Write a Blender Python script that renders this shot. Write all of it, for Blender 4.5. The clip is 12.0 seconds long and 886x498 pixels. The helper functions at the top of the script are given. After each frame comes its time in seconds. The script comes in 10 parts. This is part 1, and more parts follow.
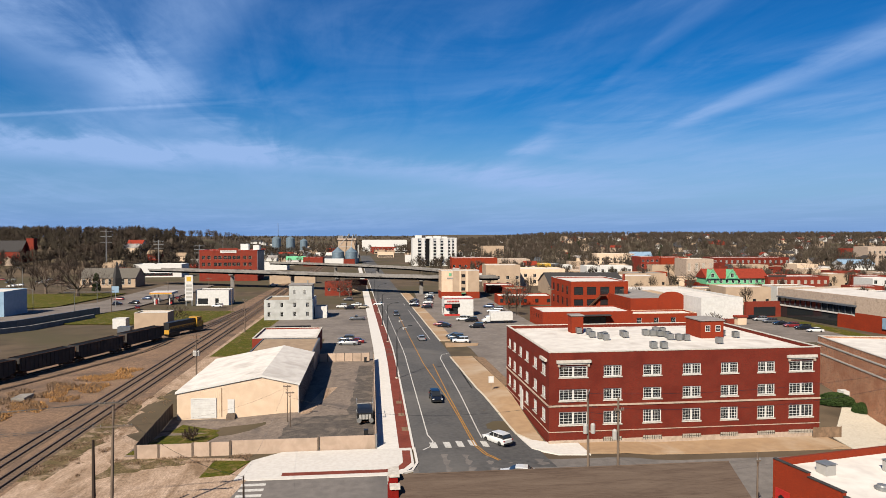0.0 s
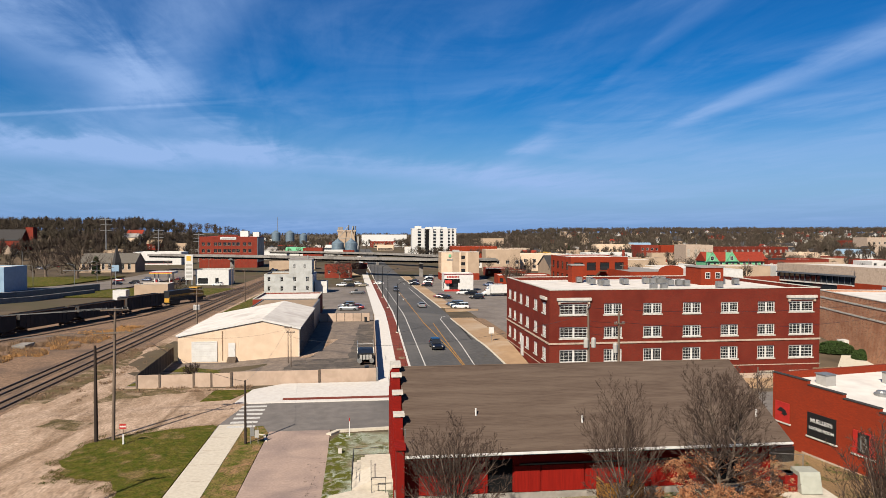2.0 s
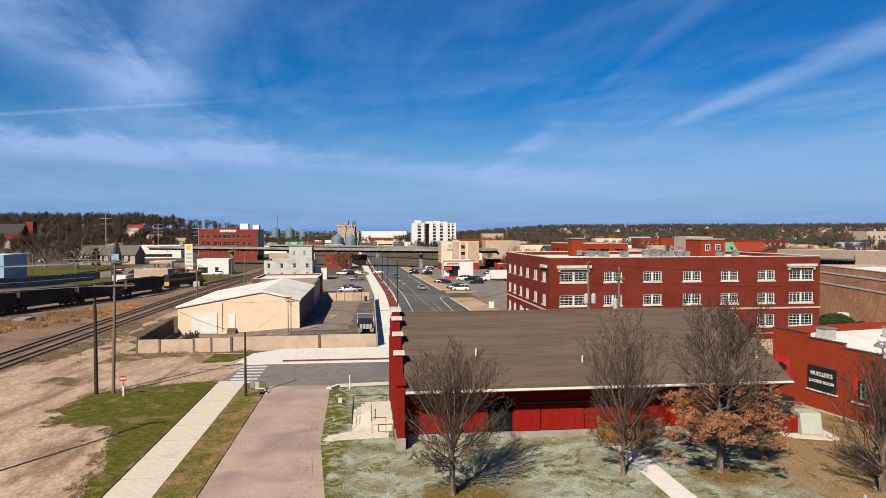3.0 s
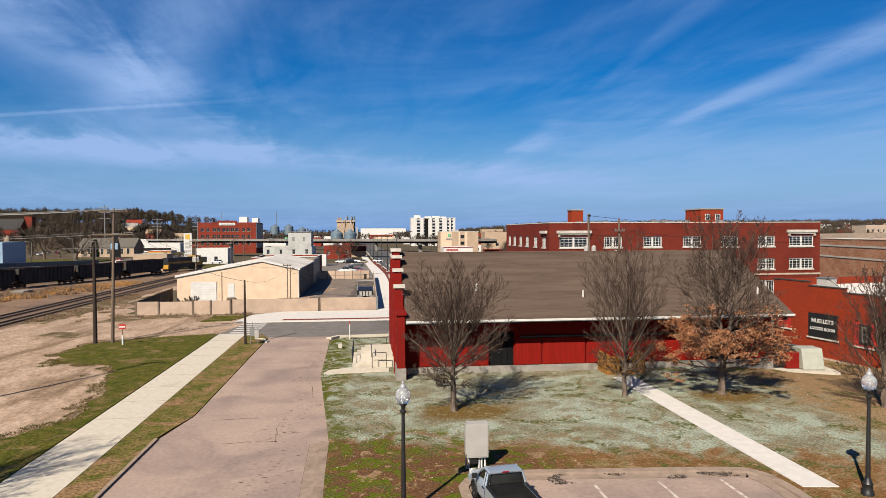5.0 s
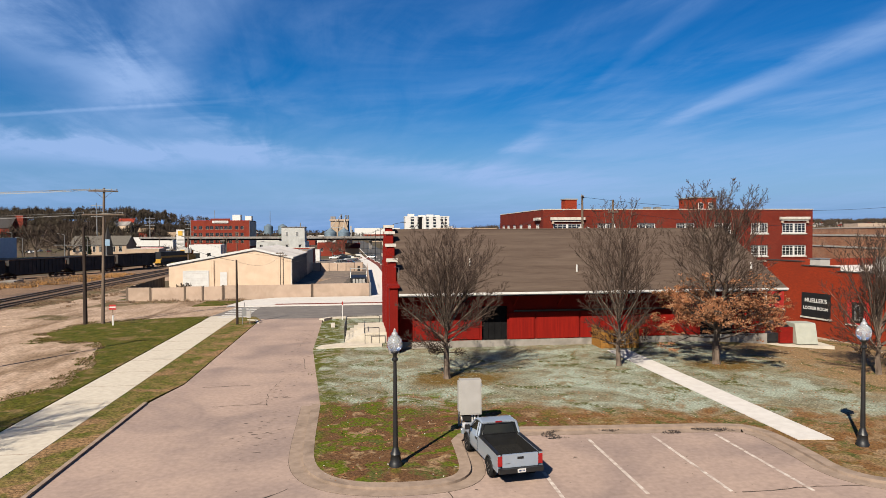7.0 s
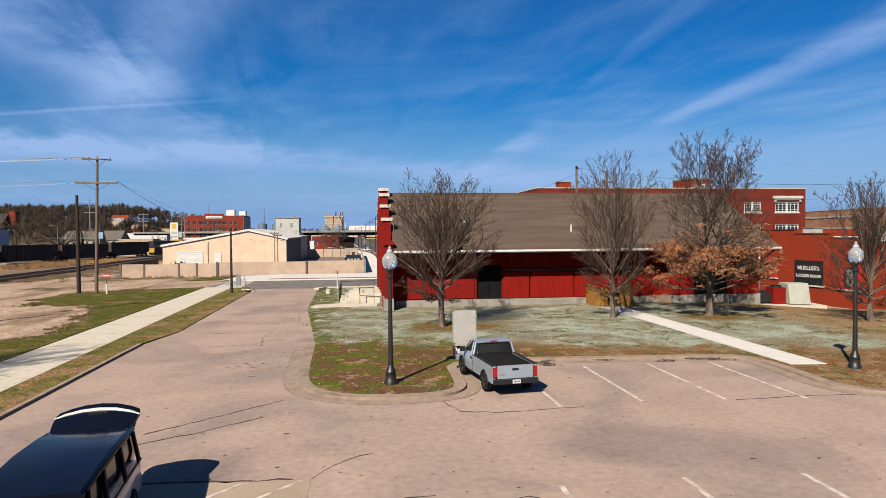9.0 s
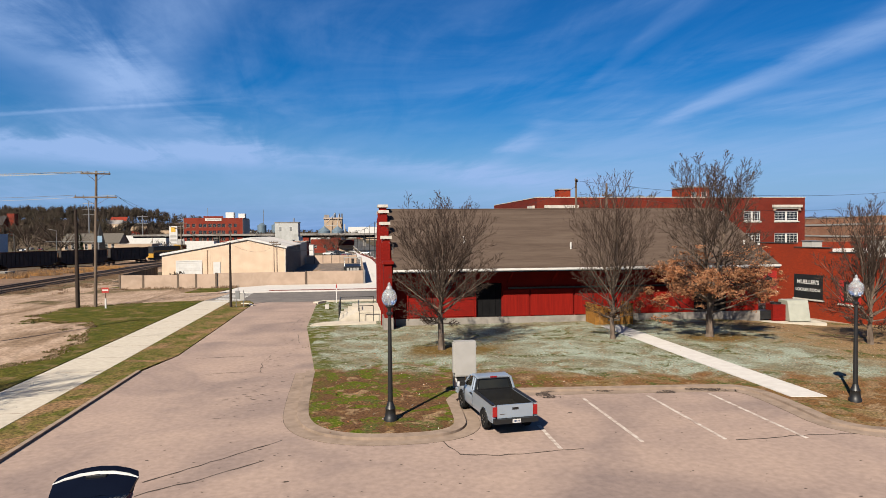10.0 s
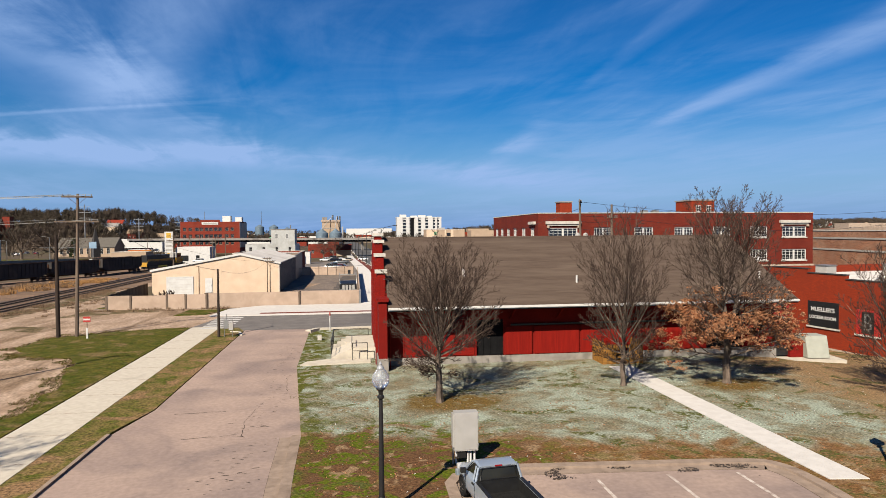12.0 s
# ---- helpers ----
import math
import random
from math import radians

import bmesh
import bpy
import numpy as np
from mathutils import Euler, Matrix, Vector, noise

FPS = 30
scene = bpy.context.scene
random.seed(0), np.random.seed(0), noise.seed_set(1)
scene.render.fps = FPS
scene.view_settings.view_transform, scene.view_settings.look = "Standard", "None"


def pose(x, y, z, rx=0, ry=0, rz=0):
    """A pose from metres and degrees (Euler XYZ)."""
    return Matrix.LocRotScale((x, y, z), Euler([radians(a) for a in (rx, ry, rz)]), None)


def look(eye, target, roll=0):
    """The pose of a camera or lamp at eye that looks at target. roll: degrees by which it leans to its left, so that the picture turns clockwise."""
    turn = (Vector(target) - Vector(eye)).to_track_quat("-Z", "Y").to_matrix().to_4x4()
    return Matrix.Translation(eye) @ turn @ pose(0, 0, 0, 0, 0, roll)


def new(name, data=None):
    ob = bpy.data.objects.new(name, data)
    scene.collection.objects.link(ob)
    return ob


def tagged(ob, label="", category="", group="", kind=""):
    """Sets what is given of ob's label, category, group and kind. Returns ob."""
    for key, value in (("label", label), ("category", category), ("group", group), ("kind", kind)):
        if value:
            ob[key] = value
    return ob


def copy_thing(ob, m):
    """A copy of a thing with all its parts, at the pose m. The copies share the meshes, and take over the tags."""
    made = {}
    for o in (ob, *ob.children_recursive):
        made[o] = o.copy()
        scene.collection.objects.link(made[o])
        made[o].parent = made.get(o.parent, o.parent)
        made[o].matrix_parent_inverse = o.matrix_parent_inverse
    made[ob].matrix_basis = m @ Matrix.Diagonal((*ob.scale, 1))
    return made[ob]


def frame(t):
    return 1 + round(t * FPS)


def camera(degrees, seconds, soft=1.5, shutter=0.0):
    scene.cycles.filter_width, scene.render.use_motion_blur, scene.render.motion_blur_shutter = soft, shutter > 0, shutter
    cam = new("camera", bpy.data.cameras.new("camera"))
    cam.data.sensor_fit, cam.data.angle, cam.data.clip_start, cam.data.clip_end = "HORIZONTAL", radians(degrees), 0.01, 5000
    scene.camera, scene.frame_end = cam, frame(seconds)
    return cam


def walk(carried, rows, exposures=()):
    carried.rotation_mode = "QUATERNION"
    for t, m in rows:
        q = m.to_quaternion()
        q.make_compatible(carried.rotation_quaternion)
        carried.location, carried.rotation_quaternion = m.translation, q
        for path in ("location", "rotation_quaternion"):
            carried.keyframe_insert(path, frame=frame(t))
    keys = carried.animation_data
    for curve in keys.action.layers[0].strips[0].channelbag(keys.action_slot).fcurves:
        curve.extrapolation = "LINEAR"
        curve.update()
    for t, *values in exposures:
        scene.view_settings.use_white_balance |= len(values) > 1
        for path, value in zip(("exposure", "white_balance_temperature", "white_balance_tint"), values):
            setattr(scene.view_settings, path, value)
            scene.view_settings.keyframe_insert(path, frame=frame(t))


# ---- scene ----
cam = camera(67.9, 12.0, soft=0.15)
METRES, EYE, TILT, LEAN, TURN = 30.8, 30.0, -1.35, 0.0, -6.3
ROWS = [
    (0.0, 0.0, 0.0, 0.0, 0.0, -0.0, 0.0),
    (0.5, -0.0012, -0.0022, -0.0599, -0.01, -0.02, -0.01),
    (1.0, -0.0021, -0.0039, -0.1376, -0.02, -0.02, -0.02),
    (1.5, -0.0029, -0.0049, -0.2204, -0.03, -0.03, -0.02),
    (2.0, -0.005, -0.0054, -0.3005, -0.04, -0.04, 0.0),
    (2.5, -0.0055, -0.0052, -0.3814, -0.04, -0.08, 0.05),
    (3.0, -0.0052, -0.0044, -0.4516, -0.05, -0.14, 0.1),
    (3.2, -0.0054, -0.0040, -0.4735, -0.055, -0.145, 0.11),
    (4.8, -0.0080, 0.0003, -0.6033, -0.11, -0.16, 0.24),
    (5.0, -0.0081, 0.0008, -0.6187, -0.12, -0.16, 0.25),
    (5.5, -0.0073, 0.0015, -0.6588, -0.14, -0.14, 0.24),
    (6.0, -0.0063, 0.0034, -0.6833, -0.16, -0.15, 0.28),
    (6.5, -0.0059, 0.0077, -0.6864, -0.19, -0.11, 0.29),
    (7.0, -0.0061, 0.0103, -0.6855, -0.64, -0.11, 0.32),
    (7.2, -0.0062, 0.0104, -0.6860, -0.88, -0.12, 0.34),
    (8.8, -0.0070, 0.0088, -0.7822, -1.10, -0.19, 0.44),
    (9.0, -0.007, 0.0087, -0.7849, -1.11, -0.19, 0.44),
    (9.5, -0.0067, 0.0105, -0.7759, -1.14, -0.18, 0.44),
    (10.0, -0.0071, 0.0108, -0.7411, -1.17, -0.15, 0.46),
    (10.5, -0.0066, 0.01, -0.6919, -1.2, -0.12, 0.46),
    (11.0, -0.0068, 0.0184, -0.6654, -1.26, -0.14, 0.47),
    (11.5, -0.0063, 0.0552, -0.6621, -1.3, -0.12, 0.47),
    (12.0, -0.0047, 0.1052, -0.6617, -1.32, -0.11, 0.46),
]
walk(cam, [(t, pose(0, 0, EYE, TILT, LEAN, TURN) @ pose(METRES * x, METRES * y, METRES * z, 90 + pitch, roll, yaw)) for t, x, y, z, yaw, pitch, roll in ROWS])

# ---- world, sun ----
SUN_EL, SUN_AZ = radians(39.5), radians(33)
world = bpy.data.worlds.new("world")
scene.world = world
world.use_nodes = True
wt = world.node_tree
wt.nodes.clear()


def wnode(kind, **kw):
    n = wt.nodes.new(kind)
    for k, v in kw.items():
        n.inputs[k].default_value = v
    return n


def wmath(op, a, b=None, c=None):
    n = wt.nodes.new("ShaderNodeMath")
    n.operation = op
    for i, v in enumerate((a, b, c)):
        if v is None:
            continue
        if isinstance(v, (int, float)):
            n.inputs[i].default_value = v
        else:
            wt.links.new(v, n.inputs[i])
    return n.outputs[0]


sky = wt.nodes.new("ShaderNodeTexSky")
sky.sky_type = "NISHITA"
sky.sun_disc = False
sky.sun_elevation = SUN_EL
sky.sun_rotation = math.pi + SUN_AZ
sky.altitude = 300
sky.air_density, sky.dust_density, sky.ozone_density = 1.0, 0.4, 3.0
geo = wt.nodes.new("ShaderNodeTexCoord")
view_dir = geo.outputs["Generated"]
sep = wt.nodes.new("ShaderNodeSeparateXYZ")
wt.links.new(view_dir, sep.inputs[0])


# cirrus veil: the direction projected on a high plane
def plane_noise(scale, sx, sy, ang, detail=6, rough=0.6, dist=0.6):
    up = wmath("MAXIMUM", wmath("ADD", sep.outputs[2], 0.06), 0.03)
    px, py = wmath("DIVIDE", sep.outputs[0], up), wmath("DIVIDE", sep.outputs[1], up)
    comb = wt.nodes.new("ShaderNodeCombineXYZ")
    wt.links.new(px, comb.inputs[0])
    wt.links.new(py, comb.inputs[1])
    mp = wt.nodes.new("ShaderNodeMapping")
    mp.vector_type = "TEXTURE"
    mp.inputs["Rotation"].default_value = (0, 0, radians(ang))
    mp.inputs["Scale"].default_value = (sx, sy, 1)
    wt.links.new(comb.outputs[0], mp.inputs[0])
    n = wt.nodes.new("ShaderNodeTexNoise")
    n.inputs["Scale"].default_value = scale
    n.inputs["Detail"].default_value = detail
    n.inputs["Roughness"].default_value = rough
    n.inputs["Distortion"].default_value = dist
    wt.links.new(mp.outputs[0], n.inputs["Vector"])
    return n.outputs["Fac"]


def ramp01(v, a, b):
    n = wt.nodes.new("ShaderNodeMapRange")
    n.interpolation_type = "SMOOTHSTEP"
    n.inputs["From Min"].default_value, n.inputs["From Max"].default_value = a, b
    wt.links.new(v, n.inputs["Value"])
    return n.outputs["Result"]


def direction(az, el):
    """Unit vector at az degrees to the right of the main street and el degrees up."""
    a, e = radians(az), radians(el)
    return Vector((math.sin(a) * math.cos(e), math.cos(a) * math.cos(e), math.sin(e)))


def streak(a0, e0, a1, e1, width, grow, noise_fac):
    """A band of cloud along the great circle through two directions."""
    p, q = direction(a0, e0), direction(a1, e1)
    nrm = p.cross(q).normalized()
    along = (q - p).normalized()
    dn = wt.nodes.new("ShaderNodeVectorMath")
    dn.operation = "DOT_PRODUCT"
    dn.inputs[1].default_value = nrm
    wt.links.new(view_dir, dn.inputs[0])
    dl = wt.nodes.new("ShaderNodeVectorMath")
    dl.operation = "DOT_PRODUCT"
    dl.inputs[1].default_value = along
    wt.links.new(view_dir, dl.inputs[0])
    s0, s1 = p.dot(along), q.dot(along)
    t = wt.nodes.new("ShaderNodeMapRange")
    t.clamp = False
    t.inputs["From Min"].default_value, t.inputs["From Max"].default_value = s0, s1
    wt.links.new(dl.outputs["Value"], t.inputs["Value"])
    tt = t.outputs["Result"]
    wd = wmath("MAXIMUM", wmath("MULTIPLY_ADD", tt, grow, width), width * 0.4)
    off = wmath("ADD", dn.outputs["Value"], wmath("MULTIPLY", wmath("SUBTRACT", noise_fac, 0.5), width * 1.5))
    band = wmath("SUBTRACT", 1.0, wmath("MINIMUM", wmath("DIVIDE", wmath("ABSOLUTE", off), wd), 1.0))
    ends = wmath("MULTIPLY", ramp01(tt, -0.25, 0.1), wmath("SUBTRACT", 1.0, ramp01(tt, 0.95, 1.5)))
    return wmath("MULTIPLY", wmath("MULTIPLY", ramp01(band, 0.0, 0.9), ends), wmath("MULTIPLY_ADD", ramp01(noise_fac, 0.25, 0.65), 0.65, 0.35))


n_fine = plane_noise(1.5, 1.0, 1.7, 35, 9, 0.62, 0.7)
n_wide = plane_noise(0.42, 1.0, 1.8, 20, 5, 0.55, 0.8)
n_fibre = plane_noise(3.4, 1.0, 5.5, 6, 8, 0.6, 1.1)
n_wisp = wmath("MULTIPLY_ADD", n_fibre, 0.35, wmath("MULTIPLY", n_fine, 0.65))
veil = wmath("MULTIPLY", ramp01(n_wide, 0.34, 0.68), wmath("MULTIPLY_ADD", ramp01(n_wisp, 0.34, 0.64), 0.75, 0.25))
veil = wmath("MULTIPLY_ADD", veil, 0.36, wmath("MULTIPLY", ramp01(n_wisp, 0.36, 0.66), 0.07))
STREAKS = [
    (26.5, 9.0, 41.5, 14.3, 0.011, 0.022, 0.40),
    (20.5, 12.6, 28.5, 17.9, 0.010, 0.014, 0.15),
    (-30.0, 8.0, -15.0, 10.3, 0.0036, 0.0004, 0.34),
    (-31.0, 17.5, -12.0, 7.6, 0.085, -0.030, 0.50),
    (-34.0, 6.9, -18.0, 5.9, 0.036, -0.016, 0.90),
    (-18.0, 6.8, 13.0, 4.6, 0.022, 0.006, 0.62),
    (10.0, 5.0, 15.0, 7.9, 0.016, 0.008, 0.45),
    (12.0, 5.2, 44.0, 7.0, 0.045, 0.035, 0.34),
    (-20.0, 8.0, -12.0, 20.0, 0.055, 0.025, 0.26),
]
clouds = veil
for a0, e0, a1, e1, wd, gr, amount in STREAKS:
    s = wmath("MULTIPLY", streak(a0, e0, a1, e1, wd, gr, n_wisp), amount)
    clouds = wmath("ADD", clouds, s)
# blue haze low down
haze = wmath("MULTIPLY", wmath("SUBTRACT", 1.0, ramp01(sep.outputs[2], -0.02, 0.19)), 0.88)
clouds = wmath("MINIMUM", clouds, 0.92)
hsv = wt.nodes.new("ShaderNodeHueSaturation")
hsv.inputs["Hue"].default_value = 0.512
hsv.inputs["Saturation"].default_value = 1.62
hsv.inputs["Value"].default_value = 0.74
wt.links.new(sky.outputs[0], hsv.inputs["Color"])
mixc = wt.nodes.new("ShaderNodeMixRGB")
mixc.inputs["Color2"].default_value = (2.85, 4.3, 7.25, 1)
wt.links.new(clouds, mixc.inputs["Fac"])
mixh = wt.nodes.new("ShaderNodeMixRGB")
mixh.inputs["Color2"].default_value = (0.98, 2.56, 6.05, 1)
wt.links.new(haze, mixh.inputs["Fac"])
wt.links.new(hsv.outputs[0], mixh.inputs["Color1"])
wt.links.new(mixh.outputs[0], mixc.inputs["Color1"])
bg = wt.nodes.new("ShaderNodeBackground")
bg.inputs["Strength"].default_value = 0.0501
wt.links.new(mixc.outputs[0], bg.inputs["Color"])
wo = wt.nodes.new("ShaderNodeOutputWorld")
wt.links.new(bg.outputs[0], wo.inputs["Surface"])

scene.view_settings.exposure = 1.2
sun = new("sun", bpy.data.lights.new("sun", "SUN"))
sun.data.energy = 5.0
sun.data.angle = radians(0.53)
sun.data.color = (1.0, 0.90, 0.75)
sun_way = Vector((math.sin(SUN_AZ) * math.cos(SUN_EL), math.cos(SUN_AZ) * math.cos(SUN_EL), -math.sin(SUN_EL)))
sun.matrix_world = look((-60, -80, 90), Vector((-60, -80, 90)) + sun_way)


# ---- materials ----
def tone(c, k=0.438):
    """Base colours as laid down in the list below, brought to their true reflectance."""
    if c is None:
        return None
    f = k + 0.187 * max(c) ** 2
    return tuple(v * f for v in c)


def surf(name, c1, c2=None, scale=3.0, rough=0.85, bump=0.15, metal=0.0, stain=None, stain_scale=0.15, stain_at=(0.5, 0.7),
         fine=None, tint=0.0, speck=0.0, speck_scale=9.0, stretch=(1, 1, 1), rot=0.0, spec=0.4, warp=0.3):
    """A painted or raw surface: grain of two colours, broad stains, a fine relief. stain: a third colour in patches."""
    c2 = tone(c2 or tuple(v * 0.8 for v in c1))
    c1, stain = tone(c1), tone(stain)
    m = bpy.data.materials.new(name)
    m.use_nodes = True
    nt = m.node_tree
    b = nt.nodes["Principled BSDF"]
    b.inputs["Roughness"].default_value = rough
    b.inputs["Metallic"].default_value = metal
    b.inputs["Specular IOR Level"].default_value = min(spec, 0.08) if rough >= 0.8 else spec
    g = nt.nodes.new("ShaderNodeNewGeometry")
    mp = nt.nodes.new("ShaderNodeMapping")
    mp.inputs["Scale"].default_value = stretch
    mp.inputs["Rotation"].default_value = (0, 0, radians(rot))
    nt.links.new(g.outputs["Position"], mp.inputs[0])

    def noise_at(sc, detail=5, dist=warp):
        n = nt.nodes.new("ShaderNodeTexNoise")
        n.inputs["Scale"].default_value = sc
        n.inputs["Detail"].default_value = detail
        n.inputs["Distortion"].default_value = dist
        nt.links.new(mp.outputs[0], n.inputs["Vector"])
        return n.outputs["Fac"]

    def ranged(v, a, z):
        r = nt.nodes.new("ShaderNodeMapRange")
        r.inputs["From Min"].default_value, r.inputs["From Max"].default_value = a, z
        nt.links.new(v, r.inputs["Value"])
        return r.outputs["Result"]

    mx = nt.nodes.new("ShaderNodeMixRGB")
    mx.inputs[1].default_value, mx.inputs[2].default_value = (*c1, 1), (*c2, 1)
    grain = noise_at(scale, 7)
    nt.links.new(ranged(grain, 0.35, 0.65), mx.inputs[0])
    out = mx.outputs[0]
    if stain:
        ms = nt.nodes.new("ShaderNodeMixRGB")
        ms.inputs[2].default_value = (*stain, 1)
        nt.links.new(out, ms.inputs[1])
        nt.links.new(ranged(noise_at(stain_scale, 6, 0.8), *stain_at), ms.inputs[0])
        out = ms.outputs[0]
    if tint:
        oi = nt.nodes.new("ShaderNodeObjectInfo")
        hv = nt.nodes.new("ShaderNodeHueSaturation")
        nt.links.new(out, hv.inputs["Color"])
        r = nt.nodes.new("ShaderNodeMapRange")
        r.inputs["To Min"].default_value, r.inputs["To Max"].default_value = 1 - tint, 1 + tint
        nt.links.new(oi.outputs["Random"], r.inputs["Value"])
        nt.links.new(r.outputs[0], hv.inputs["Value"])
        out = hv.outputs[0]
    if speck:
        hs = nt.nodes.new("ShaderNodeHueSaturation")
        nt.links.new(out, hs.inputs["Color"])
        r = nt.nodes.new("ShaderNodeMapRange")
        r.inputs["From Min"].default_value, r.inputs["From Max"].default_value = 0.3, 0.7
        r.inputs["To Min"].default_value, r.inputs["To Max"].default_value = 1 - speck, 1 + speck
        nt.links.new(noise_at(speck_scale, 7, 0.0), r.inputs["Value"])
        nt.links.new(r.outputs[0], hs.inputs["Value"])
        out = hs.outputs[0]
    nt.links.new(out, b.inputs["Base Color"])
    if bump:
        bp = nt.nodes.new("ShaderNodeBump")
        bp.inputs["Strength"].default_value = bump
        bp.inputs["Distance"].default_value = 0.05
        nt.links.new(noise_at(fine or scale * 4, 4), bp.inputs["Height"])
        nt.links.new(bp.outputs[0], b.inputs["Normal"])
    return m


def bricks(name, c1, c2, mortar, scale=1.0, rough=0.85, stain=None, bump=0.4, joint=0.012):
    """Brick courses 0.21 by 0.075 m on any upright face."""
    stain = tone(stain or tuple(v * 0.65 for v in c1))
    c1, c2, mortar = tone(c1), tone(c2), tone(mortar)
    m = bpy.data.materials.new(name)
    m.use_nodes = True
    nt = m.node_tree
    b = nt.nodes["Principled BSDF"]
    b.inputs["Roughness"].default_value = rough
    b.inputs["Specular IOR Level"].default_value = 0.1
    tc = nt.nodes.new("ShaderNodeNewGeometry")
    sp = nt.nodes.new("ShaderNodeSeparateXYZ")
    nt.links.new(tc.outputs["Position"], sp.inputs[0])
    ad = nt.nodes.new("ShaderNodeMath")
    nt.links.new(sp.outputs[0], ad.inputs[0])
    nt.links.new(sp.outputs[1], ad.inputs[1])
    cb = nt.nodes.new("ShaderNodeCombineXYZ")
    nt.links.new(ad.outputs[0], cb.inputs[0])
    nt.links.new(sp.outputs[2], cb.inputs[1])
    bt = nt.nodes.new("ShaderNodeTexBrick")
    bt.inputs["Scale"].default_value = 1.0
    bt.inputs["Brick Width"].default_value = 0.21 * scale
    bt.inputs["Row Height"].default_value = 0.075 * scale
    bt.inputs["Mortar Size"].default_value = joint * scale
    bt.inputs["Color1"].default_value, bt.inputs["Color2"].default_value = (*c1, 1), (*c2, 1)
    bt.inputs["Mortar"].default_value = (*mortar, 1)
    nt.links.new(cb.outputs[0], bt.inputs["Vector"])
    out = bt.outputs["Color"]
    nz = nt.nodes.new("ShaderNodeTexNoise")
    nz.inputs["Scale"].default_value = 0.35
    nz.inputs["Detail"].default_value = 7
    nt.links.new(tc.outputs["Position"], nz.inputs["Vector"])
    rg = nt.nodes.new("ShaderNodeMapRange")
    rg.inputs["From Min"].default_value, rg.inputs["From Max"].default_value = 0.45, 0.75
    nt.links.new(nz.outputs["Fac"], rg.inputs["Value"])
    ms = nt.nodes.new("ShaderNodeMixRGB")
    ms.inputs[2].default_value = (*stain, 1)
    nt.links.new(out, ms.inputs[1])
    nt.links.new(rg.outputs[0], ms.inputs[0])
    nt.links.new(ms.outputs[0], b.inputs["Base Color"])
    bp = nt.nodes.new("ShaderNodeBump")
    bp.inputs["Strength"].default_value = bump
    bp.inputs["Distance"].default_value = 0.01
    bp.invert = True
    nt.links.new(bt.outputs["Fac"], bp.inputs["Height"])
    nt.links.new(bp.outputs[0], b.inputs["Normal"])
    return m


def glassy(name, c, rough=0.08):
    m = surf(name, c, c, 1.0, rough, 0.02, spec=0.6)
    return m


def emit_free(name, c, rough=0.4, metal=0.0):
    return surf(name, c, tuple(v * 0.88 for v in c), 2.0, rough, 0.04, metal)


M_concrete = surf("pale_concrete", (0.515, 0.382, 0.312), (0.45, 0.335, 0.282), 0.35, 0.9, 0.10, stain=(0.325, 0.248, 0.224), stain_scale=0.19, stain_at=(0.47, 0.72), fine=18, speck=0.12, speck_scale=4.5, warp=0.4)
M_walk = surf("new_concrete", (0.70, 0.63, 0.52), (0.62, 0.555, 0.455), 3.0, 0.9, 0.08, stain=(0.46, 0.41, 0.34), stain_at=(0.58, 0.85), stain_scale=0.4, fine=30)
M_slab = surf("yellowish_slab", (0.52, 0.40, 0.30), (0.47, 0.36, 0.27), 0.8, 0.9, 0.1, stain=(0.40, 0.30, 0.235), stain_scale=0.3, stain_at=(0.5, 0.8), speck=0.1, speck_scale=20)
M_walk_white = surf("bright_concrete", (0.75, 0.71, 0.665), (0.69, 0.65, 0.605), 2.0, 0.9, 0.06, stain=(0.6, 0.56, 0.51), stain_at=(0.62, 0.9), fine=30, tint=0.05)
M_kerb = surf("kerb_concrete", (0.45, 0.34, 0.265), (0.36, 0.27, 0.21), 2.5, 0.9, 0.15, stain=(0.22, 0.165, 0.125), stain_at=(0.55, 0.8), stain_scale=0.8)
M_joint = surf("dirty_joint", (0.24, 0.18, 0.145), (0.15, 0.115, 0.095), 1.2, 0.9, 0.1)
M_kerb_dark = surf("dirty_kerb", (0.13, 0.10, 0.085), (0.08, 0.065, 0.055), 3, 0.9, 0.2)
M_asphalt = surf("asphalt", (0.150, 0.146, 0.144), (0.112, 0.109, 0.110), 1.5, 0.9, 0.12, stain=(0.20, 0.188, 0.178), stain_scale=0.07, stain_at=(0.45, 0.75), fine=25)
M_sidest = surf("pale_worn_asphalt", (0.27, 0.242, 0.225), (0.215, 0.195, 0.182), 0.8, 0.92, 0.12, stain=(0.17, 0.158, 0.152), stain_scale=0.1, stain_at=(0.5, 0.72), fine=25, speck=0.1, speck_scale=8)
M_asphalt_old = surf("worn_asphalt", (0.32, 0.255, 0.21), (0.24, 0.192, 0.16), 0.9, 0.92, 0.15, stain=(0.15, 0.128, 0.12), stain_scale=0.16, stain_at=(0.54, 0.72), fine=20, speck=0.2, speck_scale=3)
M_lot = surf("lot_paving", (0.32, 0.275, 0.245), (0.25, 0.215, 0.19), 0.8, 0.92, 0.1, stain=(0.21, 0.18, 0.16), stain_scale=0.09, stain_at=(0.45, 0.7))
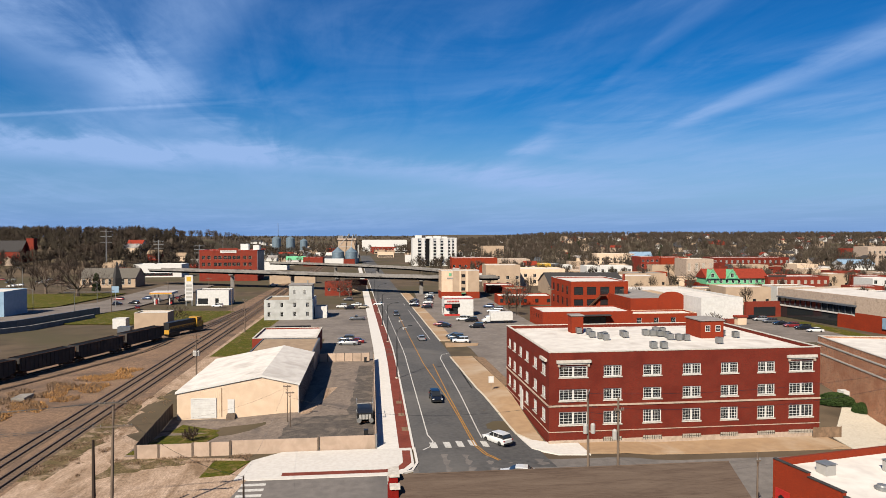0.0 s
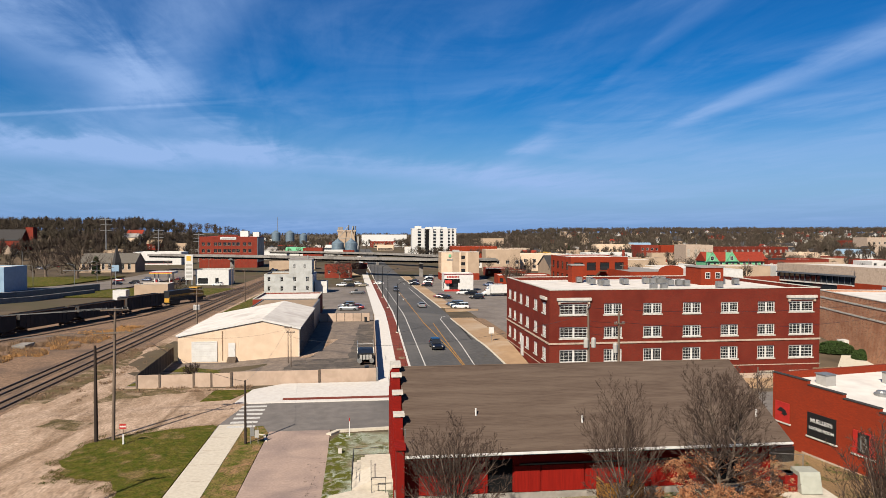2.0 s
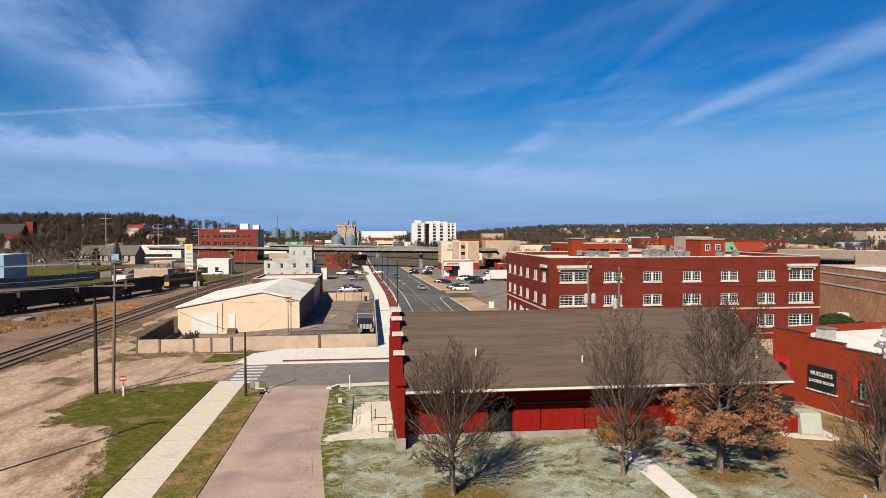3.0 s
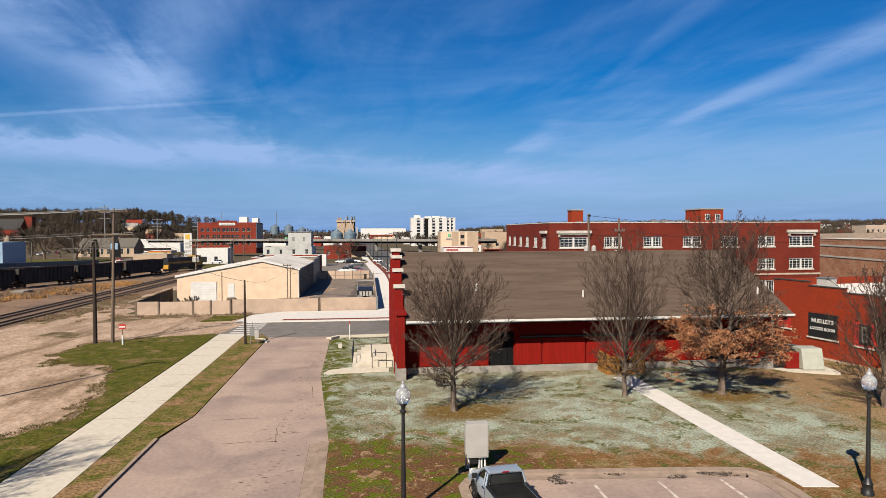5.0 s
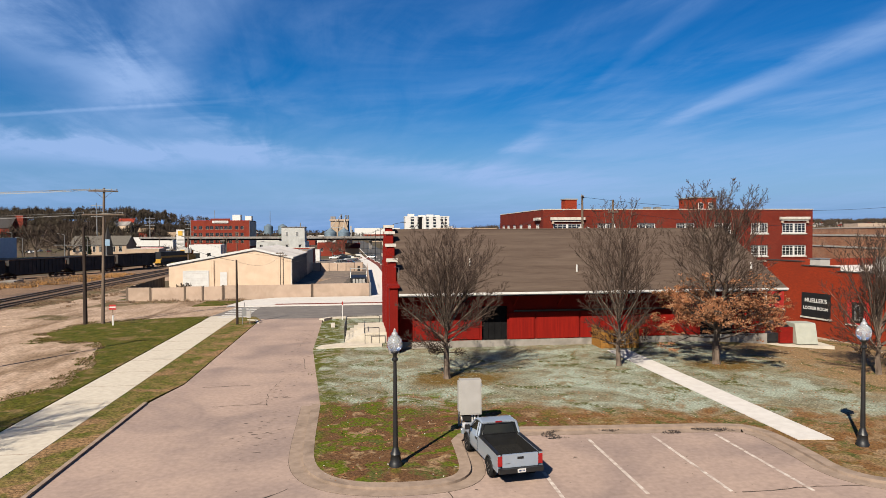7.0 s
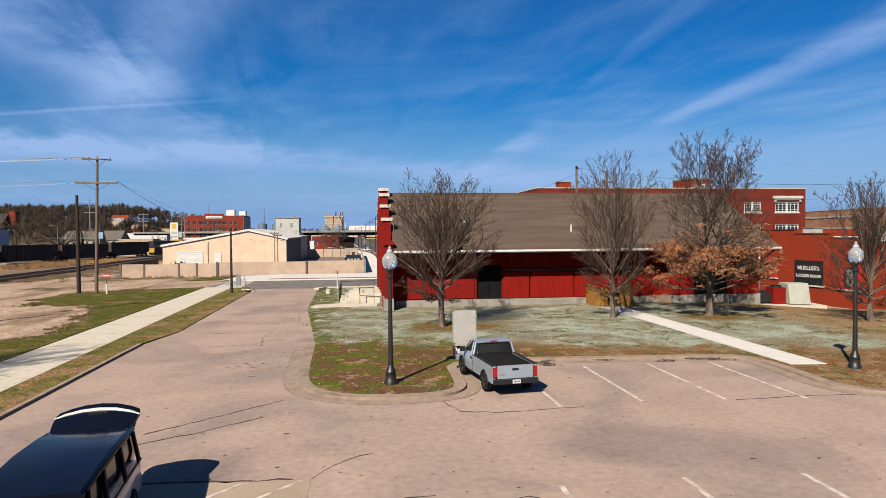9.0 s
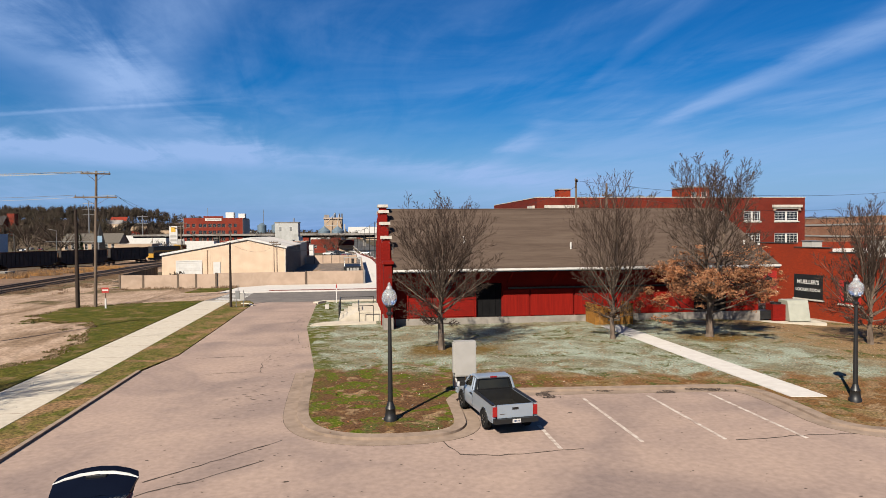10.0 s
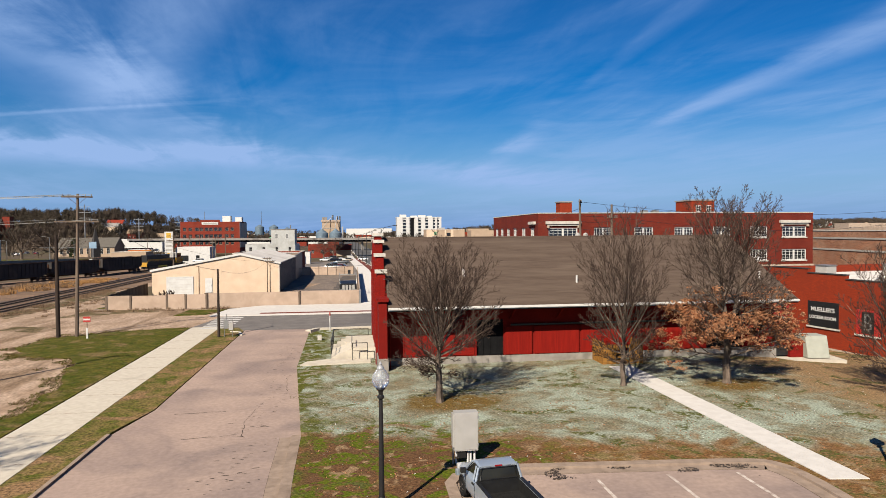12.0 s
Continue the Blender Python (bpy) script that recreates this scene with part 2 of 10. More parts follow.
M_dirt = surf("bare_dirt", (0.57, 0.42, 0.31), (0.42, 0.29, 0.20), 0.45, 0.95, 0.6, stain=(0.29, 0.195, 0.125), stain_scale=0.16, stain_at=(0.52, 0.66), fine=3, speck=0.32, speck_scale=3.2, stretch=(1.6, 0.6, 1), rot=4)
M_weedy = surf("weedy_soil", (0.23, 0.165, 0.09), (0.125, 0.098, 0.042), 0.9, 0.95, 0.8, stain=(0.36, 0.26, 0.18), stain_scale=0.5, stain_at=(0.5, 0.62), fine=6, speck=0.5, speck_scale=4)
M_asphaltdark = surf("sealed_asphalt", (0.165, 0.14, 0.122), (0.115, 0.10, 0.09), 0.9, 0.92, 0.2, stain=(0.25, 0.205, 0.17), stain_scale=0.4, stain_at=(0.5, 0.68), fine=14, speck=0.25, speck_scale=5)
M_town = surf("town_ground", (0.19, 0.14, 0.095), (0.115, 0.088, 0.062), 0.12, 0.95, 0.2, stain=(0.125, 0.105, 0.062), stain_scale=0.012, stain_at=(0.45, 0.6), fine=1)
M_ballast = surf("track_ballast", (0.36, 0.235, 0.155), (0.24, 0.155, 0.105), 1.5, 0.95, 0.5, stain=(0.15, 0.11, 0.088), stain_scale=0.12, stain_at=(0.45, 0.75), fine=6, speck=0.35, speck_scale=5)
M_grass = surf("spring_grass", (0.105, 0.125, 0.014), (0.27, 0.185, 0.07), 1.1, 0.95, 0.9, stain=(0.33, 0.20, 0.10), stain_scale=0.45, stain_at=(0.50, 0.60), fine=9, warp=0.6, speck=0.6, speck_scale=7)
M_grass_green = surf("green_grass", (0.070, 0.092, 0.006), (0.155, 0.128, 0.022), 1.2, 0.95, 0.9, stain=(0.25, 0.17, 0.075), stain_scale=0.5, stain_at=(0.55, 0.68), fine=9, warp=0.6, speck=0.6, speck_scale=7)
M_line = surf("road_paint_white", (0.72, 0.70, 0.66), (0.55, 0.53, 0.5), 4, 0.8, 0.05)
M_line_worn = surf("worn_stall_paint", (0.74, 0.655, 0.58), (0.47, 0.365, 0.31), 3, 0.85, 0.05)
M_yellow = surf("road_paint_yellow", (0.55, 0.27, 0.06), (0.40, 0.21, 0.07), 2, 0.8, 0.05)
M_redpaint = bricks("red_painted_brick", (0.33, 0.014, 0.008), (0.26, 0.011, 0.007), (0.18, 0.010, 0.007), stain=(0.22, 0.011, 0.007), joint=0.008)
M_reddoor = surf("red_painted_boards", (0.32, 0.014, 0.008), (0.25, 0.011, 0.007), 1.5, 0.85, 0.1, stretch=(6, 6, 0.4))
M_redbrick = bricks("dark_red_brick", (0.28, 0.033, 0.017), (0.185, 0.022, 0.013), (0.17, 0.045, 0.030), stain=(0.15, 0.022, 0.014))
M_orangebrick = bricks("orange_painted_brick", (0.40, 0.050, 0.016), (0.32, 0.040, 0.014), (0.25, 0.045, 0.023), stain=(0.29, 0.042, 0.018), joint=0.008)
M_midbrick = bricks("red_brick", (0.36, 0.042, 0.021), (0.27, 0.033, 0.018), (0.24, 0.07, 0.047), stain=(0.23, 0.038, 0.024))
M_brownbrick = bricks("rough_brown_brick", (0.70, 0.31, 0.17), (0.34, 0.125, 0.07), (0.62, 0.42, 0.29), stain=(0.44, 0.19, 0.11), scale=2.4)
M_stone = surf("cream_stone", (0.60, 0.47, 0.37), (0.50, 0.385, 0.30), 2, 0.9, 0.1, stain=(0.36, 0.27, 0.2), stain_at=(0.55, 0.8), stain_scale=0.6)
M_whitestone = surf("white_cap_stone", (0.70, 0.655, 0.585), (0.56, 0.51, 0.45), 3, 0.85, 0.1)
M_plinth = surf("grey_concrete_plinth", (0.42, 0.38, 0.34), (0.33, 0.30, 0.265), 1.8, 0.9, 0.15, stain=(0.23, 0.205, 0.18), stain_at=(0.5, 0.75), stain_scale=0.5)
M_shingle = surf("brown_grey_shingles", (0.148, 0.106, 0.082), (0.115, 0.081, 0.063), 2.2, 0.95, 0.3, stain=(0.185, 0.137, 0.106), stain_scale=0.3, stain_at=(0.4, 0.75), stretch=(0.5, 5, 5), fine=8)
M_white = surf("white_paint", (0.74, 0.725, 0.70), (0.66, 0.645, 0.615), 1.5, 0.6, 0.05)
M_whiteroof = surf("white_membrane_roof", (0.80, 0.755, 0.70), (0.70, 0.65, 0.60), 0.5, 0.8, 0.05, stain=(0.52, 0.47, 0.42), stain_scale=0.15, stain_at=(0.55, 0.8))
M_greyroof = surf("grey_gravel_roof", (0.42, 0.39, 0.37), (0.33, 0.305, 0.285), 0.5, 0.9, 0.1, stain=(0.22, 0.2, 0.19), stain_scale=0.1)
M_tanroof = surf("tan_gravel_roof", (0.47, 0.345, 0.235), (0.38, 0.275, 0.19), 0.6, 0.9, 0.1)
M_darkroof = surf("dark_shingle_roof", (0.085, 0.08, 0.08), (0.06, 0.056, 0.056), 2, 0.95, 0.2)
M_hallroof = surf("weathered_grey_brown_roof", (0.20, 0.18, 0.155), (0.155, 0.14, 0.12), 1.5, 0.9, 0.1)
M_redroof = surf("red_tile_roof", (0.36, 0.055, 0.03), (0.27, 0.042, 0.025), 1.2, 0.85, 0.3)
M_palewall = surf("pale_grey_render", (0.60, 0.605, 0.585), (0.52, 0.525, 0.505), 0.6, 0.8, 0.06, stain=(0.43, 0.425, 0.40), stain_scale=0.3, stain_at=(0.52, 0.75))
M_cream = surf("cream_siding", (0.78, 0.595, 0.43), (0.72, 0.54, 0.385), 0.7, 0.55, 0.03)
M_shedside = surf("grey_metal_siding", (0.145, 0.16, 0.185), (0.11, 0.12, 0.14), 1, 0.5, 0.05)
M_panel = surf("tan_concrete_panels", (0.60, 0.455, 0.35), (0.54, 0.40, 0.305), 1.0, 0.9, 0.15, stain=(0.44, 0.33, 0.25), stain_scale=0.35, stain_at=(0.5, 0.75), tint=0.1)
M_black = surf("black_paint", (0.014, 0.014, 0.015), (0.022, 0.022, 0.022), 4, 0.45, 0.05)
# near-black for dark frames and openings, and for shade painted on the depot eave
M_dark = surf("dark_paint_and_shade", (0.014, 0.014, 0.015), (0.009, 0.009, 0.010), 2, 0.85, 0.05)
M_steel = surf("galvanised_steel", (0.48, 0.48, 0.47), (0.40, 0.40, 0.39), 4, 0.45, 0.05, metal=0.6)
M_greybox = surf("grey_cabinet_paint", (0.50, 0.48, 0.45), (0.46, 0.44, 0.41), 2, 0.5, 0.03)
M_acunit = surf("grey_green_metal", (0.50, 0.51, 0.43), (0.44, 0.45, 0.38), 2, 0.55, 0.04)
M_pole = surf("weathered_wood_pole", (0.25, 0.19, 0.145), (0.17, 0.128, 0.10), 6, 0.95, 0.4, stretch=(1, 1, 0.1))
M_fencewood = surf("weathered_fence_boards", (0.26, 0.20, 0.15), (0.18, 0.14, 0.11), 3, 0.95, 0.2, stretch=(1, 1, 0.2), tint=0.22)
M_poledark = surf("tarred_wood_pole", (0.075, 0.055, 0.045), (0.05, 0.038, 0.032), 6, 0.95, 0.4, stretch=(1, 1, 0.1))
M_bark = surf("grey_brown_bark", (0.27, 0.205, 0.16), (0.12, 0.092, 0.072), 5, 0.95, 0.5, stretch=(1, 1, 0.25))
M_twig = surf("brown_twigs", (0.11, 0.075, 0.058), (0.055, 0.039, 0.032), 3, 0.95, 0.0)
M_oakleaf = surf("dry_oak_leaves", (0.46, 0.19, 0.085), (0.27, 0.10, 0.045), 2.2, 0.8, 0.0, stain=(0.50, 0.26, 0.14), stain_scale=1.5, stain_at=(0.45, 0.6))
M_farwood = surf("bare_woods", (0.135, 0.098, 0.074), (0.058, 0.048, 0.041), 0.07, 0.95, 0.0, stain=(0.105, 0.086, 0.062), stain_scale=0.02, stain_at=(0.4, 0.65))
M_evergreen = surf("evergreen", (0.03, 0.045, 0.018), (0.045, 0.06, 0.024), 1, 0.9, 0.0)
M_hedge = surf("hedge_leaves", (0.05, 0.085, 0.022), (0.03, 0.055, 0.016), 6, 0.8, 0.3)
M_wood = surf("yellow_new_lumber", (0.44, 0.215, 0.05), (0.33, 0.155, 0.04), 3, 0.8, 0.1, stretch=(1, 1, 4))
M_rust = surf("rusty_steel", (0.15, 0.075, 0.045), (0.10, 0.052, 0.035), 3, 0.8, 0.2)
M_hopper = surf("sooty_hopper_steel", (0.036, 0.030, 0.027), (0.022, 0.019, 0.018), 0.8, 0.7, 0.1, stain=(0.085, 0.06, 0.045), stain_scale=0.3)
M_locoyellow = surf("loco_yellow", (0.62, 0.33, 0.03), (0.5, 0.26, 0.03), 1, 0.5, 0.05)
M_rail = surf("rail_steel", (0.17, 0.125, 0.10), (0.12, 0.09, 0.072), 3, 0.5, 0.1, metal=0.3)
M_tie = surf("creosoted_ties", (0.22, 0.155, 0.115), (0.15, 0.105, 0.08), 3, 0.95, 0.3)
M_drygrass = surf("dry_tall_grass", (0.66, 0.35, 0.13), (0.38, 0.21, 0.095), 0.9, 0.95, 0.0)
M_weeds = surf("dry_weeds", (0.36, 0.235, 0.15), (0.24, 0.16, 0.105), 1.5, 0.95, 0.0)
M_glass = glassy("dark_window_glass", (0.030, 0.034, 0.038), 0.06)
M_glass_lt = glassy("pale_window_glass", (0.30, 0.30, 0.29), 0.15)
M_blind = surf("window_blinds", (0.5, 0.44, 0.36), (0.42, 0.36, 0.3), 1, 0.7, 0.0)
M_suvroof = surf("dark_glass_roof", (0.007, 0.010, 0.022), (0.006, 0.008, 0.018), 1.0, 0.12, 0.0, spec=0.07)
M_suvglass = surf("tinted_side_glass", (0.035, 0.034, 0.026), (0.02, 0.02, 0.018), 0.9, 0.08, 0.0, spec=0.25)
M_rubber = surf("tyre_rubber", (0.02, 0.02, 0.02), (0.028, 0.027, 0.026), 6, 0.9, 0.1)
M_chrome = surf("alloy", (0.55, 0.55, 0.56), (0.5, 0.5, 0.5), 6, 0.3, 0.0, metal=0.9)
M_tail = surf("red_lamp_lens", (0.45, 0.02, 0.02), (0.35, 0.015, 0.015), 6, 0.2, 0.0)
M_lens = surf("clear_lamp_lens", (0.7, 0.7, 0.7), (0.6, 0.6, 0.62), 6, 0.15, 0.0)
M_brickpave = bricks("brick_paving", (0.30, 0.07, 0.045), (0.24, 0.055, 0.038), (0.2, 0.09, 0.07))
M_tanpave = surf("tan_paving", (0.50, 0.335, 0.20), (0.44, 0.29, 0.175), 0.7, 0.9, 0.08, stain=(0.56, 0.44, 0.32), stain_scale=0.1, stain_at=(0.5, 0.7))
M_mint = surf("mint_green_paint", (0.20, 0.60, 0.32), (0.17, 0.52, 0.28), 1, 0.6, 0.03)
M_silo = surf("blue_grey_silo_steel", (0.22, 0.30, 0.37), (0.17, 0.24, 0.30), 0.5, 0.5, 0.05, metal=0.2)
M_tan = surf("tan_render", (0.56, 0.42, 0.30), (0.50, 0.37, 0.265), 0.3, 0.85, 0.04)
M_bluewall = surf("pale_blue_metal", (0.30, 0.44, 0.58), (0.25, 0.38, 0.52), 0.6, 0.5, 0.04)
M_red = surf("bright_red", (0.55, 0.03, 0.02), (0.45, 0.025, 0.02), 2, 0.5, 0.03)
M_deckconc = surf("bridge_concrete", (0.34, 0.32, 0.30), (0.27, 0.25, 0.235), 0.6, 0.9, 0.1, stain=(0.19, 0.175, 0.165), stain_scale=0.15)


def hydroseed():
    """Lawn: green-grey seed mulch sprayed over bare earth, with tufts of grass and red-brown soil towards the kerb."""
    m = surf("seeded_lawn", (0.33, 0.295, 0.20), (0.21, 0.19, 0.12), 2.4, 0.95, 0.8, fine=10)
    nt = m.node_tree
    b = nt.nodes["Principled BSDF"]
    base = b.inputs["Base Color"].links[0].from_socket
    g = nt.nodes.new("ShaderNodeNewGeometry")
    sp = nt.nodes.new("ShaderNodeSeparateXYZ")
    nt.links.new(g.outputs["Position"], sp.inputs[0])

    def nz(scale, detail, dist=0.8):
        n = nt.nodes.new("ShaderNodeTexNoise")
        n.inputs["Scale"].default_value, n.inputs["Detail"].default_value, n.inputs["Distortion"].default_value = scale, detail, dist
        nt.links.new(g.outputs["Position"], n.inputs["Vector"])
        return n.outputs["Fac"]

    def mth(op, a, c, d=None):
        n = nt.nodes.new("ShaderNodeMath")
        n.operation = op
        for i, v in enumerate((a, c, d)):
            if v is None:
                continue
            if isinstance(v, (int, float)):
                n.inputs[i].default_value = v
            else:
                nt.links.new(v, n.inputs[i])
        return n.outputs[0]

    def rng(v, a, z):
        r = nt.nodes.new("ShaderNodeMapRange")
        r.interpolation_type = "SMOOTHSTEP"
        r.inputs["From Min"].default_value, r.inputs["From Max"].default_value = a, z
        nt.links.new(v, r.inputs["Value"])
        return r.outputs["Result"]

    def over(fac, col):
        nonlocal base
        x = nt.nodes.new("ShaderNodeMixRGB")
        nt.links.new(fac, x.inputs[0])
        nt.links.new(base, x.inputs[1])
        x.inputs[2].default_value = (*tone(col), 1)
        base = x.outputs[0]

    wob = mth("MULTIPLY", mth("SUBTRACT", nz(0.35, 5), 0.5), 9.0)
    yy = mth("ADD", sp.outputs[1], wob)
    xx = mth("ADD", sp.outputs[0], wob)
    yf = mth("ADD", yy, mth("MULTIPLY", sp.outputs[0], 0.24))
    front = mth("SUBTRACT", 1.0, rng(yf, 32.5, 35.0))
    tan_zone = mth("MAXIMUM", front, rng(xx, 25.0, 30.0))
    mint = mth("MULTIPLY", mth("SUBTRACT", 1.0, tan_zone), rng(nz(0.4, 9, 1.0), 0.34, 0.66))
    over(mint, (0.425, 0.475, 0.375))
    over(mth("MULTIPLY", rng(nz(0.55, 9, 1.0), 0.50, 0.62), rng(nz(3.0, 8, 0.5), 0.36, 0.56)), (0.30, 0.245, 0.15))
    over(tan_zone, (0.35, 0.225, 0.115))
    over(mth("MULTIPLY", front, rng(nz(0.9, 9, 0.8), 0.40, 0.56)), (0.27, 0.135, 0.05))
    near = mth("SUBTRACT", 1.0, rng(xx, 5.0, 11.0))
    soil = mth("MULTIPLY", mth("MULTIPLY", front, mth("MULTIPLY_ADD", near, 0.75, 0.25)), rng(nz(1.3, 9), 0.24, 0.50))
    over(soil, (0.17, 0.088, 0.042))
    over(mth("MULTIPLY", front, rng(nz(1.1, 9, 0.8), 0.55, 0.64)), (0.36, 0.235, 0.13))
    green = mth("MULTIPLY", mth("MULTIPLY", mth("SUBTRACT", 1.0, rng(yf, 33.5, 37.0)), mth("MULTIPLY", mth("MULTIPLY_ADD", near, 0.8, 0.2), rng(nz(0.75, 5, 0.9), 0.50, 0.58))), rng(nz(5.0, 8, 0.3), 0.34, 0.50))
    over(green, (0.125, 0.155, 0.010))
    edge = mth("MULTIPLY", mth("SUBTRACT", 1.0, rng(mth("ADD", sp.outputs[0], mth("MULTIPLY", wob, 0.3)), -2.6, -1.6)), rng(nz(1.3, 8, 0.8), 0.42, 0.54))
    over(edge, (0.13, 0.135, 0.02))
    over(mth("MULTIPLY", rng(nz(0.35, 9, 1.5), 0.54, 0.64), rng(nz(5.0, 8, 0.5), 0.40, 0.54)), (0.125, 0.13, 0.035))
    for cx, cy, rr in ((4.8, 38.8, 3.6), (22.7, 40.0, 3.2)):
        dx, dy = mth("SUBTRACT", sp.outputs[0], cx + 0.6), mth("SUBTRACT", sp.outputs[1], cy)
        r = mth("SQRT", mth("ADD", mth("MULTIPLY", dx, dx), mth("MULTIPLY", mth("MULTIPLY", dy, dy), 2.2)), 0)
        r = mth("ADD", r, mth("MULTIPLY", wob, 0.25))
        over(mth("MULTIPLY", mth("SUBTRACT", 1.0, rng(r, rr * 0.5, rr * 1.1)), rng(nz(2.0, 9, 0.5), 0.22, 0.5)), (0.20, 0.125, 0.035))
    hs = nt.nodes.new("ShaderNodeHueSaturation")
    nt.links.new(base, hs.inputs["Color"])
    r = nt.nodes.new("ShaderNodeMapRange")
    r.inputs["From Min"].default_value, r.inputs["From Max"].default_value = 0.3, 0.7
    r.inputs["To Min"].default_value, r.inputs["To Max"].default_value = 0.5, 1.45
    nt.links.new(nz(9.0, 4, 0.0), r.inputs["Value"])
    nt.links.new(r.outputs[0], hs.inputs["Value"])
    nt.links.new(hs.outputs[0], b.inputs["Base Color"])
    return m


M_lawn = hydroseed()


# ---- mesh helpers ----
def S(a, b, v):
    t = min(1.0, max(0.0, (v - a) / (b - a)))
    return t * t * (3 - 2 * t)


def zg(x, y):
    """Height of the ground."""
    dip = min(-1.95 * S(25, 43, x) * S(36, 60, y), -1.6 * S(8, 26, x) * S(72, 95, y)) * (1 - S(98, 124, y))
    yard = -0.75 * S(95, 106, y) * (1 - S(112, 135, y)) * S(-42, -34, x) * (1 - S(-24, -14, x))
    lane = -100 + 0.474 * (y - 96) if y < 143.5 else -77.5 + 0.344 * (y - 143.5)
    cut = -0.95 * (1 - S(5, 13, abs(x - lane))) * (1 - S(175, 205, y)) * S(0, 60, y)
    hill_l = 25 * S(430, 640, y + 0.12 * x) * (1 - S(-225, -160, x - 0.02 * (y - 400))) * (1 - S(900, 1500, y))
    hill_r = 21 * S(700, 1500, y + 0.3 * x) * S(60, 420, x)
    far = 13 * S(1300, 2600, y)
    return dip + yard + cut + hill_l + max(hill_r, far)


def grade(bm):
    for v in bm.verts:
        v.co.z += zg(v.co.x, v.co.y)


def mesh_of(name, bm, mat):
    me = bpy.data.meshes.new(name)
    bm.to_mesh(me)
    bm.free()
    if isinstance(mat, (list, tuple)):
        for m in mat:
            me.materials.append(m)
    else:
        me.materials.append(mat)
    return me


def part(name, bm, mat, parent=None, label=""):
    ob = new(name, mesh_of(name, bm, mat))
    if parent is not None:
        ob.parent = parent
    if label:
        ob["label"] = label
    return ob


def thing(name, label, category, m=None, group="", kind=""):
    ob = new(name)
    ob.empty_display_size = 0.2
    if m is not None:
        ob.matrix_world = m
    return tagged(ob, label, category, group, kind)


def box(bm, x0, x1, y0, y1, z0, z1, mi=0):
    vs = [bm.verts.new((x, y, z)) for z in (z0, z1) for y in (y0, y1) for x in (x0, x1)]
    for idx in ((0, 2, 3, 1), (4, 5, 7, 6), (0, 1, 5, 4), (2, 6, 7, 3), (0, 4, 6, 2), (1, 3, 7, 5)):
        bm.faces.new([vs[i] for i in idx]).material_index = mi
    return vs


def bx(*a):
    bm = bmesh.new()
    box(bm, *a)
    return bm


def soften(bm, w=0.02, seg=1):
    bmesh.ops.bevel(bm, geom=[e for e in bm.edges if e.calc_face_angle(0) > 0.5], offset=w, segments=seg, affect="EDGES", profile=0.6)
    return bm


def ring_tube(bm, pts, radii, sides=6, cap=True, mi=0):
    """A tube along points with a radius each."""
    rings = []
    for i, p in enumerate(pts):
        p = Vector(p)
        d = (Vector(pts[min(i + 1, len(pts) - 1)]) - Vector(pts[max(i - 1, 0)]))
        d = d.normalized() if d.length > 1e-9 else Vector((0, 0, 1))
        a = d.orthogonal().normalized() if abs(d.z) < 0.95 else Vector((1, 0, 0)).cross(d).normalized()
        b = d.cross(a)
        rings.append([bm.verts.new(p + (a * math.cos(t) + b * math.sin(t)) * radii[i]) for t in [2 * math.pi * k / sides for k in range(sides)]])
    for r0, r1 in zip(rings, rings[1:]):
        for k in range(sides):
            bm.faces.new((r0[k], r0[(k + 1) % sides], r1[(k + 1) % sides], r1[k])).material_index = mi
    if cap:
        bm.faces.new(rings[0][::-1]).material_index = mi
        bm.faces.new(rings[-1]).material_index = mi


def tube(pts, r, sides=6):
    bm = bmesh.new()
    ring_tube(bm, pts, r if isinstance(r, (list, tuple)) else [r] * len(pts), sides)
    return bm


def lathe(profile, sides=16, x=0, y=0):
    """Profile of (radius, height), turned about the upright through x, y."""
    bm = bmesh.new()
    ring_tube(bm, [(x, y, z) for _, z in profile], [max(r, 0.001) for r, _ in profile], sides)
    return bm


def prism(bm, poly, z0, z1, mi=0):
    lo = [bm.verts.new((x, y, z0)) for x, y in poly]
    hi = [bm.verts.new((x, y, z1)) for x, y in poly]
    n = len(poly)
    bm.faces.new(lo[::-1]).material_index = mi
    bm.faces.new(hi).material_index = mi
    for i in range(n):
        bm.faces.new((lo[i], lo[(i + 1) % n], hi[(i + 1) % n], hi[i])).material_index = mi


def profile_x(bm, poly, x0, x1, mi=0):
    """A polygon of (y, z) drawn out along x."""
    a = [bm.verts.new((x0, y, z)) for y, z in poly]
    b = [bm.verts.new((x1, y, z)) for y, z in poly]
    n = len(poly)
    bm.faces.new(a).material_index = mi
    bm.faces.new(b[::-1]).material_index = mi
    for i in range(n):
        bm.faces.new((a[i], b[i], b[(i + 1) % n], a[(i + 1) % n])).material_index = mi


def profile_y(bm, poly, y0, y1, mi=0):
    """A polygon of (x, z) drawn out along y."""
    a = [bm.verts.new((x, y0, z)) for x, z in poly]
    b = [bm.verts.new((x, y1, z)) for x, z in poly]
    n = len(poly)
    bm.faces.new(a[::-1]).material_index = mi
    bm.faces.new(b).material_index = mi
    for i in range(n):
        bm.faces.new((a[i], a[(i + 1) % n], b[(i + 1) % n], b[i])).material_index = mi


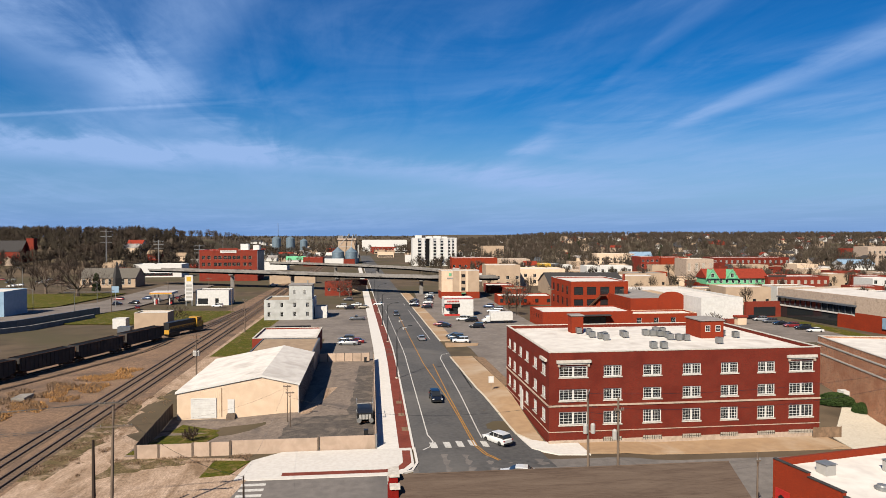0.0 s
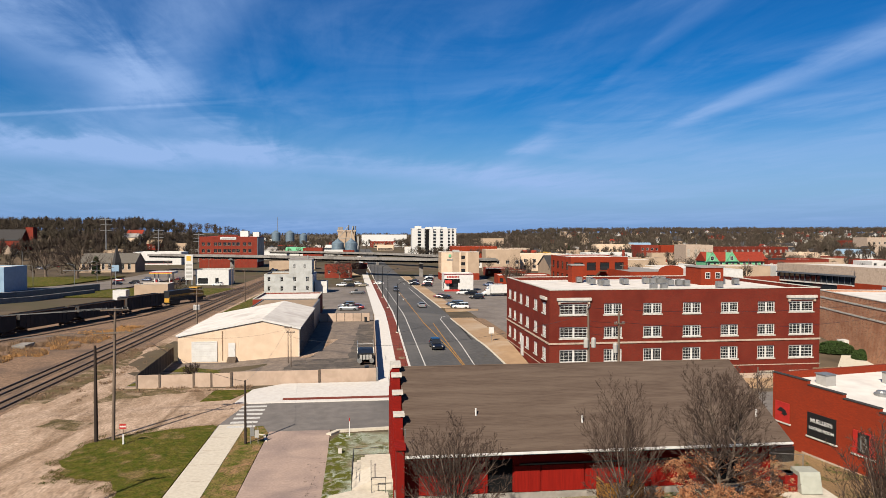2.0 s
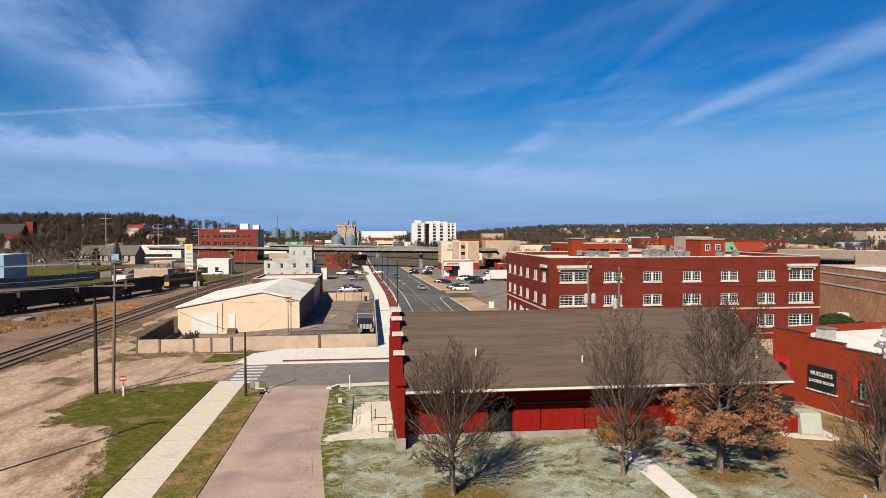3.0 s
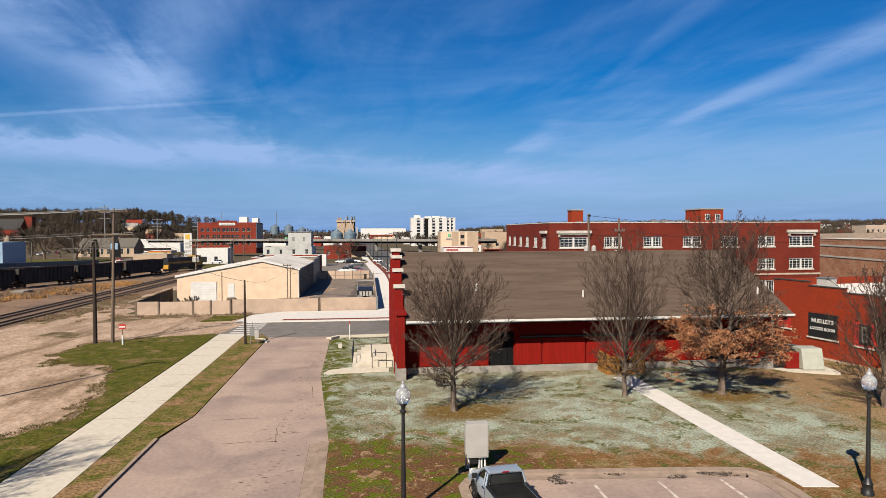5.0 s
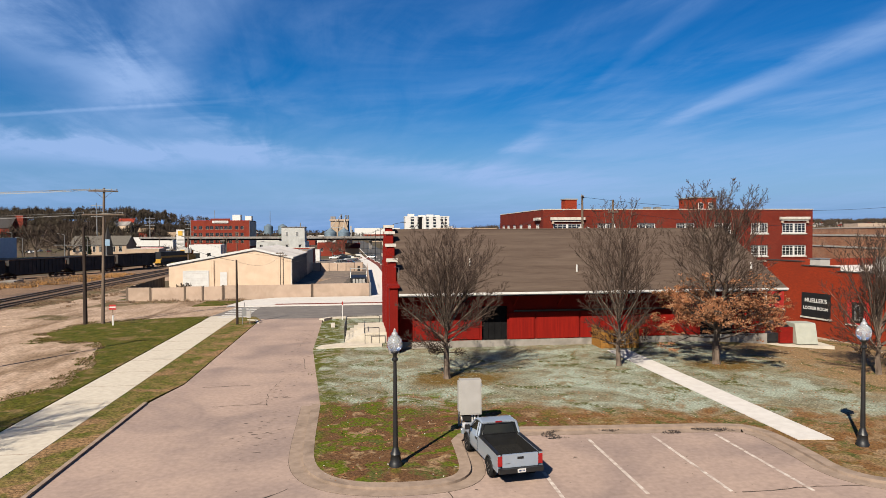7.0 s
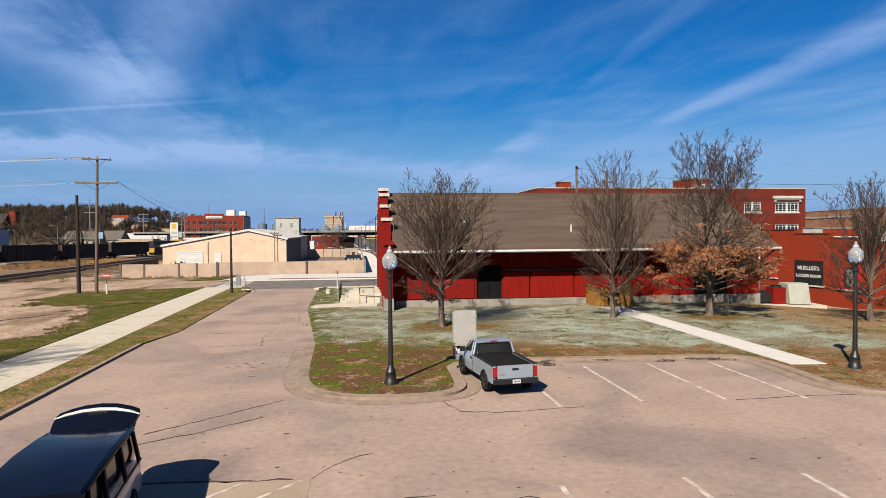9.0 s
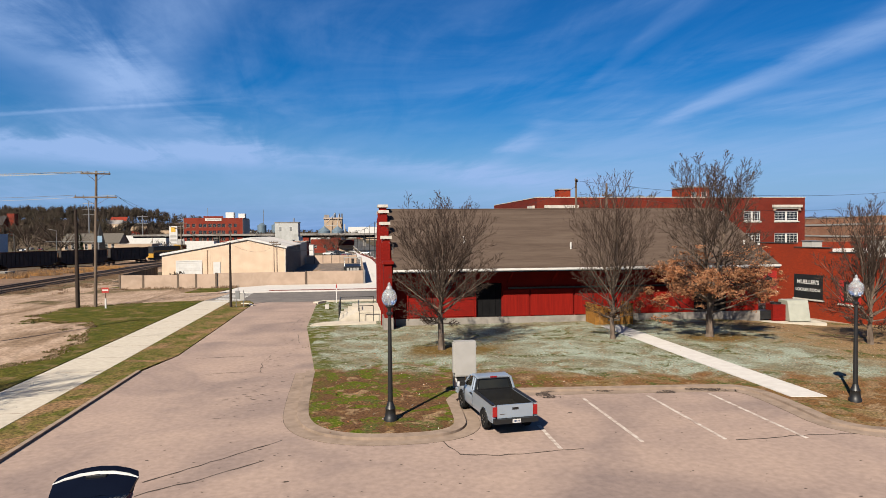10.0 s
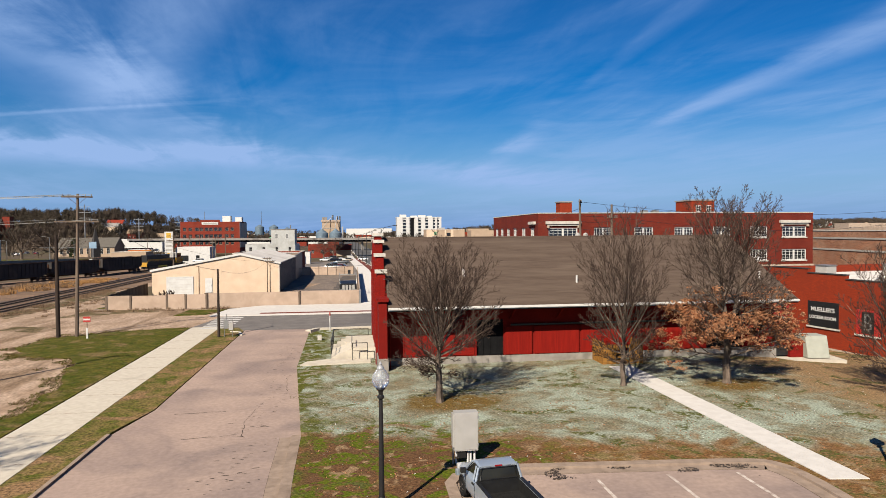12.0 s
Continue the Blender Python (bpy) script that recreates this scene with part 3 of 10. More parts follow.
def ragged(poly, amp=0.5, step=0.8, seed=0, closed=False):
    """The outline broken into short uneven pieces, as grass ends on bare earth."""
    out = []
    for (xa, ya), (xb, yb) in zip(poly, poly[1:] + (poly[:1] if closed else [])):
        n = max(1, int(math.hypot(xb - xa, yb - ya) / step))
        for i in range(n):
            x, y = xa + (xb - xa) * i / n, ya + (yb - ya) * i / n
            k = amp * min(1.0, 2.0 * i / n)
            out.append((x + k * (noise.noise(Vector((x * 0.35, y * 0.35, seed))) + 0.6 * noise.noise(Vector((x * 1.4, y * 1.4, seed)))),
                        y + k * (noise.noise(Vector((x * 0.35, y * 0.35, seed + 5))) + 0.6 * noise.noise(Vector((x * 1.4, y * 1.4, seed + 5))))))
    return out


def sheet(name, poly, mat, lift, label="", category="", step=6.0, depth=0.25, parent=None):
    """A slab of ground cover with that outline, laid on the slope of the ground."""
    bm = bmesh.new()
    prism(bm, poly, -depth, 0)
    xs, ys = [p[0] for p in poly], [p[1] for p in poly]
    for axis, lo, hi in ((0, min(xs), max(xs)), (1, min(ys), max(ys))):
        n = int((hi - lo) / step)
        if n > 60:
            n = 60
        for i in range(1, n + 1):
            co, no = [0, 0, 0], [0, 0, 0]
            co[axis], no[axis] = lo + (hi - lo) * i / (n + 1), 1
            bmesh.ops.bisect_plane(bm, geom=bm.verts[:] + bm.edges[:] + bm.faces[:], plane_co=co, plane_no=no)
    for v in bm.verts:
        v.co.z += lift
    grade(bm)
    ob = part(name, bm, mat, parent)
    if label:
        tagged(ob, label, category, kind="structure")
    return ob


def strip(path, w0, w1, z0, z1, dip=True):
    """A long bar beside a path of (x, y): from offset w0 to w1 to its right, from height z0 to z1 over the ground."""
    bm = bmesh.new()
    rows = []
    dense = []
    for (xa, ya), (xb, yb) in zip(path, path[1:]):
        n = max(1, min(12, int(math.hypot(xb - xa, yb - ya) / 3.0))) if ya < 175 else 1
        dense += [(xa + (xb - xa) * i / n, ya + (yb - ya) * i / n) for i in range(n)]
    path = dense + [path[-1]]
    for i, (x, y) in enumerate(path):
        a, b = path[max(i - 1, 0)], path[min(i + 1, len(path) - 1)]
        d = Vector((b[0] - a[0], b[1] - a[1])).normalized()
        nx, ny = d.y, -d.x
        rows.append([bm.verts.new((x + nx * w, y + ny * w, z + (zg(x + nx * w, y + ny * w) if dip else 0))) for w, z in ((w0, z0), (w1, z0), (w1, z1), (w0, z1))])
    for p, q in zip(rows, rows[1:]):
        for k in range(4):
            bm.faces.new((p[k], p[(k + 1) % 4], q[(k + 1) % 4], q[k]))
    bm.faces.new(rows[0][::-1])
    bm.faces.new(rows[-1])
    bmesh.ops.recalc_face_normals(bm, faces=bm.faces)
    return bm


# ---- ground ----
def build_ground():
    xs = sorted(set([*range(-2400, -200, 100), *range(-200, 200, 8), *range(200, 600, 25), *range(600, 3400, 140)]))
    ys = sorted(set([*range(-400, -60, 60), *range(-60, 200, 8), *range(200, 800, 25), *range(800, 4400, 120)]))
    bm = bmesh.new()
    grid = [[bm.verts.new((x, y, zg(x, y) - 0.10 - (0.3 if -52 > x else 0))) for x in xs] for y in ys]
    for r0, r1 in zip(grid, grid[1:]):
        for k in range(len(xs) - 1):
            bm.faces.new((r0[k], r0[k + 1], r1[k + 1], r1[k]))
    tagged(part("ground", bm, M_town), "brownish town ground with patches of grass", "ground", kind="structure")


build_ground()


def xr(y):
    """Sideways bend of the main street."""
    return -0.028 * max(0.0, y - 165)


def street_path(x, y0, y1, n=26):
    return [(x + xr(y0 + (y1 - y0) * i / n), y0 + (y1 - y0) * i / n) for i in range(n + 1)]


def along(name, x0, x1, y0, y1, mat, z, label, category, depth=0.25):
    ob = part(name, strip(street_path(x0, y0, y1), 0, x1 - x0, z - depth, z), mat)
    return tagged(ob, label, category, kind="structure")


# the near concrete street and car park
sheet("street_concrete", [(-11.47, -60), (60, -60), (60, 20), (30, 30), (-2, 34), (-3.9, 50), (-4.4, 69.5), (-10.7, 69.5), (-10.7, 40), (-11.47, 35.7)], M_concrete, 0.0,
      "pinkish worn concrete street and car park with cracks", "street")
# dirt yard beside the railway
sheet("dirt_lot", [(-17, 30), (-16.8, 88), (-31.5, 92), (-32.4, 112), (-32, 142), (-28, 188), (-30, 240), (-41, 250), (-43, 60), (-45, -20), (-17, -20)], M_dirt, -0.055, "bare tan dirt yard beside the railway", "dirt")
sheet("dirt_lane", [(-42, 68), (-10.9, 69.3), (-11, 82), (-17, 89.5), (-34, 92), (-42, 92)], M_dirt, -0.03, "dusty gravel lane", "dirt")
sheet("track_bed", [(-80, -40), (-41.5, -40), (-39.5, 230), (-41, 420), (-52, 420), (-56, 230), (-84, 140)], M_ballast, -0.04, "brown gravel railway bed", "railway")
# side street
sheet("side_street", [(-17, 69.5), (120, 69.5), (120, 86.5), (6.2, 88.5), (5.2, 81.3), (-15, 81.6)], M_sidest, 0.012, "pale grey asphalt side street", "street", step=3)
sheet("kerb_ramp_walk", [(-16.6, 81.6), (4.0, 81.4), (5.6, 84), (5.6, 91.2), (-12, 91.2), (-15.6, 88.2)], M_walk_white, 0.12, "bright concrete corner pavement", "pavement")
tagged(part("corner_brick_band", strip([(-11, 82.6), (2, 82.5), (3.8, 83.4), (4.7, 85.2), (4.8, 90)], -0.55, 0.55, 0.0, 0.127), M_brickpave),
       "red brick band along the corner kerb", "pavement", kind="structure")
tagged(part("corner_kerb", strip([(-15, 81.3), (3.0, 81.2), (5.2, 82.4), (6.0, 85.0), (6.0, 91)], -0.16, 0.16, -0.1, 0.135), M_walk_white),
       "pale concrete corner kerb", "kerb", kind="structure")
# main street
sheet("road", [(6.0, 81), (19.6, 81), (19.6, 165), (6.0, 165)], M_asphalt, 0.02, "grey asphalt main street", "road", step=3)
along("road", 6.0, 19.6, 165, 900, M_asphalt, 0.02, "grey asphalt main street with a bend", "road")
along("pavement", 0.9, 3.9, 91.1, 620, M_walk_white, 0.13, "broad pale concrete pavement", "pavement")
along("brick_verge", 3.9, 5.7, 91.1, 300, M_brickpave, 0.125, "red brick verge along the kerb", "pavement")
along("street_kerb", 5.7, 6.05, 91.0, 620, M_walk_white, 0.15, "pale concrete kerb", "kerb")
sheet("tan_pavement", [(22.8, 100.5), (24.5, 97.5), (26.1, 97.2), (26.1, 128), (24.6, 158), (19.4, 158), (20.6, 125)], M_tanpave, 0.13, "tan pavement beside the brick block", "pavement")
along("tan_pavement", 19.9, 24.0, 182, 330, M_tanpave, 0.13, "tan pavement beside the car park", "pavement")
along("far_kerb", 19.55, 19.9, 182, 330, M_walk, 0.15, "concrete kerb", "kerb")
tagged(part("corner_kerb", strip([(19.2, 158), (20.4, 125), (22.6, 100.5), (24.4, 97.3)], -0.16, 0.16, -0.1, 0.145), M_walk), "pale concrete kerb by the brick block", "kerb", kind="structure")
sheet("road_shoulder", [(19.4, 84), (24.5, 84), (24.4, 97.4), (22.6, 100.6), (20.4, 125), (19.3, 158), (19.4, 182)], M_asphalt, 0.02, "grey asphalt shoulder at the junction", "road", step=2.5)
# marks on the road
for x0, x1, y0, y1, m in ((8.3, 8.48, 97, 330, M_line), (16.5, 16.68, 97, 156, M_line), (17.2, 17.38, 185, 330, M_line)):
    along("edge_line", x0, x1, y0, y1, m, 0.03, "white painted edge line", "road marking", 0.02)
tagged(part("yellow_line", strip([(17.1, 86.6), (15.6, 89.3), (14.8, 93), (14.5, 105), (13.9, 118), (12.1, 150), (11.2, 190), (10.2, 235)], -0.09, 0.09, 0.0, 0.05), M_yellow), "yellow painted centre line", "road marking", kind="structure")
tagged(part("yellow_line", strip([(17.4, 86.8), (16.0, 89.5), (15.2, 93), (14.8, 105), (14.35, 119), (14.2, 150)], -0.09, 0.09, 0.0, 0.05), M_yellow), "yellow painted centre line", "road marking", kind="structure")
tagged(part("edge_line", strip([(8.4, 97), (8.9, 93.8), (8.2, 91.4), (7.2, 90.2)], -0.09, 0.09, 0.0, 0.05), M_line), "white painted edge line", "road marking", kind="structure")
tagged(part("edge_line", strip([(16.6, 156), (17.4, 161), (19.4, 163)], -0.09, 0.09, 0.0, 0.05), M_line), "white painted edge line", "road marking", kind="structure")
for x, y in ((8.4, 90.9), (10.4, 91.2), (12.3, 91.9), (14.2, 92.8), (16.1, 92.9)):
    tagged(sheet("crossing_bar", [(x, y), (x + 0.95, y), (x + 0.85, y + 2.4), (x - 0.1, y + 2.4)], M_line, 0.05, depth=0.04), "white painted crossing bar", "road marking", "crossing bars", "structure")
for i in range(6):
    y = 71.2 + i * 1.65
    tagged(sheet("crossing_bar", [(-15.4, y), (-12.5, y), (-12.5, y + 0.7), (-15.4, y + 0.7)], M_line, 0.034, depth=0.02), "white painted crossing bar", "road marking", "crossing bars", "structure")
for i, (y, w) in enumerate(((205, 2.2), (222, 2.2), (300, 2.4), (318, 2.4))):
    tagged(sheet("turn_arrow", [(11.2 + xr(y), y), (11.5 + xr(y), y), (11.5 + xr(y), y + 4), (12.6 + xr(y), y + 4), (12.6 + xr(y), y + 4.6), (11.2 + xr(y), y + 4.6)], M_line, 0.034, depth=0.02),
           "white painted turn arrow", "road marking", kind="structure")
# lots beyond
sheet("yard_paving", [(-33, 92), (0.6, 92), (0.6, 156), (-12, 157), (-12, 142), (-33, 112)], M_asphalt_old, 0.0, "worn asphalt yard with patches", "yard", step=5)
sheet("back_lot", [(-13, 157), (0.6, 157), (0.3, 262), (-30, 262), (-33, 196), (-13, 190)], M_lot, 0.0, "pale gravel car park", "yard")
sheet("red_lot", [(26.4, 132), (54, 132), (54, 330), (22, 330), (20, 250), (22, 190), (26, 170)], M_lot, 0.02, "grey asphalt car park with islands", "car park")
sheet("lot_island", [(19.8, 172), (28.5, 173.5), (29.3, 176.5), (20.2, 178.5)], M_tanpave, 0.14, "tan kerbed car park island", "island")
sheet("lot_bed", [(26.2, 128), (28.0, 128), (27.2, 156), (25.0, 158)], M_weeds, 0.1, "brown planting bed", "bed")
sheet("right_lane", [(70.5, 86), (120, 84), (120, 130), (92, 118), (72, 95)], M_walk, 0.02, "concrete lane", "lane")
sheet("block_walk", [(31.0, 90.5), (71, 90.0), (71, 97), (31.0, 97)], M_tanpave, 0.10, "tan concrete pavement", "pavement")
sheet("corner_walk", [(22.6, 99.6), (23.4, 93.5), (26.5, 90.2), (31, 89.6), (31, 95.8), (26.3, 96.5), (24.4, 97.6)], M_walk_white, 0.13, "bright concrete corner pavement", "pavement")
sheet("asphalt_patch", ragged([(-13.7, 96.5), (0.4, 96.5), (0.4, 109), (-5.0, 109.6), (-12.6, 108.4)], 0.6, closed=True), M_asphaltdark, 0.010, "dark resealed asphalt patch in the yard", "yard", step=4, depth=0.05)
sheet("asphalt_patch", ragged([(-3.8, 109.5), (0.4, 109.2), (0.4, 150), (-2.6, 150)], 0.5, closed=True), M_asphaltdark, 0.008, "dark asphalt strip along the yard wall", "yard", step=4, depth=0.05)
sheet("dirt_patch", [(-11.9, 110.4), (-10.2, 111), (-6.4, 129.4), (-8.9, 128.7)], M_dirt, 0.012, "bare brown patch in the yard", "yard", step=4, depth=0.05)
for k, pts in enumerate(([(-43, 84), (-39.5, 84), (-38.2, 104), (-40.0, 120), (-42.8, 121)], [(-37.6, 101), (-35.4, 102), (-36.0, 128), (-38.6, 127)], [(-33.6, 83.5), (-29, 86.5), (-24, 88), (-24, 90.6), (-33.4, 90.8)], [(-36, 74), (-31, 72), (-30.2, 75), (-35, 77)])):
    sheet("weedy_ground", ragged(pts, 0.9, 0.7, k, True), M_weedy, -0.02, "dark weedy ground beside the dirt lane", "dirt", step=4, depth=0.06)
sheet("verge_grass", [(-33, 92.6), (-25, 92.6), (-22, 104), (-30, 109)], M_grass_green, 0.03, "patchy grass by the shed", "grass")
sheet("verge_grass", [(-17.5, 83.5), (-15.7, 88.4), (-20.5, 89), (-21, 83)], M_grass_green, 0.03, "patchy grass by the wall", "grass")
sheet("track_grass", [(-39, 165), (-30, 165), (-30, 240), (-38, 245)], M_grass_green, -0.02, "grass beside the tracks", "grass")
sheet("bank_grass", [(-112, 232), (-56, 226), (-52, 262), (-96, 268)], M_grass_green, 0.0, "green grass bank", "grass")
sheet("park_grass", [(-190, 262), (-128, 285), (-122, 345), (-210, 345)], M_grass_green, 0.1, "green park lawn", "grass")
sheet("avenue", [(-260, 215), (-118, 222), (-96, 270), (-90, 350), (-90, 395), (-118, 395), (-118, 300), (-135, 268), (-260, 250)], M_lot, 0.06, "pale concrete avenue", "road", step=12)
# left path and grass
sheet("path", [(-16.45, -30), (-13.15, -30), (-13.55, 72.5), (-16.4, 72.5)], M_walk, 0.02, "pale concrete footpath", "path")
for y in range(-28, 72, 4):
    tagged(sheet("path_joint", [(-16.43, y), (-13.2, y), (-13.2, y + 0.03), (-16.43, y + 0.03)], M_kerb, 0.026, depth=0.01), "dark joint in the footpath", "joint", "path joints", "structure")
sheet("grass_strip", [(-13.1, -30), (-11.6, -30), (-11.6, 36), (-10.75, 40), (-10.75, 69), (-11.6, 71.5), (-13.5, 71.5)], M_grass, 0.03, "narrow strip of patchy grass", "grass")
sheet("grass_corner", [(-16.5, -30), (-16.5, 72.2)] + ragged([(-16.6, 72.2), (-21, 71.5), (-27.5, 68), (-28.4, 62.5), (-26, 58.5), (-21.8, 57), (-20, 52), (-18.4, 47), (-17.6, 40), (-21, 35), (-26, 30), (-30, 10)], 1.1) + [(-30, 10), (-30, -30)], M_grass_green, 0.035,
      "patchy spring grass corner", "grass", step=3)
tagged(part("left_kerb", strip([(-11.52, -30), (-11.5, 35.6)], -0.13, 0.05, -0.1, 0.10), M_kerb), "tan concrete kerb", "kerb", kind="structure")
tagged(part("corner_kerb_stub", strip([(-11.9, 68.6), (-11.0, 68.2), (-10.5, 66.2)], -0.1, 0.12, -0.1, 0.12), M_walk), "short pale kerb", "kerb", kind="structure")
# lawn before the depot, raised behind its kerb
LAWN_EDGE = [(-4.25, 65.5), (-4.0, 50), (-2.45, 34), (-2.3, 26.5), (-2.0, 24.6), (-1.3, 23.5), (-0.2, 22.9), (1.2, 22.75), (2.5, 22.85), (3.15, 23.3), (3.4, 24.2), (3.45, 28.9),
             (10, 28.4), (16.4, 27.9), (17.2, 27.3), (17.55, 26), (17.45, 23.4), (17.3, 22.0), (17.8, 21.0), (19.2, 20.5), (22, 20.3), (60, 20.2)]
for _ in range(2):
    LAWN_EDGE = LAWN_EDGE[:3] + [(a[0] * (1 - f) + b[0] * f, a[1] * (1 - f) + b[1] * f) for a, b in zip(LAWN_EDGE[2:-1], LAWN_EDGE[3:]) for f in (0.25, 0.75)] + LAWN_EDGE[-1:]
sheet("lawn", LAWN_EDGE + [(60, 66), (43, 67), (33, 67.5), (-3.2, 67.8)], M_lawn, 0.10, "lawn of sprayed green seed mulch, bare soil and tufts", "lawn", step=2.5, depth=0.4)
tagged(part("lawn_kerb", strip(LAWN_EDGE[2:], -0.02, 0.42, -0.2, 0.11), M_kerb), "tan concrete kerb with dark stains", "kerb", kind="structure")
tagged(part("gutter", strip(LAWN_EDGE[2:], 0.42, 0.95, -0.2, 0.015), M_kerb), "concrete gutter pan along the kerb", "kerb", kind="structure")
tagged(part("gutter_joint", strip(LAWN_EDGE[2:], 0.95, 0.968, -0.1, 0.006), M_joint), "dark joint between gutter and street", "joint", kind="structure")
sheet("lawn_path", [(17.85, 25.25), (19.35, 25.05), (19.2, 46.4), (17.6, 46.4)], M_walk_white, 0.135, "white concrete path across the lawn", "path", step=3)
sheet("corner_path_cap", [(-4.2, 67.6), (-3.4, 68.7), (2, 69.2), (2, 69.55), (-3.7, 69.1), (-4.7, 67.8)], M_walk, 0.15, "pale kerb along the side street", "kerb", step=3)
# parking lines
for x, y0, y1 in ((6.35, 20.6, 23.3), (9.3, 20.9, 26.9), (12.2, 20.7, 26.9), (15.0, 20.4, 26.7), (4.3, 10.5, 14.1), (7.3, 9.5, 14.2), (10.2, 9.5, 14.0), (13.1, 9.3, 13.8)):
    tagged(sheet("stall_line", [(x - 0.065, y0), (x + 0.065, y0), (x + 0.065, y1), (x - 0.065, y1)], M_line_worn, 0.012, depth=0.01, step=3), "worn white parking stall line", "road marking", "stall lines", "structure")


# newer yellowish slab patch in the car park
sheet("slab_patch", [(-9.0, 6), (-1.38, 6), (-1.4, 15.35), (-3.75, 15.5), (-9.0, 15.8)], M_slab, 0.006, "yellowish newer concrete slab patch", "pavement", step=4)


for x in (-3.45, -2.12):
    tagged(sheet("stall_line", [(x - 0.5, 14.3), (x - 0.36, 14.3), (x + 0.56, 15.3), (x + 0.42, 15.3)], M_line_worn, 0.012, depth=0.01, step=3), "worn slanted white parking stall line", "road marking", "stall lines", "structure")


def crack(pts, w=0.045):
    bm = bmesh.new()
    left, right = [], []
    dense = []
    for (x0, y0), (x1, y1) in zip(pts, pts[1:]):
        n = max(2, int(math.hypot(x1 - x0, y1 - y0) / 0.35))
        dense += [(x0 + (x1 - x0) * i / n + random.uniform(-0.06, 0.06), y0 + (y1 - y0) * i / n + random.uniform(-0.06, 0.06)) for i in range(n)]
    for i, (x, y) in enumerate(dense):
        ww = w * random.uniform(0.3, 1.1)
        left.append(bm.verts.new((x, y - ww, 0.006)))
        right.append(bm.verts.new((x + ww * 0.6, y + ww, 0.006)))
    for i in range(len(left) - 1):
        bm.faces.new((left[i], left[i + 1], right[i + 1], right[i]))
    tagged(part("pavement_crack", bm, M_kerb_dark), "dark crack in the concrete", "crack", "cracks", "structure")


for c in ([(-6.5, 19.6), (-4.6, 21.3), (-2.6, 23.2)], [(-6.4, 18.6), (-4.8, 19.6), (-3.0, 21.2)], [(-2.2, 12.5), (-0.3, 13.8), (1.8, 14.0)], [(2.4, 22.6), (3.0, 20.6), (4.2, 20.3), (7.4, 20.6)],
          [(12.5, 20.6), (15, 20.7), (18.0, 20.6)], [(19.0, 20.9), (18.4, 18.2), (18.6, 16.0)], [(-8, 34.5), (-6, 34.7), (-4.8, 34.4)], [(-5.2, 40), (-5.5, 37), (-5.2, 34)],
          [(2.0, 13.2), (3.4, 13.6), (5.6, 12.4)], [(-1.4, 15.35), (-0.9, 16.2), (-0.3, 16.9), (0.6, 17.1)], [(-9, 15.85), (-3.75, 15.55), (-1.42, 15.4)], [(-4.4, 47), (-4.0, 43.0)], [(-4.9, 56), (-5.5, 50)], [(-9.5, 39), (-6.5, 39.2)]):
    crack(c, 0.07 if c[0][0] < -6 and c[0][1] < 20 else 0.04)


def stains():
    bm = bmesh.new()
    for _ in range(420):
        x, y = random.uniform(-10, 22), random.uniform(8, 27)
        if -11 < x < 24 and not (-2.6 < x < 3.6 and y > 22.5):
            r = random.uniform(0.008, 0.032) * (2.0 if random.random() < 0.05 else 1.0)
            n = 7
            bm.faces.new([bm.verts.new((x + r * random.uniform(0.6, 1.5) * math.cos(6.283 * k / n) * 1.5, y + r * random.uniform(0.5, 1) * math.sin(6.283 * k / n), 0.007)) for k in range(n)])
    # leaf scraps and dirt along the lawn side of the street
    for _ in range(150):
        x, y = -4.7 + random.gauss(0, 0.6), random.uniform(26, 62)
        w, d = random.uniform(0.04, 0.2), random.uniform(0.01, 0.035)
        a = random.uniform(-0.5, 0.5)
        bm.faces.new([bm.verts.new((x + u * w * math.cos(a) - v * d * math.sin(a), y + u * w * math.sin(a) + v * d, 0.007)) for u, v in ((-1, 0), (-0.3, -1), (0.6, -0.7), (1, 0.2), (0.1, 1))])
    tagged(part("oil_spots", bm, M_kerb_dark), "small dark oil and gum spots on the concrete", "stains", kind="stuff")


stains()


# ---- buildings: helpers ----
def lattice(us, zs, solid, y0, y1):
    """One connected slab in the x-z plane from cells us by zs; solid(i, j) tells which are filled."""
    bm = bmesh.new()
    cache = {}

    def v(i, j, k):
        if (i, j, k) not in cache:
            cache[i, j, k] = bm.verts.new((us[i], (y0, y1)[k], zs[j]))
        return cache[i, j, k]
    n, m = len(us) - 1, len(zs) - 1
    full = [[solid(i, j) for j in range(m)] for i in range(n)]
    for i in range(n):
        for j in range(m):
            if not full[i][j]:
                continue
            bm.faces.new((v(i, j, 0), v(i + 1, j, 0), v(i + 1, j + 1, 0), v(i, j + 1, 0)))
            bm.faces.new((v(i, j, 1), v(i, j + 1, 1), v(i + 1, j + 1, 1), v(i + 1, j, 1)))
            if i == 0 or not full[i - 1][j]:
                bm.faces.new((v(i, j, 0), v(i, j + 1, 0), v(i, j + 1, 1), v(i, j, 1)))
            if i == n - 1 or not full[i + 1][j]:
                bm.faces.new((v(i + 1, j, 0), v(i + 1, j, 1), v(i + 1, j + 1, 1), v(i + 1, j + 1, 0)))
            if j == 0 or not full[i][j - 1]:
                bm.faces.new((v(i, j, 0), v(i, j, 1), v(i + 1, j, 1), v(i + 1, j, 0)))
            if j == m - 1 or not full[i][j + 1]:
                bm.faces.new((v(i, j + 1, 0), v(i + 1, j + 1, 0), v(i + 1, j + 1, 1), v(i, j + 1, 1)))
    return bm


def spread_out(values):
    out = []
    for x in sorted(values):
        if not out or x - out[-1] > 1e-4:
            out.append(x)
    return out


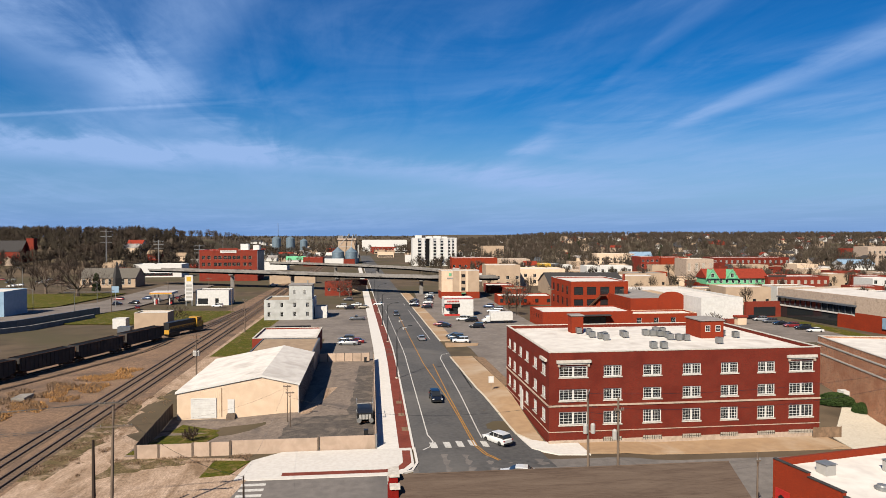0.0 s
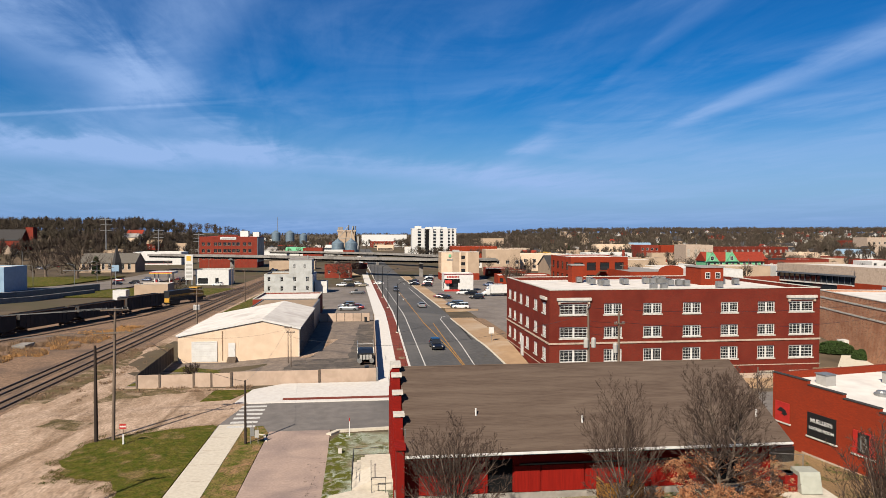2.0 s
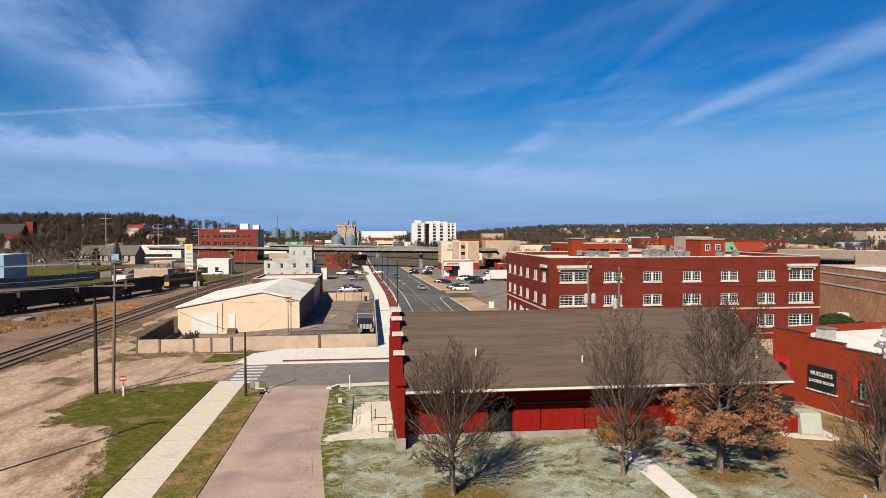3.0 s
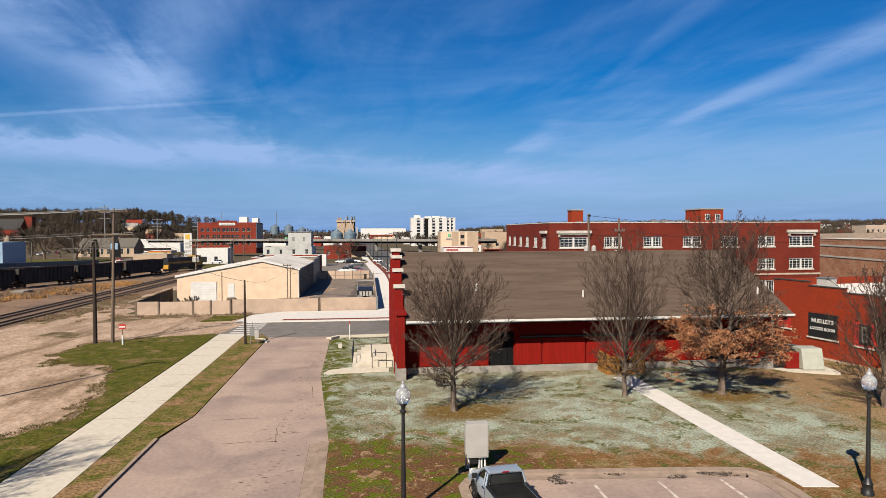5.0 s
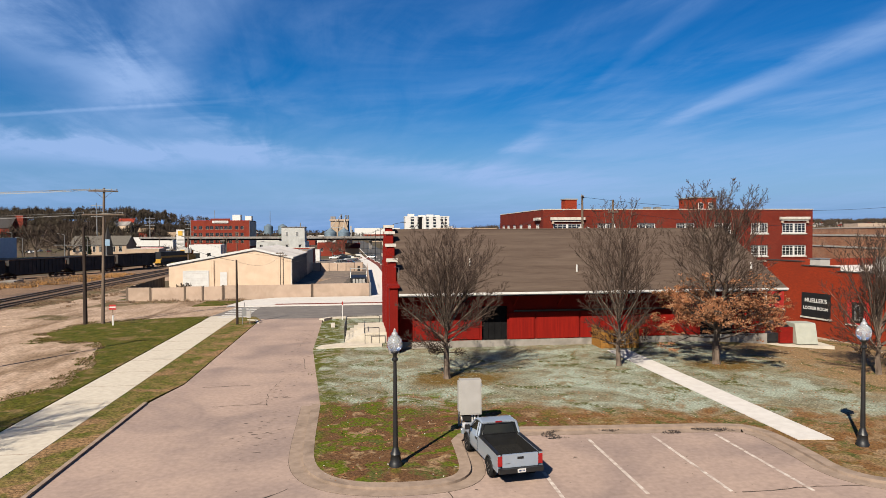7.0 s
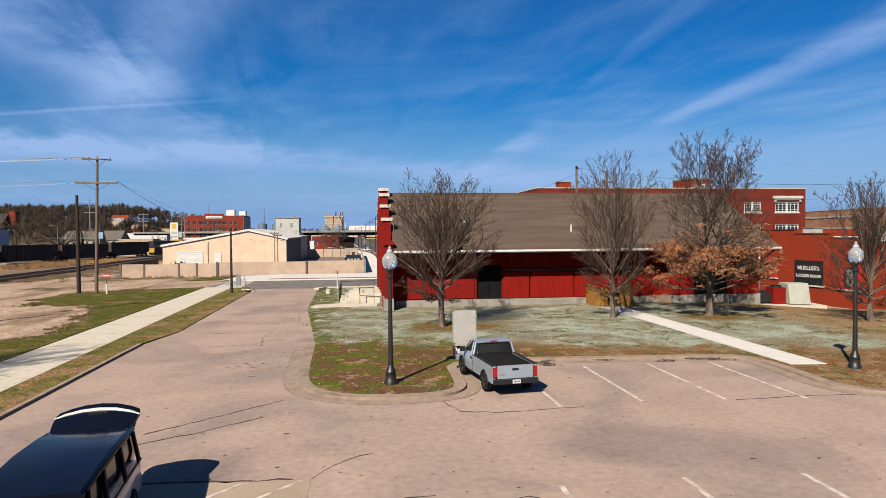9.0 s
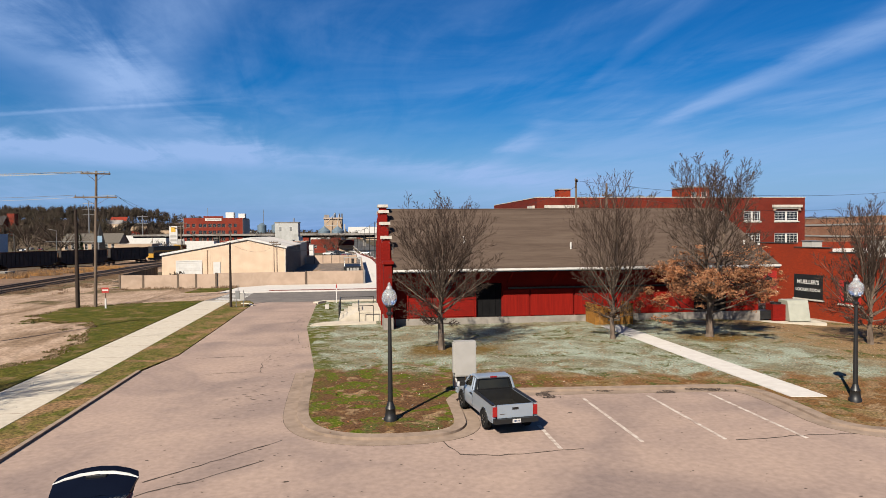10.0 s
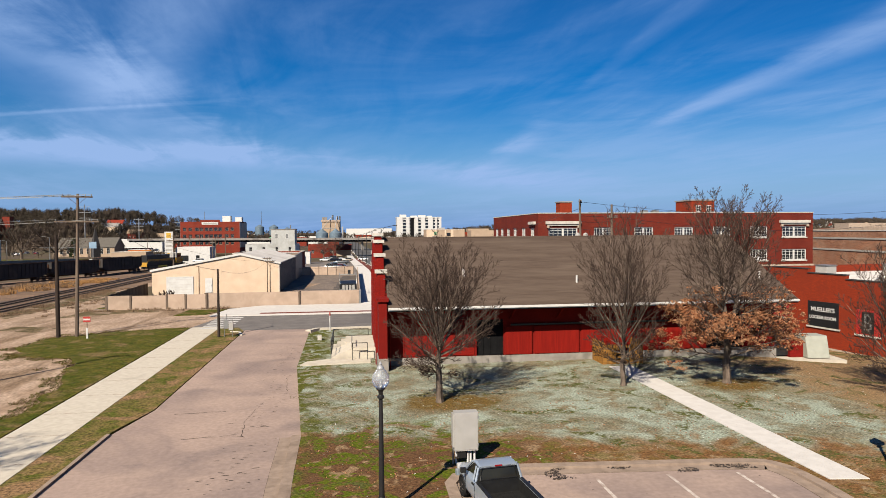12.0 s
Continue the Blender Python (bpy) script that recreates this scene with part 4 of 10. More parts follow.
def wall_mesh(length, height, openings, thick=0.3, z0=0.0):
    """A wall along local x from 0, its outer face at y = 0, with holes (u, z, w, h)."""
    us = spread_out([0.0, length] + [o[0] for o in openings] + [o[0] + o[2] for o in openings])
    zs = spread_out([z0, height] + [o[1] for o in openings] + [o[1] + o[3] for o in openings])

    def solid(i, j):
        u, z = (us[i] + us[i + 1]) / 2, (zs[j] + zs[j + 1]) / 2
        return not any(o[0] < u < o[0] + o[2] and o[1] < z < o[1] + o[3] for o in openings)
    return lattice(us, zs, solid, 0, thick)


def window_mesh(w, h, cols, rows, bar=0.03, edge=0.09, set_in=0.12, sashes=1):
    """A window's frame with its glazing bars, in one piece."""
    us, zs = [0.0, edge], [0.0, edge]
    for i in range(1, cols):
        b = edge if sashes > 1 and (i * sashes) % cols == 0 else bar / 2
        us += [w * i / cols - b, w * i / cols + b]
    for j in range(1, rows):
        zs += [h * j / rows - bar / 2, h * j / rows + bar / 2]
    us += [w - edge, w]
    zs += [h - edge, h]
    return lattice(us, zs, lambda i, j: i % 2 == 0 or j % 2 == 0, set_in, set_in + 0.06)


_win_cache = {}


def window(parent, m, w, h, cols, rows, frame_mat=M_white, pane_mat=M_glass, sashes=1, sill=None, name="window", edge=0.09):
    key = (round(w, 2), round(h, 2), cols, rows, frame_mat.name, sashes, edge)
    if key not in _win_cache:
        _win_cache[key] = mesh_of("window", window_mesh(w, h, cols, rows, bar=0.03 if edge < 0.1 else 0.042, edge=edge, sashes=sashes), frame_mat)
    ob = new(name, _win_cache[key])
    ob.parent, ob.matrix_local = parent, m
    k2 = (round(w, 2), round(h, 2), pane_mat.name)
    if k2 not in _win_cache:
        _win_cache[k2] = mesh_of("pane", bx(0.03, w - 0.03, 0.155, 0.175, 0.03, h - 0.03), pane_mat)
    p = new("pane", _win_cache[k2])
    p.parent = ob
    if sill:
        k3 = ("sill", round(w, 2), sill.name)
        if k3 not in _win_cache:
            _win_cache[k3] = mesh_of("sill", bx(-0.12, w + 0.12, -0.10, 0.14, -0.18, 0.0), sill)
        q = new("sill", _win_cache[k3])
        q.parent = ob
    return ob


SIDES = {"front": lambda w, d: (pose(0, 0, 0), w), "left": lambda w, d: (pose(0, d, 0, 0, 0, -90), d), "right": lambda w, d: (pose(w, 0, 0, 0, 0, 90), d), "back": lambda w, d: (pose(w, d, 0, 0, 0, 180), w)}


OCCUPIED = []


def building(name, label, x, y, w, d, h, wall_mat, roof_mat, ang=0, z=None, wins=None, parapet=0.4, style=None, z_low=-0.6, thick=0.3, category="building", cap=None, roof_label=""):
    """A flat-roofed building: four walls with real window holes, a roof inside its parapet. wins: per side a list of (u, z, w, h)."""
    wins = wins or {}
    style = style or {}
    OCCUPIED.append((x, x + w, y, y + d))
    t = thing(name, label, category, pose(x, y, zg(x + w / 2, y) if z is None else z, 0, 0, ang))
    for side in ("front", "left", "right", "back"):
        m, ln = SIDES[side](w, d)
        ops = wins.get(side, [])
        inset = thick if side in ("left", "right") else 0.0
        ob = part("wall", wall_mesh(ln, h, ops, thick, z_low), wall_mat, t)
        if inset:
            for v in ob.data.vertices:
                v.co.x = min(max(v.co.x, inset), ln - inset)
        ob.matrix_local = m
        for u, wz, ww, wh in ops:
            window(t, m @ pose(u, 0, wz), ww, wh, style.get("cols", 2), style.get("rows", 2), style.get("frame", M_white), style.get("pane", M_glass), style.get("sashes", 1), style.get("sill"), edge=style.get("edge", 0.09))
    r = part("roof", bx(thick, w - thick, thick, d - thick, h - parapet - 0.2, h - parapet), roof_mat, t, roof_label)
    if cap:
        bm = bmesh.new()
        e = 0.05
        for a in ((-e, w + e, -e, thick + e), (-e, w + e, d - thick - e, d + e), (-e, thick + e, thick + e, d - thick - e), (w - thick - e, w + e, thick + e, d - thick - e)):
            box(bm, a[0], a[1], a[2], a[3], h, h + 0.12)
        part("coping", bm, cap, t)
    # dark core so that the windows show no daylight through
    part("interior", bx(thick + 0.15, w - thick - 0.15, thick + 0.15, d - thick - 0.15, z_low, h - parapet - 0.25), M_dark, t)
    return t


def gable_house(name, label, x, y, w, d, h, rise, wall_mat, roof_mat, ang=0, z=None, along_x=True, eave=0.4, wins=None, category="house"):
    t = thing(name, label, category, pose(x, y, zg(x, y) if z is None else z, 0, 0, ang))
    OCCUPIED.append((x - 2, x + w, y, y + max(w, d)))
    bm = bmesh.new()
    box(bm, 0, w, 0, d, -0.6, h)
    if along_x:
        profile_x(bm, [(0, h), (d, h), (d / 2, h + rise)], 0.01, w - 0.01)
    else:
        profile_y(bm, [(0, h), (w, h), (w / 2, h + rise)], 0.01, d - 0.01)
    part("wall", bm, wall_mat, t)
    bm = bmesh.new()
    th = 0.18
    if along_x:
        s = rise / (d / 2)
        profile_x(bm, [(-eave, h - eave * s), (d / 2, h + rise), (d + eave, h - eave * s), (d + eave, h - eave * s + th), (d / 2, h + rise + th), (-eave, h - eave * s + th)], -eave, w + eave)
    else:
        s = rise / (w / 2)
        profile_y(bm, [(-eave, h - eave * s), (w / 2, h + rise), (w + eave, h - eave * s), (w + eave, h - eave * s + th), (w / 2, h + rise + th), (-eave, h - eave * s + th)], -eave, d + eave)
    bmesh.ops.recalc_face_normals(bm, faces=bm.faces)
    part("roof", bm, roof_mat, t)
    for side, ops in (wins or {}).items():
        m, ln = SIDES[side](w, d)
        for u, wz, ww, wh in ops:
            ob = window(t, m @ pose(u, -0.19, wz), ww, wh, 2, 2)
    return t


def grid_wins(n, u0, pitch, w, rows):
    """n windows across, from u0, in rows of (z, height)."""
    return [(u0 + pitch * i, z, w, h) for z, h in rows for i in range(n)]


# ---- the brick depot ----
def depot():
    x0, x1, ye, yr, yb = 2.3, 32.6, 47.4, 56.6, 65.8
    ze, zr = 4.45, 9.1
    t = thing("freight_depot", "long red painted brick freight depot with a brown shingle roof", "building", pose(0, 0, 0))
    yw = 49.4
    fz = 0.60
    # walls with freight door bays
    ops = [(6.5, fz, 2.0, 2.6), (24.2, fz, 2.9, 2.6)]
    w = part("wall", wall_mesh(x1 - 0.6 - x0, ze + 0.75, ops, 0.4, fz - 0.05), M_redpaint, t, "red painted brick wall")
    w.matrix_local = pose(x0, yw, 0)
    part("wall", bx(x0, x1 - 0.6, 63.4, 63.8, 0, ze + 0.75), M_redpaint, t)
    part("wall", bx(x1 - 1.0, x1 - 0.6, yw + 0.4, 63.4, 0, ze + 0.7), M_redpaint, t)
    part("plinth", soften(bx(x0 - 0.02, x1 - 0.45, yw - 0.14, yw + 0.5, -1.2, fz), 0.03), M_plinth, t, "grey concrete plinth")
    part("floor", bx(x0, x1 - 1.0, yw + 0.5, 63.4, 0.3, fz), M_plinth, t)
    for u, ww in ((6.5, 2.0), (24.2, 2.9)):
        d = part("doorway", bx(x0 + u, x0 + u + ww, yw + 0.25, yw + 0.32, fz, fz + 2.6), M_dark, t, "dark recessed freight doorway")
        for k in range(1, 4):
            part("door_bar", bx(x0 + u + ww * k / 4 - 0.03, x0 + u + ww * k / 4 + 0.03, yw + 0.2, yw + 0.25, fz, fz + 2.6), M_dark, d)
    # sliding door leaves of red boards
    for u, ww in ((8.6, 2.0), (10.75, 3.4), (14.3, 4.2), (18.7, 4.2), (27.3, 2.4)):
        d = part("sliding_door", soften(bx(x0 + u, x0 + u + ww, yw - 0.13, yw - 0.05, fz + 0.05, fz + 2.08), 0.01), M_reddoor, t, "red boarded sliding door")
        n = int(ww / 0.22) if ww < 3 else 1
        for k in range(1, n):
            part("batten", bx(x0 + u + ww * k / n - 0.008, x0 + u + ww * k / n + 0.008, yw - 0.142, yw - 0.13, fz + 0.1, fz + 2.05), M_reddoor, d)
    part("door_track", bx(x0 + 9, x1 - 1.2, yw - 0.16, yw - 0.06, fz + 2.14, fz + 2.26), M_black, t, "dark steel door track")
    # blind panel outlines low on the wall
    for u in (1.2, 3.9):
        for a in ((u, u + 2.4, fz + 0.1, fz + 0.17), (u, u + 2.4, fz + 1.9, fz + 1.97), (u, u + 0.07, fz + 0.17, fz + 1.9), (u + 2.33, u + 2.4, fz + 0.17, fz + 1.9)):
            part("panel_trim", bx(x0 + a[0], x0 + a[1], yw - 0.06, yw + 0.02, a[2], a[3]), M_reddoor, t)
    # roof slabs
    s = (zr - ze) / (yr - ye)
    for sign, ya, yb2 in ((1, ye, yr), (-1, yb, yr)):
        bm = bmesh.new()
        profile_x(bm, [(ya, ze), (yr, zr), (yr, zr - 0.22), (ya, ze - 0.22)], x0 + 0.05, x1)
        bmesh.ops.recalc_face_normals(bm, faces=bm.faces)
        part("roof", bm, M_shingle, t, "brown-grey asphalt shingle slope")
        # shingle courses stand a little proud
        bm = bmesh.new()
        n = 56
        for k in range(n):
            f0, f1 = k / n, (k + 1) / n
            dy = (yr - ya)
            y_a, y_b = ya + dy * f0, ya + dy * f1
            z_a, z_b = ze + (zr - ze) * f0, ze + (zr - ze) * f1
            v = [bm.verts.new(c) for c in ((x0 + 0.06, y_a, z_a + 0.016), (x1 - 0.01, y_a, z_a + 0.016), (x1 - 0.01, y_b, z_b + 0.003), (x0 + 0.06, y_b, z_b + 0.003))]
            bm.faces.new(v if sign > 0 else v[::-1])
            lip = [bm.verts.new(c) for c in ((x0 + 0.06, y_a, z_a), (x1 - 0.01, y_a, z_a))]
            bm.faces.new((lip[0], lip[1], v[1], v[0]))
        part("shingle_layer", bm, M_shingle, t)
    part("ridge_cap", tube([(x0, yr, zr - 0.01), (x1, yr, zr - 0.01)], 0.09, 6), M_shingle, t)
    part("fascia", bx(x0 + 0.05, x1 + 0.02, ye - 0.06, ye, ze - 0.24, ze - 0.02), M_white, t, "white eave fascia")
    part("gutter", bx(x0 + 0.05, x1 + 0.02, ye - 0.17, ye - 0.063, ze - 0.16, ze - 0.04), M_white, t, "white gutter")
    # underside of the eave, its deep shade put into the near-black colour
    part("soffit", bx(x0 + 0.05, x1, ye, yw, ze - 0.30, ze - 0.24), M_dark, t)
    # gable infill at the far end and its rake boards
    bm = bmesh.new()
    profile_x(bm, [(yw, ze - 0.2), (yb - 2, ze - 0.2), (yb - 2, ze + 0.8), (yr, zr - 0.25), (yw, ze + 0.8)], x1 - 1.0, x1 - 0.62)
    bmesh.ops.recalc_face_normals(bm, faces=bm.faces)
    part("gable", bm, M_redpaint, t)
    for k in range(9):
        x = x0 + 2 + k * 3.5
        part("eave_bracket", tube([(x, yw, ze - 1.2), (x, ye + 0.4, ze - 0.3)], 0.07, 4), M_reddoor, t)
    # stepped parapet end wall with stone caps
    bm = bmesh.new()
    px0, px1 = 1.25, 2.28
    steps = [(47.55, 4.85), (49.9, 4.85), (49.9, 6.65), (52.3, 6.65), (52.3, 7.75), (54.3, 7.75), (54.3, 8.75), (55.7, 8.75), (55.7, 9.27), (57.5, 9.27), (57.5, 8.75), (58.9, 8.75), (58.9, 7.75), (60.9, 7.75),
             (60.9, 6.65), (63.3, 6.65), (63.3, 4.85), (65.6, 4.85)]
    profile_x(bm, [(47.55, -0.6), *steps, (65.6, -0.6)], px0 + 0.45, px1)
    bmesh.ops.recalc_face_normals(bm, faces=bm.faces)
    part("parapet_wall", bm, M_redpaint, t, "red stepped brick end wall")
    for k, (ya, yb2, zt) in enumerate(((49.9, 52.3, 6.65), (52.3, 54.3, 7.75), (54.3, 55.7, 8.75), (55.7, 57.5, 9.27), (57.5, 58.9, 8.75), (58.9, 60.9, 7.75), (60.9, 63.3, 6.65))):
        part("cap_stone", soften(bx(px0 + 0.3, px1 + 0.14, ya - 0.12, min(ya + 0.75, yb2 - 0.02) if k < 3 else yb2 + 0.05, zt, zt + 0.24), 0.03), M_whitestone, t, "white cap stone")
        part("pier", bx(px0 + 0.30, px0 + 0.45, ya + 0.05, min(ya + 0.7, yb2), -0.6, zt - 0.3), M_redpaint, t)
    part("cap_stone", soften(bx(px0 + 0.34, px1 + 0.12, 47.4, 49.28, 4.85, 5.05), 0.03), M_redpaint, t)
    part("base_course", bx(px0 + 0.36, px1 + 0.06, 47.4, 65.7, -0.7, 0.95), M_plinth, t, "grey concrete base course")
    # entrance side: tall white-framed windows and a door
    for y, wd, zb, hh in ((50.6, 1.0, 1.2, 2.2), (53.0, 1.0, 1.2, 2.2), (56.0, 1.3, 1.05, 2.6), (59.0, 1.0, 1.2, 2.2)):
        ob = window(t, pose(px0 + 0.30, y + wd, zb, 0, 0, -90), wd, hh, 2, 3)
    part("conduit", tube([(px1 + 0.22, 48.2, 4.1), (px1 + 0.22, 48.2, 0.1)], 0.04, 6), M_reddoor, t)
    part("conduit_head", tube([(px1 + 0.1, 48.0, 5.6), (px1 + 0.1, 47.7, 6.3), (px1 - 0.2, 47.6, 6.4)], 0.035, 6), M_steel, t)
    for x, y in ((8.14, 51.0), (16.5, 49.95), (31.2, 50.0)):
        z = ze + (zr - ze) * (y - ye) / (yr - ye)
        part("vent_pipe", tube([(x, y, z - 0.1), (x, y, z + 0.55)], 0.07, 8), M_white, t, "white roof vent pipe")
    return t


depot()


def ramp():
    t = thing("entrance_ramp", "pale concrete entrance ramp with landing and steps", "ramp")
    bm = bmesh.new()
    prism(bm, [(-3.8, 50.2), (1.2, 50.6), (1.2, 51.6), (-1.5, 52.2), (-3.4, 51.3)], -0.2, 0.22)
    part("apron", bm, M_walk, t)
    bm = bmesh.new()
    profile_y(bm, [(-1.7, 0.0), (1.6, 0.0), (1.6, 0.95), (-0.1, 0.95), (-1.7, 0.25)], 52.2, 55.5)
    bmesh.ops.recalc_face_normals(bm, faces=bm.faces)
    part("landing", bm, M_walk, t)
    for k in range(4):
        part("step", bx(-1.75, -0.1, 55.5 + 0.0, 58.6, 0.0, 0.22) if k == 0 else bx(-1.75 + 0.35 * k, 1.55, 55.52, 58.6, 0.22 * k, 0.22 * k + 0.22), M_walk, t)
    for pts in ([(-1.7, 52.3), (-1.7, 58.6), (1.2, 58.8)], [(-0.15, 52.3), (-0.15, 55.5)], [(1.0, 51.4), (-0.1, 51.4)]):
        h = 1.15
        r = part("handrail", tube([(x, y, 0.3 + h) for x, y in pts], 0.03, 6), M_black, t, "black pipe handrail")
        part("lower_rail", tube([(x, y, 0.3 + h * 0.5) for x, y in pts], 0.022, 6), M_black, r)
        for (xa, ya), (xb, yb) in zip(pts, pts[1:]):
            n = max(1, int(math.hypot(xb - xa, yb - ya) / 1.5))
            for i in range(n + 1):
                x, y = xa + (xb - xa) * i / n, ya + (yb - ya) * i / n
                part("post", tube([(x, y, 0.1), (x, y, 0.3 + h)], 0.026, 6), M_black, r)
    tagged(t, kind="")


ramp()


# ---- three-storey brick block ----
def red_block():
    x, y, w, d, h = 26.5, 95.5, 43.8, 29.4, 13.75
    z = -1.6
    front = []
    rows = ((2.85, 1.95), (6.5, 1.7), (10.05, 1.65))
    cols = [(1.55, 4.4), (8.45, 2.85), (14.7, 2.95), (21.05, 2.95), (27.25, 2.85), (33.35, 2.85), (38.6, 4.1)]
    for zz, hh in rows:
        front += [(u, zz, ww, hh) for u, ww in cols]
    left = []
    for zz, hh in rows:
        left += [(u, zz, 2.2, hh) for u in (1.6, 5.6, 10.2, 14.8, 20.2, 25.2)]
    t = building("brick_block", "three-storey dark red brick block with white windows", x, y, w, d, h, M_redbrick, M_whiteroof, 0.6, z,
                 {"front": front, "left": left}, parapet=0.55, style={"cols": 6, "rows": 4, "sashes": 2, "sill": M_whitestone, "edge": 0.15}, cap=M_whitestone, roof_label="white membrane roof")
    # stone band courses
    for zz, hh, dp in ((5.6, 0.26, 0.12), (1.75, 0.12, 0.06)):
        part("band", bx(-0.1, w + 0.1, -dp, 0, zz, zz + hh), M_stone, t, "cream stone band")
        part("band", bx(-dp, 0, 0, d, zz, zz + hh), M_stone, t)
    part("base_course", bx(-0.07, w + 0.07, -0.07, 0, -1.2, 0.55), M_stone, t)
    for u, ww in ((1.55, 4.4), (38.6, 4.1)):
        part("cornice", soften(bx(u - 0.45, u + ww + 0.45, -0.38, 0, 12.2, 12.62), 0.05), M_whitestone, t, "cream stone cornice")
        part("cornice_bed", bx(u - 0.25, u + ww + 0.25, -0.2, 0, 11.95, 12.2), M_whitestone, t)
        for q in (u - 0.25, u + ww - 0.05):
            part("bracket", bx(q, q + 0.3, -0.3, 0, 11.65, 11.95), M_stone, t)
    part("cornice", soften(bx(-0.38, 0, 1.2, 4.2, 12.2, 12.62), 0.05), M_whitestone, t)
    for u, ww in cols[1:]:
        part("basement_window", bx(u, u + ww, -0.09, 0.02, 0.25, 0.85), M_blind, t, "glass block basement window")
        bm = bmesh.new()
        for k in range(9):
            box(bm, u + ww * k / 8 - 0.03, u + ww * k / 8 + 0.03, -0.11, -0.09, 0.25, 0.85)
        box(bm, u, u + ww, -0.105, -0.09, 0.52, 0.57)
        part("glass_block_joint", bm, M_glass, t)
    part("entrance_door", bx(-0.12, 0.05, 16.0, 17.6, 1.0, 4.4), M_white, t, "white entrance door surround")
    # roof furniture
    for cx, cy, sx, sy, hz, mm in ((10.6, 22.0, 2.2, 2.4, 3.2, M_orangebrick), (31.2, 13.5, 4.2, 5.5, 3.1, M_orangebrick)):
        p = part("stair_tower", bx(cx, cx + sx, cy, cy + sy, h - 0.6, h - 0.6 + hz), mm, t, "orange brick roof tower")
        part("tower_roof", bx(cx - 0.15, cx + sx + 0.15, cy - 0.15, cy + sy + 0.15, h - 0.6 + hz, h - 0.4 + hz), M_greyroof, p)
    for wx in (32.0, 33.9):
        window(t, pose(wx, 13.32, h + 0.6), 0.9, 1.1, 2, 2)
    for (cx, cy) in ((5.8, 21), (7.2, 19.5), (6.6, 16.2), (7.6, 14.6), (8.6, 15.4), (8.0, 13.2), (12.4, 15.5), (12.6, 17.0), (17.0, 17.5), (18.0, 16.6), (19.0, 15.8), (19.8, 14.6), (19.2, 12.2), (20.4, 11.6), (21.6, 11.2), (12.6, 4.5), (14.2, 4.2), (21.2, 19.5), (20.2, 20.2), (30.5, 15.5), (31.8, 13.2), (25.5, 7.5)):
        cx = min(cx + 5.5, 39.5)
        u = part("condenser", soften(bx(cx, cx + 0.95, cy, cy + 0.95, h - 0.4, h + 0.55), 0.04), M_steel, t, "grey rooftop air conditioner")
        part("fan_cover", lathe([(0.36, h + 0.55), (0.36, h + 0.6), (0.05, h + 0.61)], 10, cx + 0.48, cy + 0.48), M_black, u)
    return t


red_block()


def wood_fence(x0, x1, y, h=1.7):
    t = thing("board_fence", "brown weathered board fence", "fence", pose(x0, y, zg(x0, y)))
    n = int((x1 - x0) / 0.2)
    for k in range(n):
        part("board", bx(k * 0.2, k * 0.2 + 0.18, 0, 0.03, 0.02, h + 0.04 * math.sin(k * 1.7)), M_weeds, t)
    for k in range(0, n, 12):
        part("post", bx(k * 0.2, k * 0.2 + 0.1, 0.03, 0.13, -0.2, h - 0.1), M_pole, t)


wood_fence(68.6, 73.5, 95)


def yard_fence():
    t = thing("board_fence", "weathered grey-brown board fence beside the shed yard", "fence", pose(-31.3, 91.4, 0, 0, 0, 94))
    rb = random.Random(4)
    for k in range(74):
        part("board", bx(k * 0.3, k * 0.3 + 0.28, 0, 0.03, -0.7, 1.75 + rb.uniform(-0.06, 0.06)), M_fencewood, t)
    for k in range(0, 74, 8):
        part("post", bx(k * 0.3, k * 0.3 + 0.1, 0.03, 0.13, -0.8, 1.6), M_pole, t)
    for z in (0.2, 1.2):
        part("rail", bx(0, 22.2, 0.03, 0.08, z, z + 0.09), M_pole, t)


yard_fence()


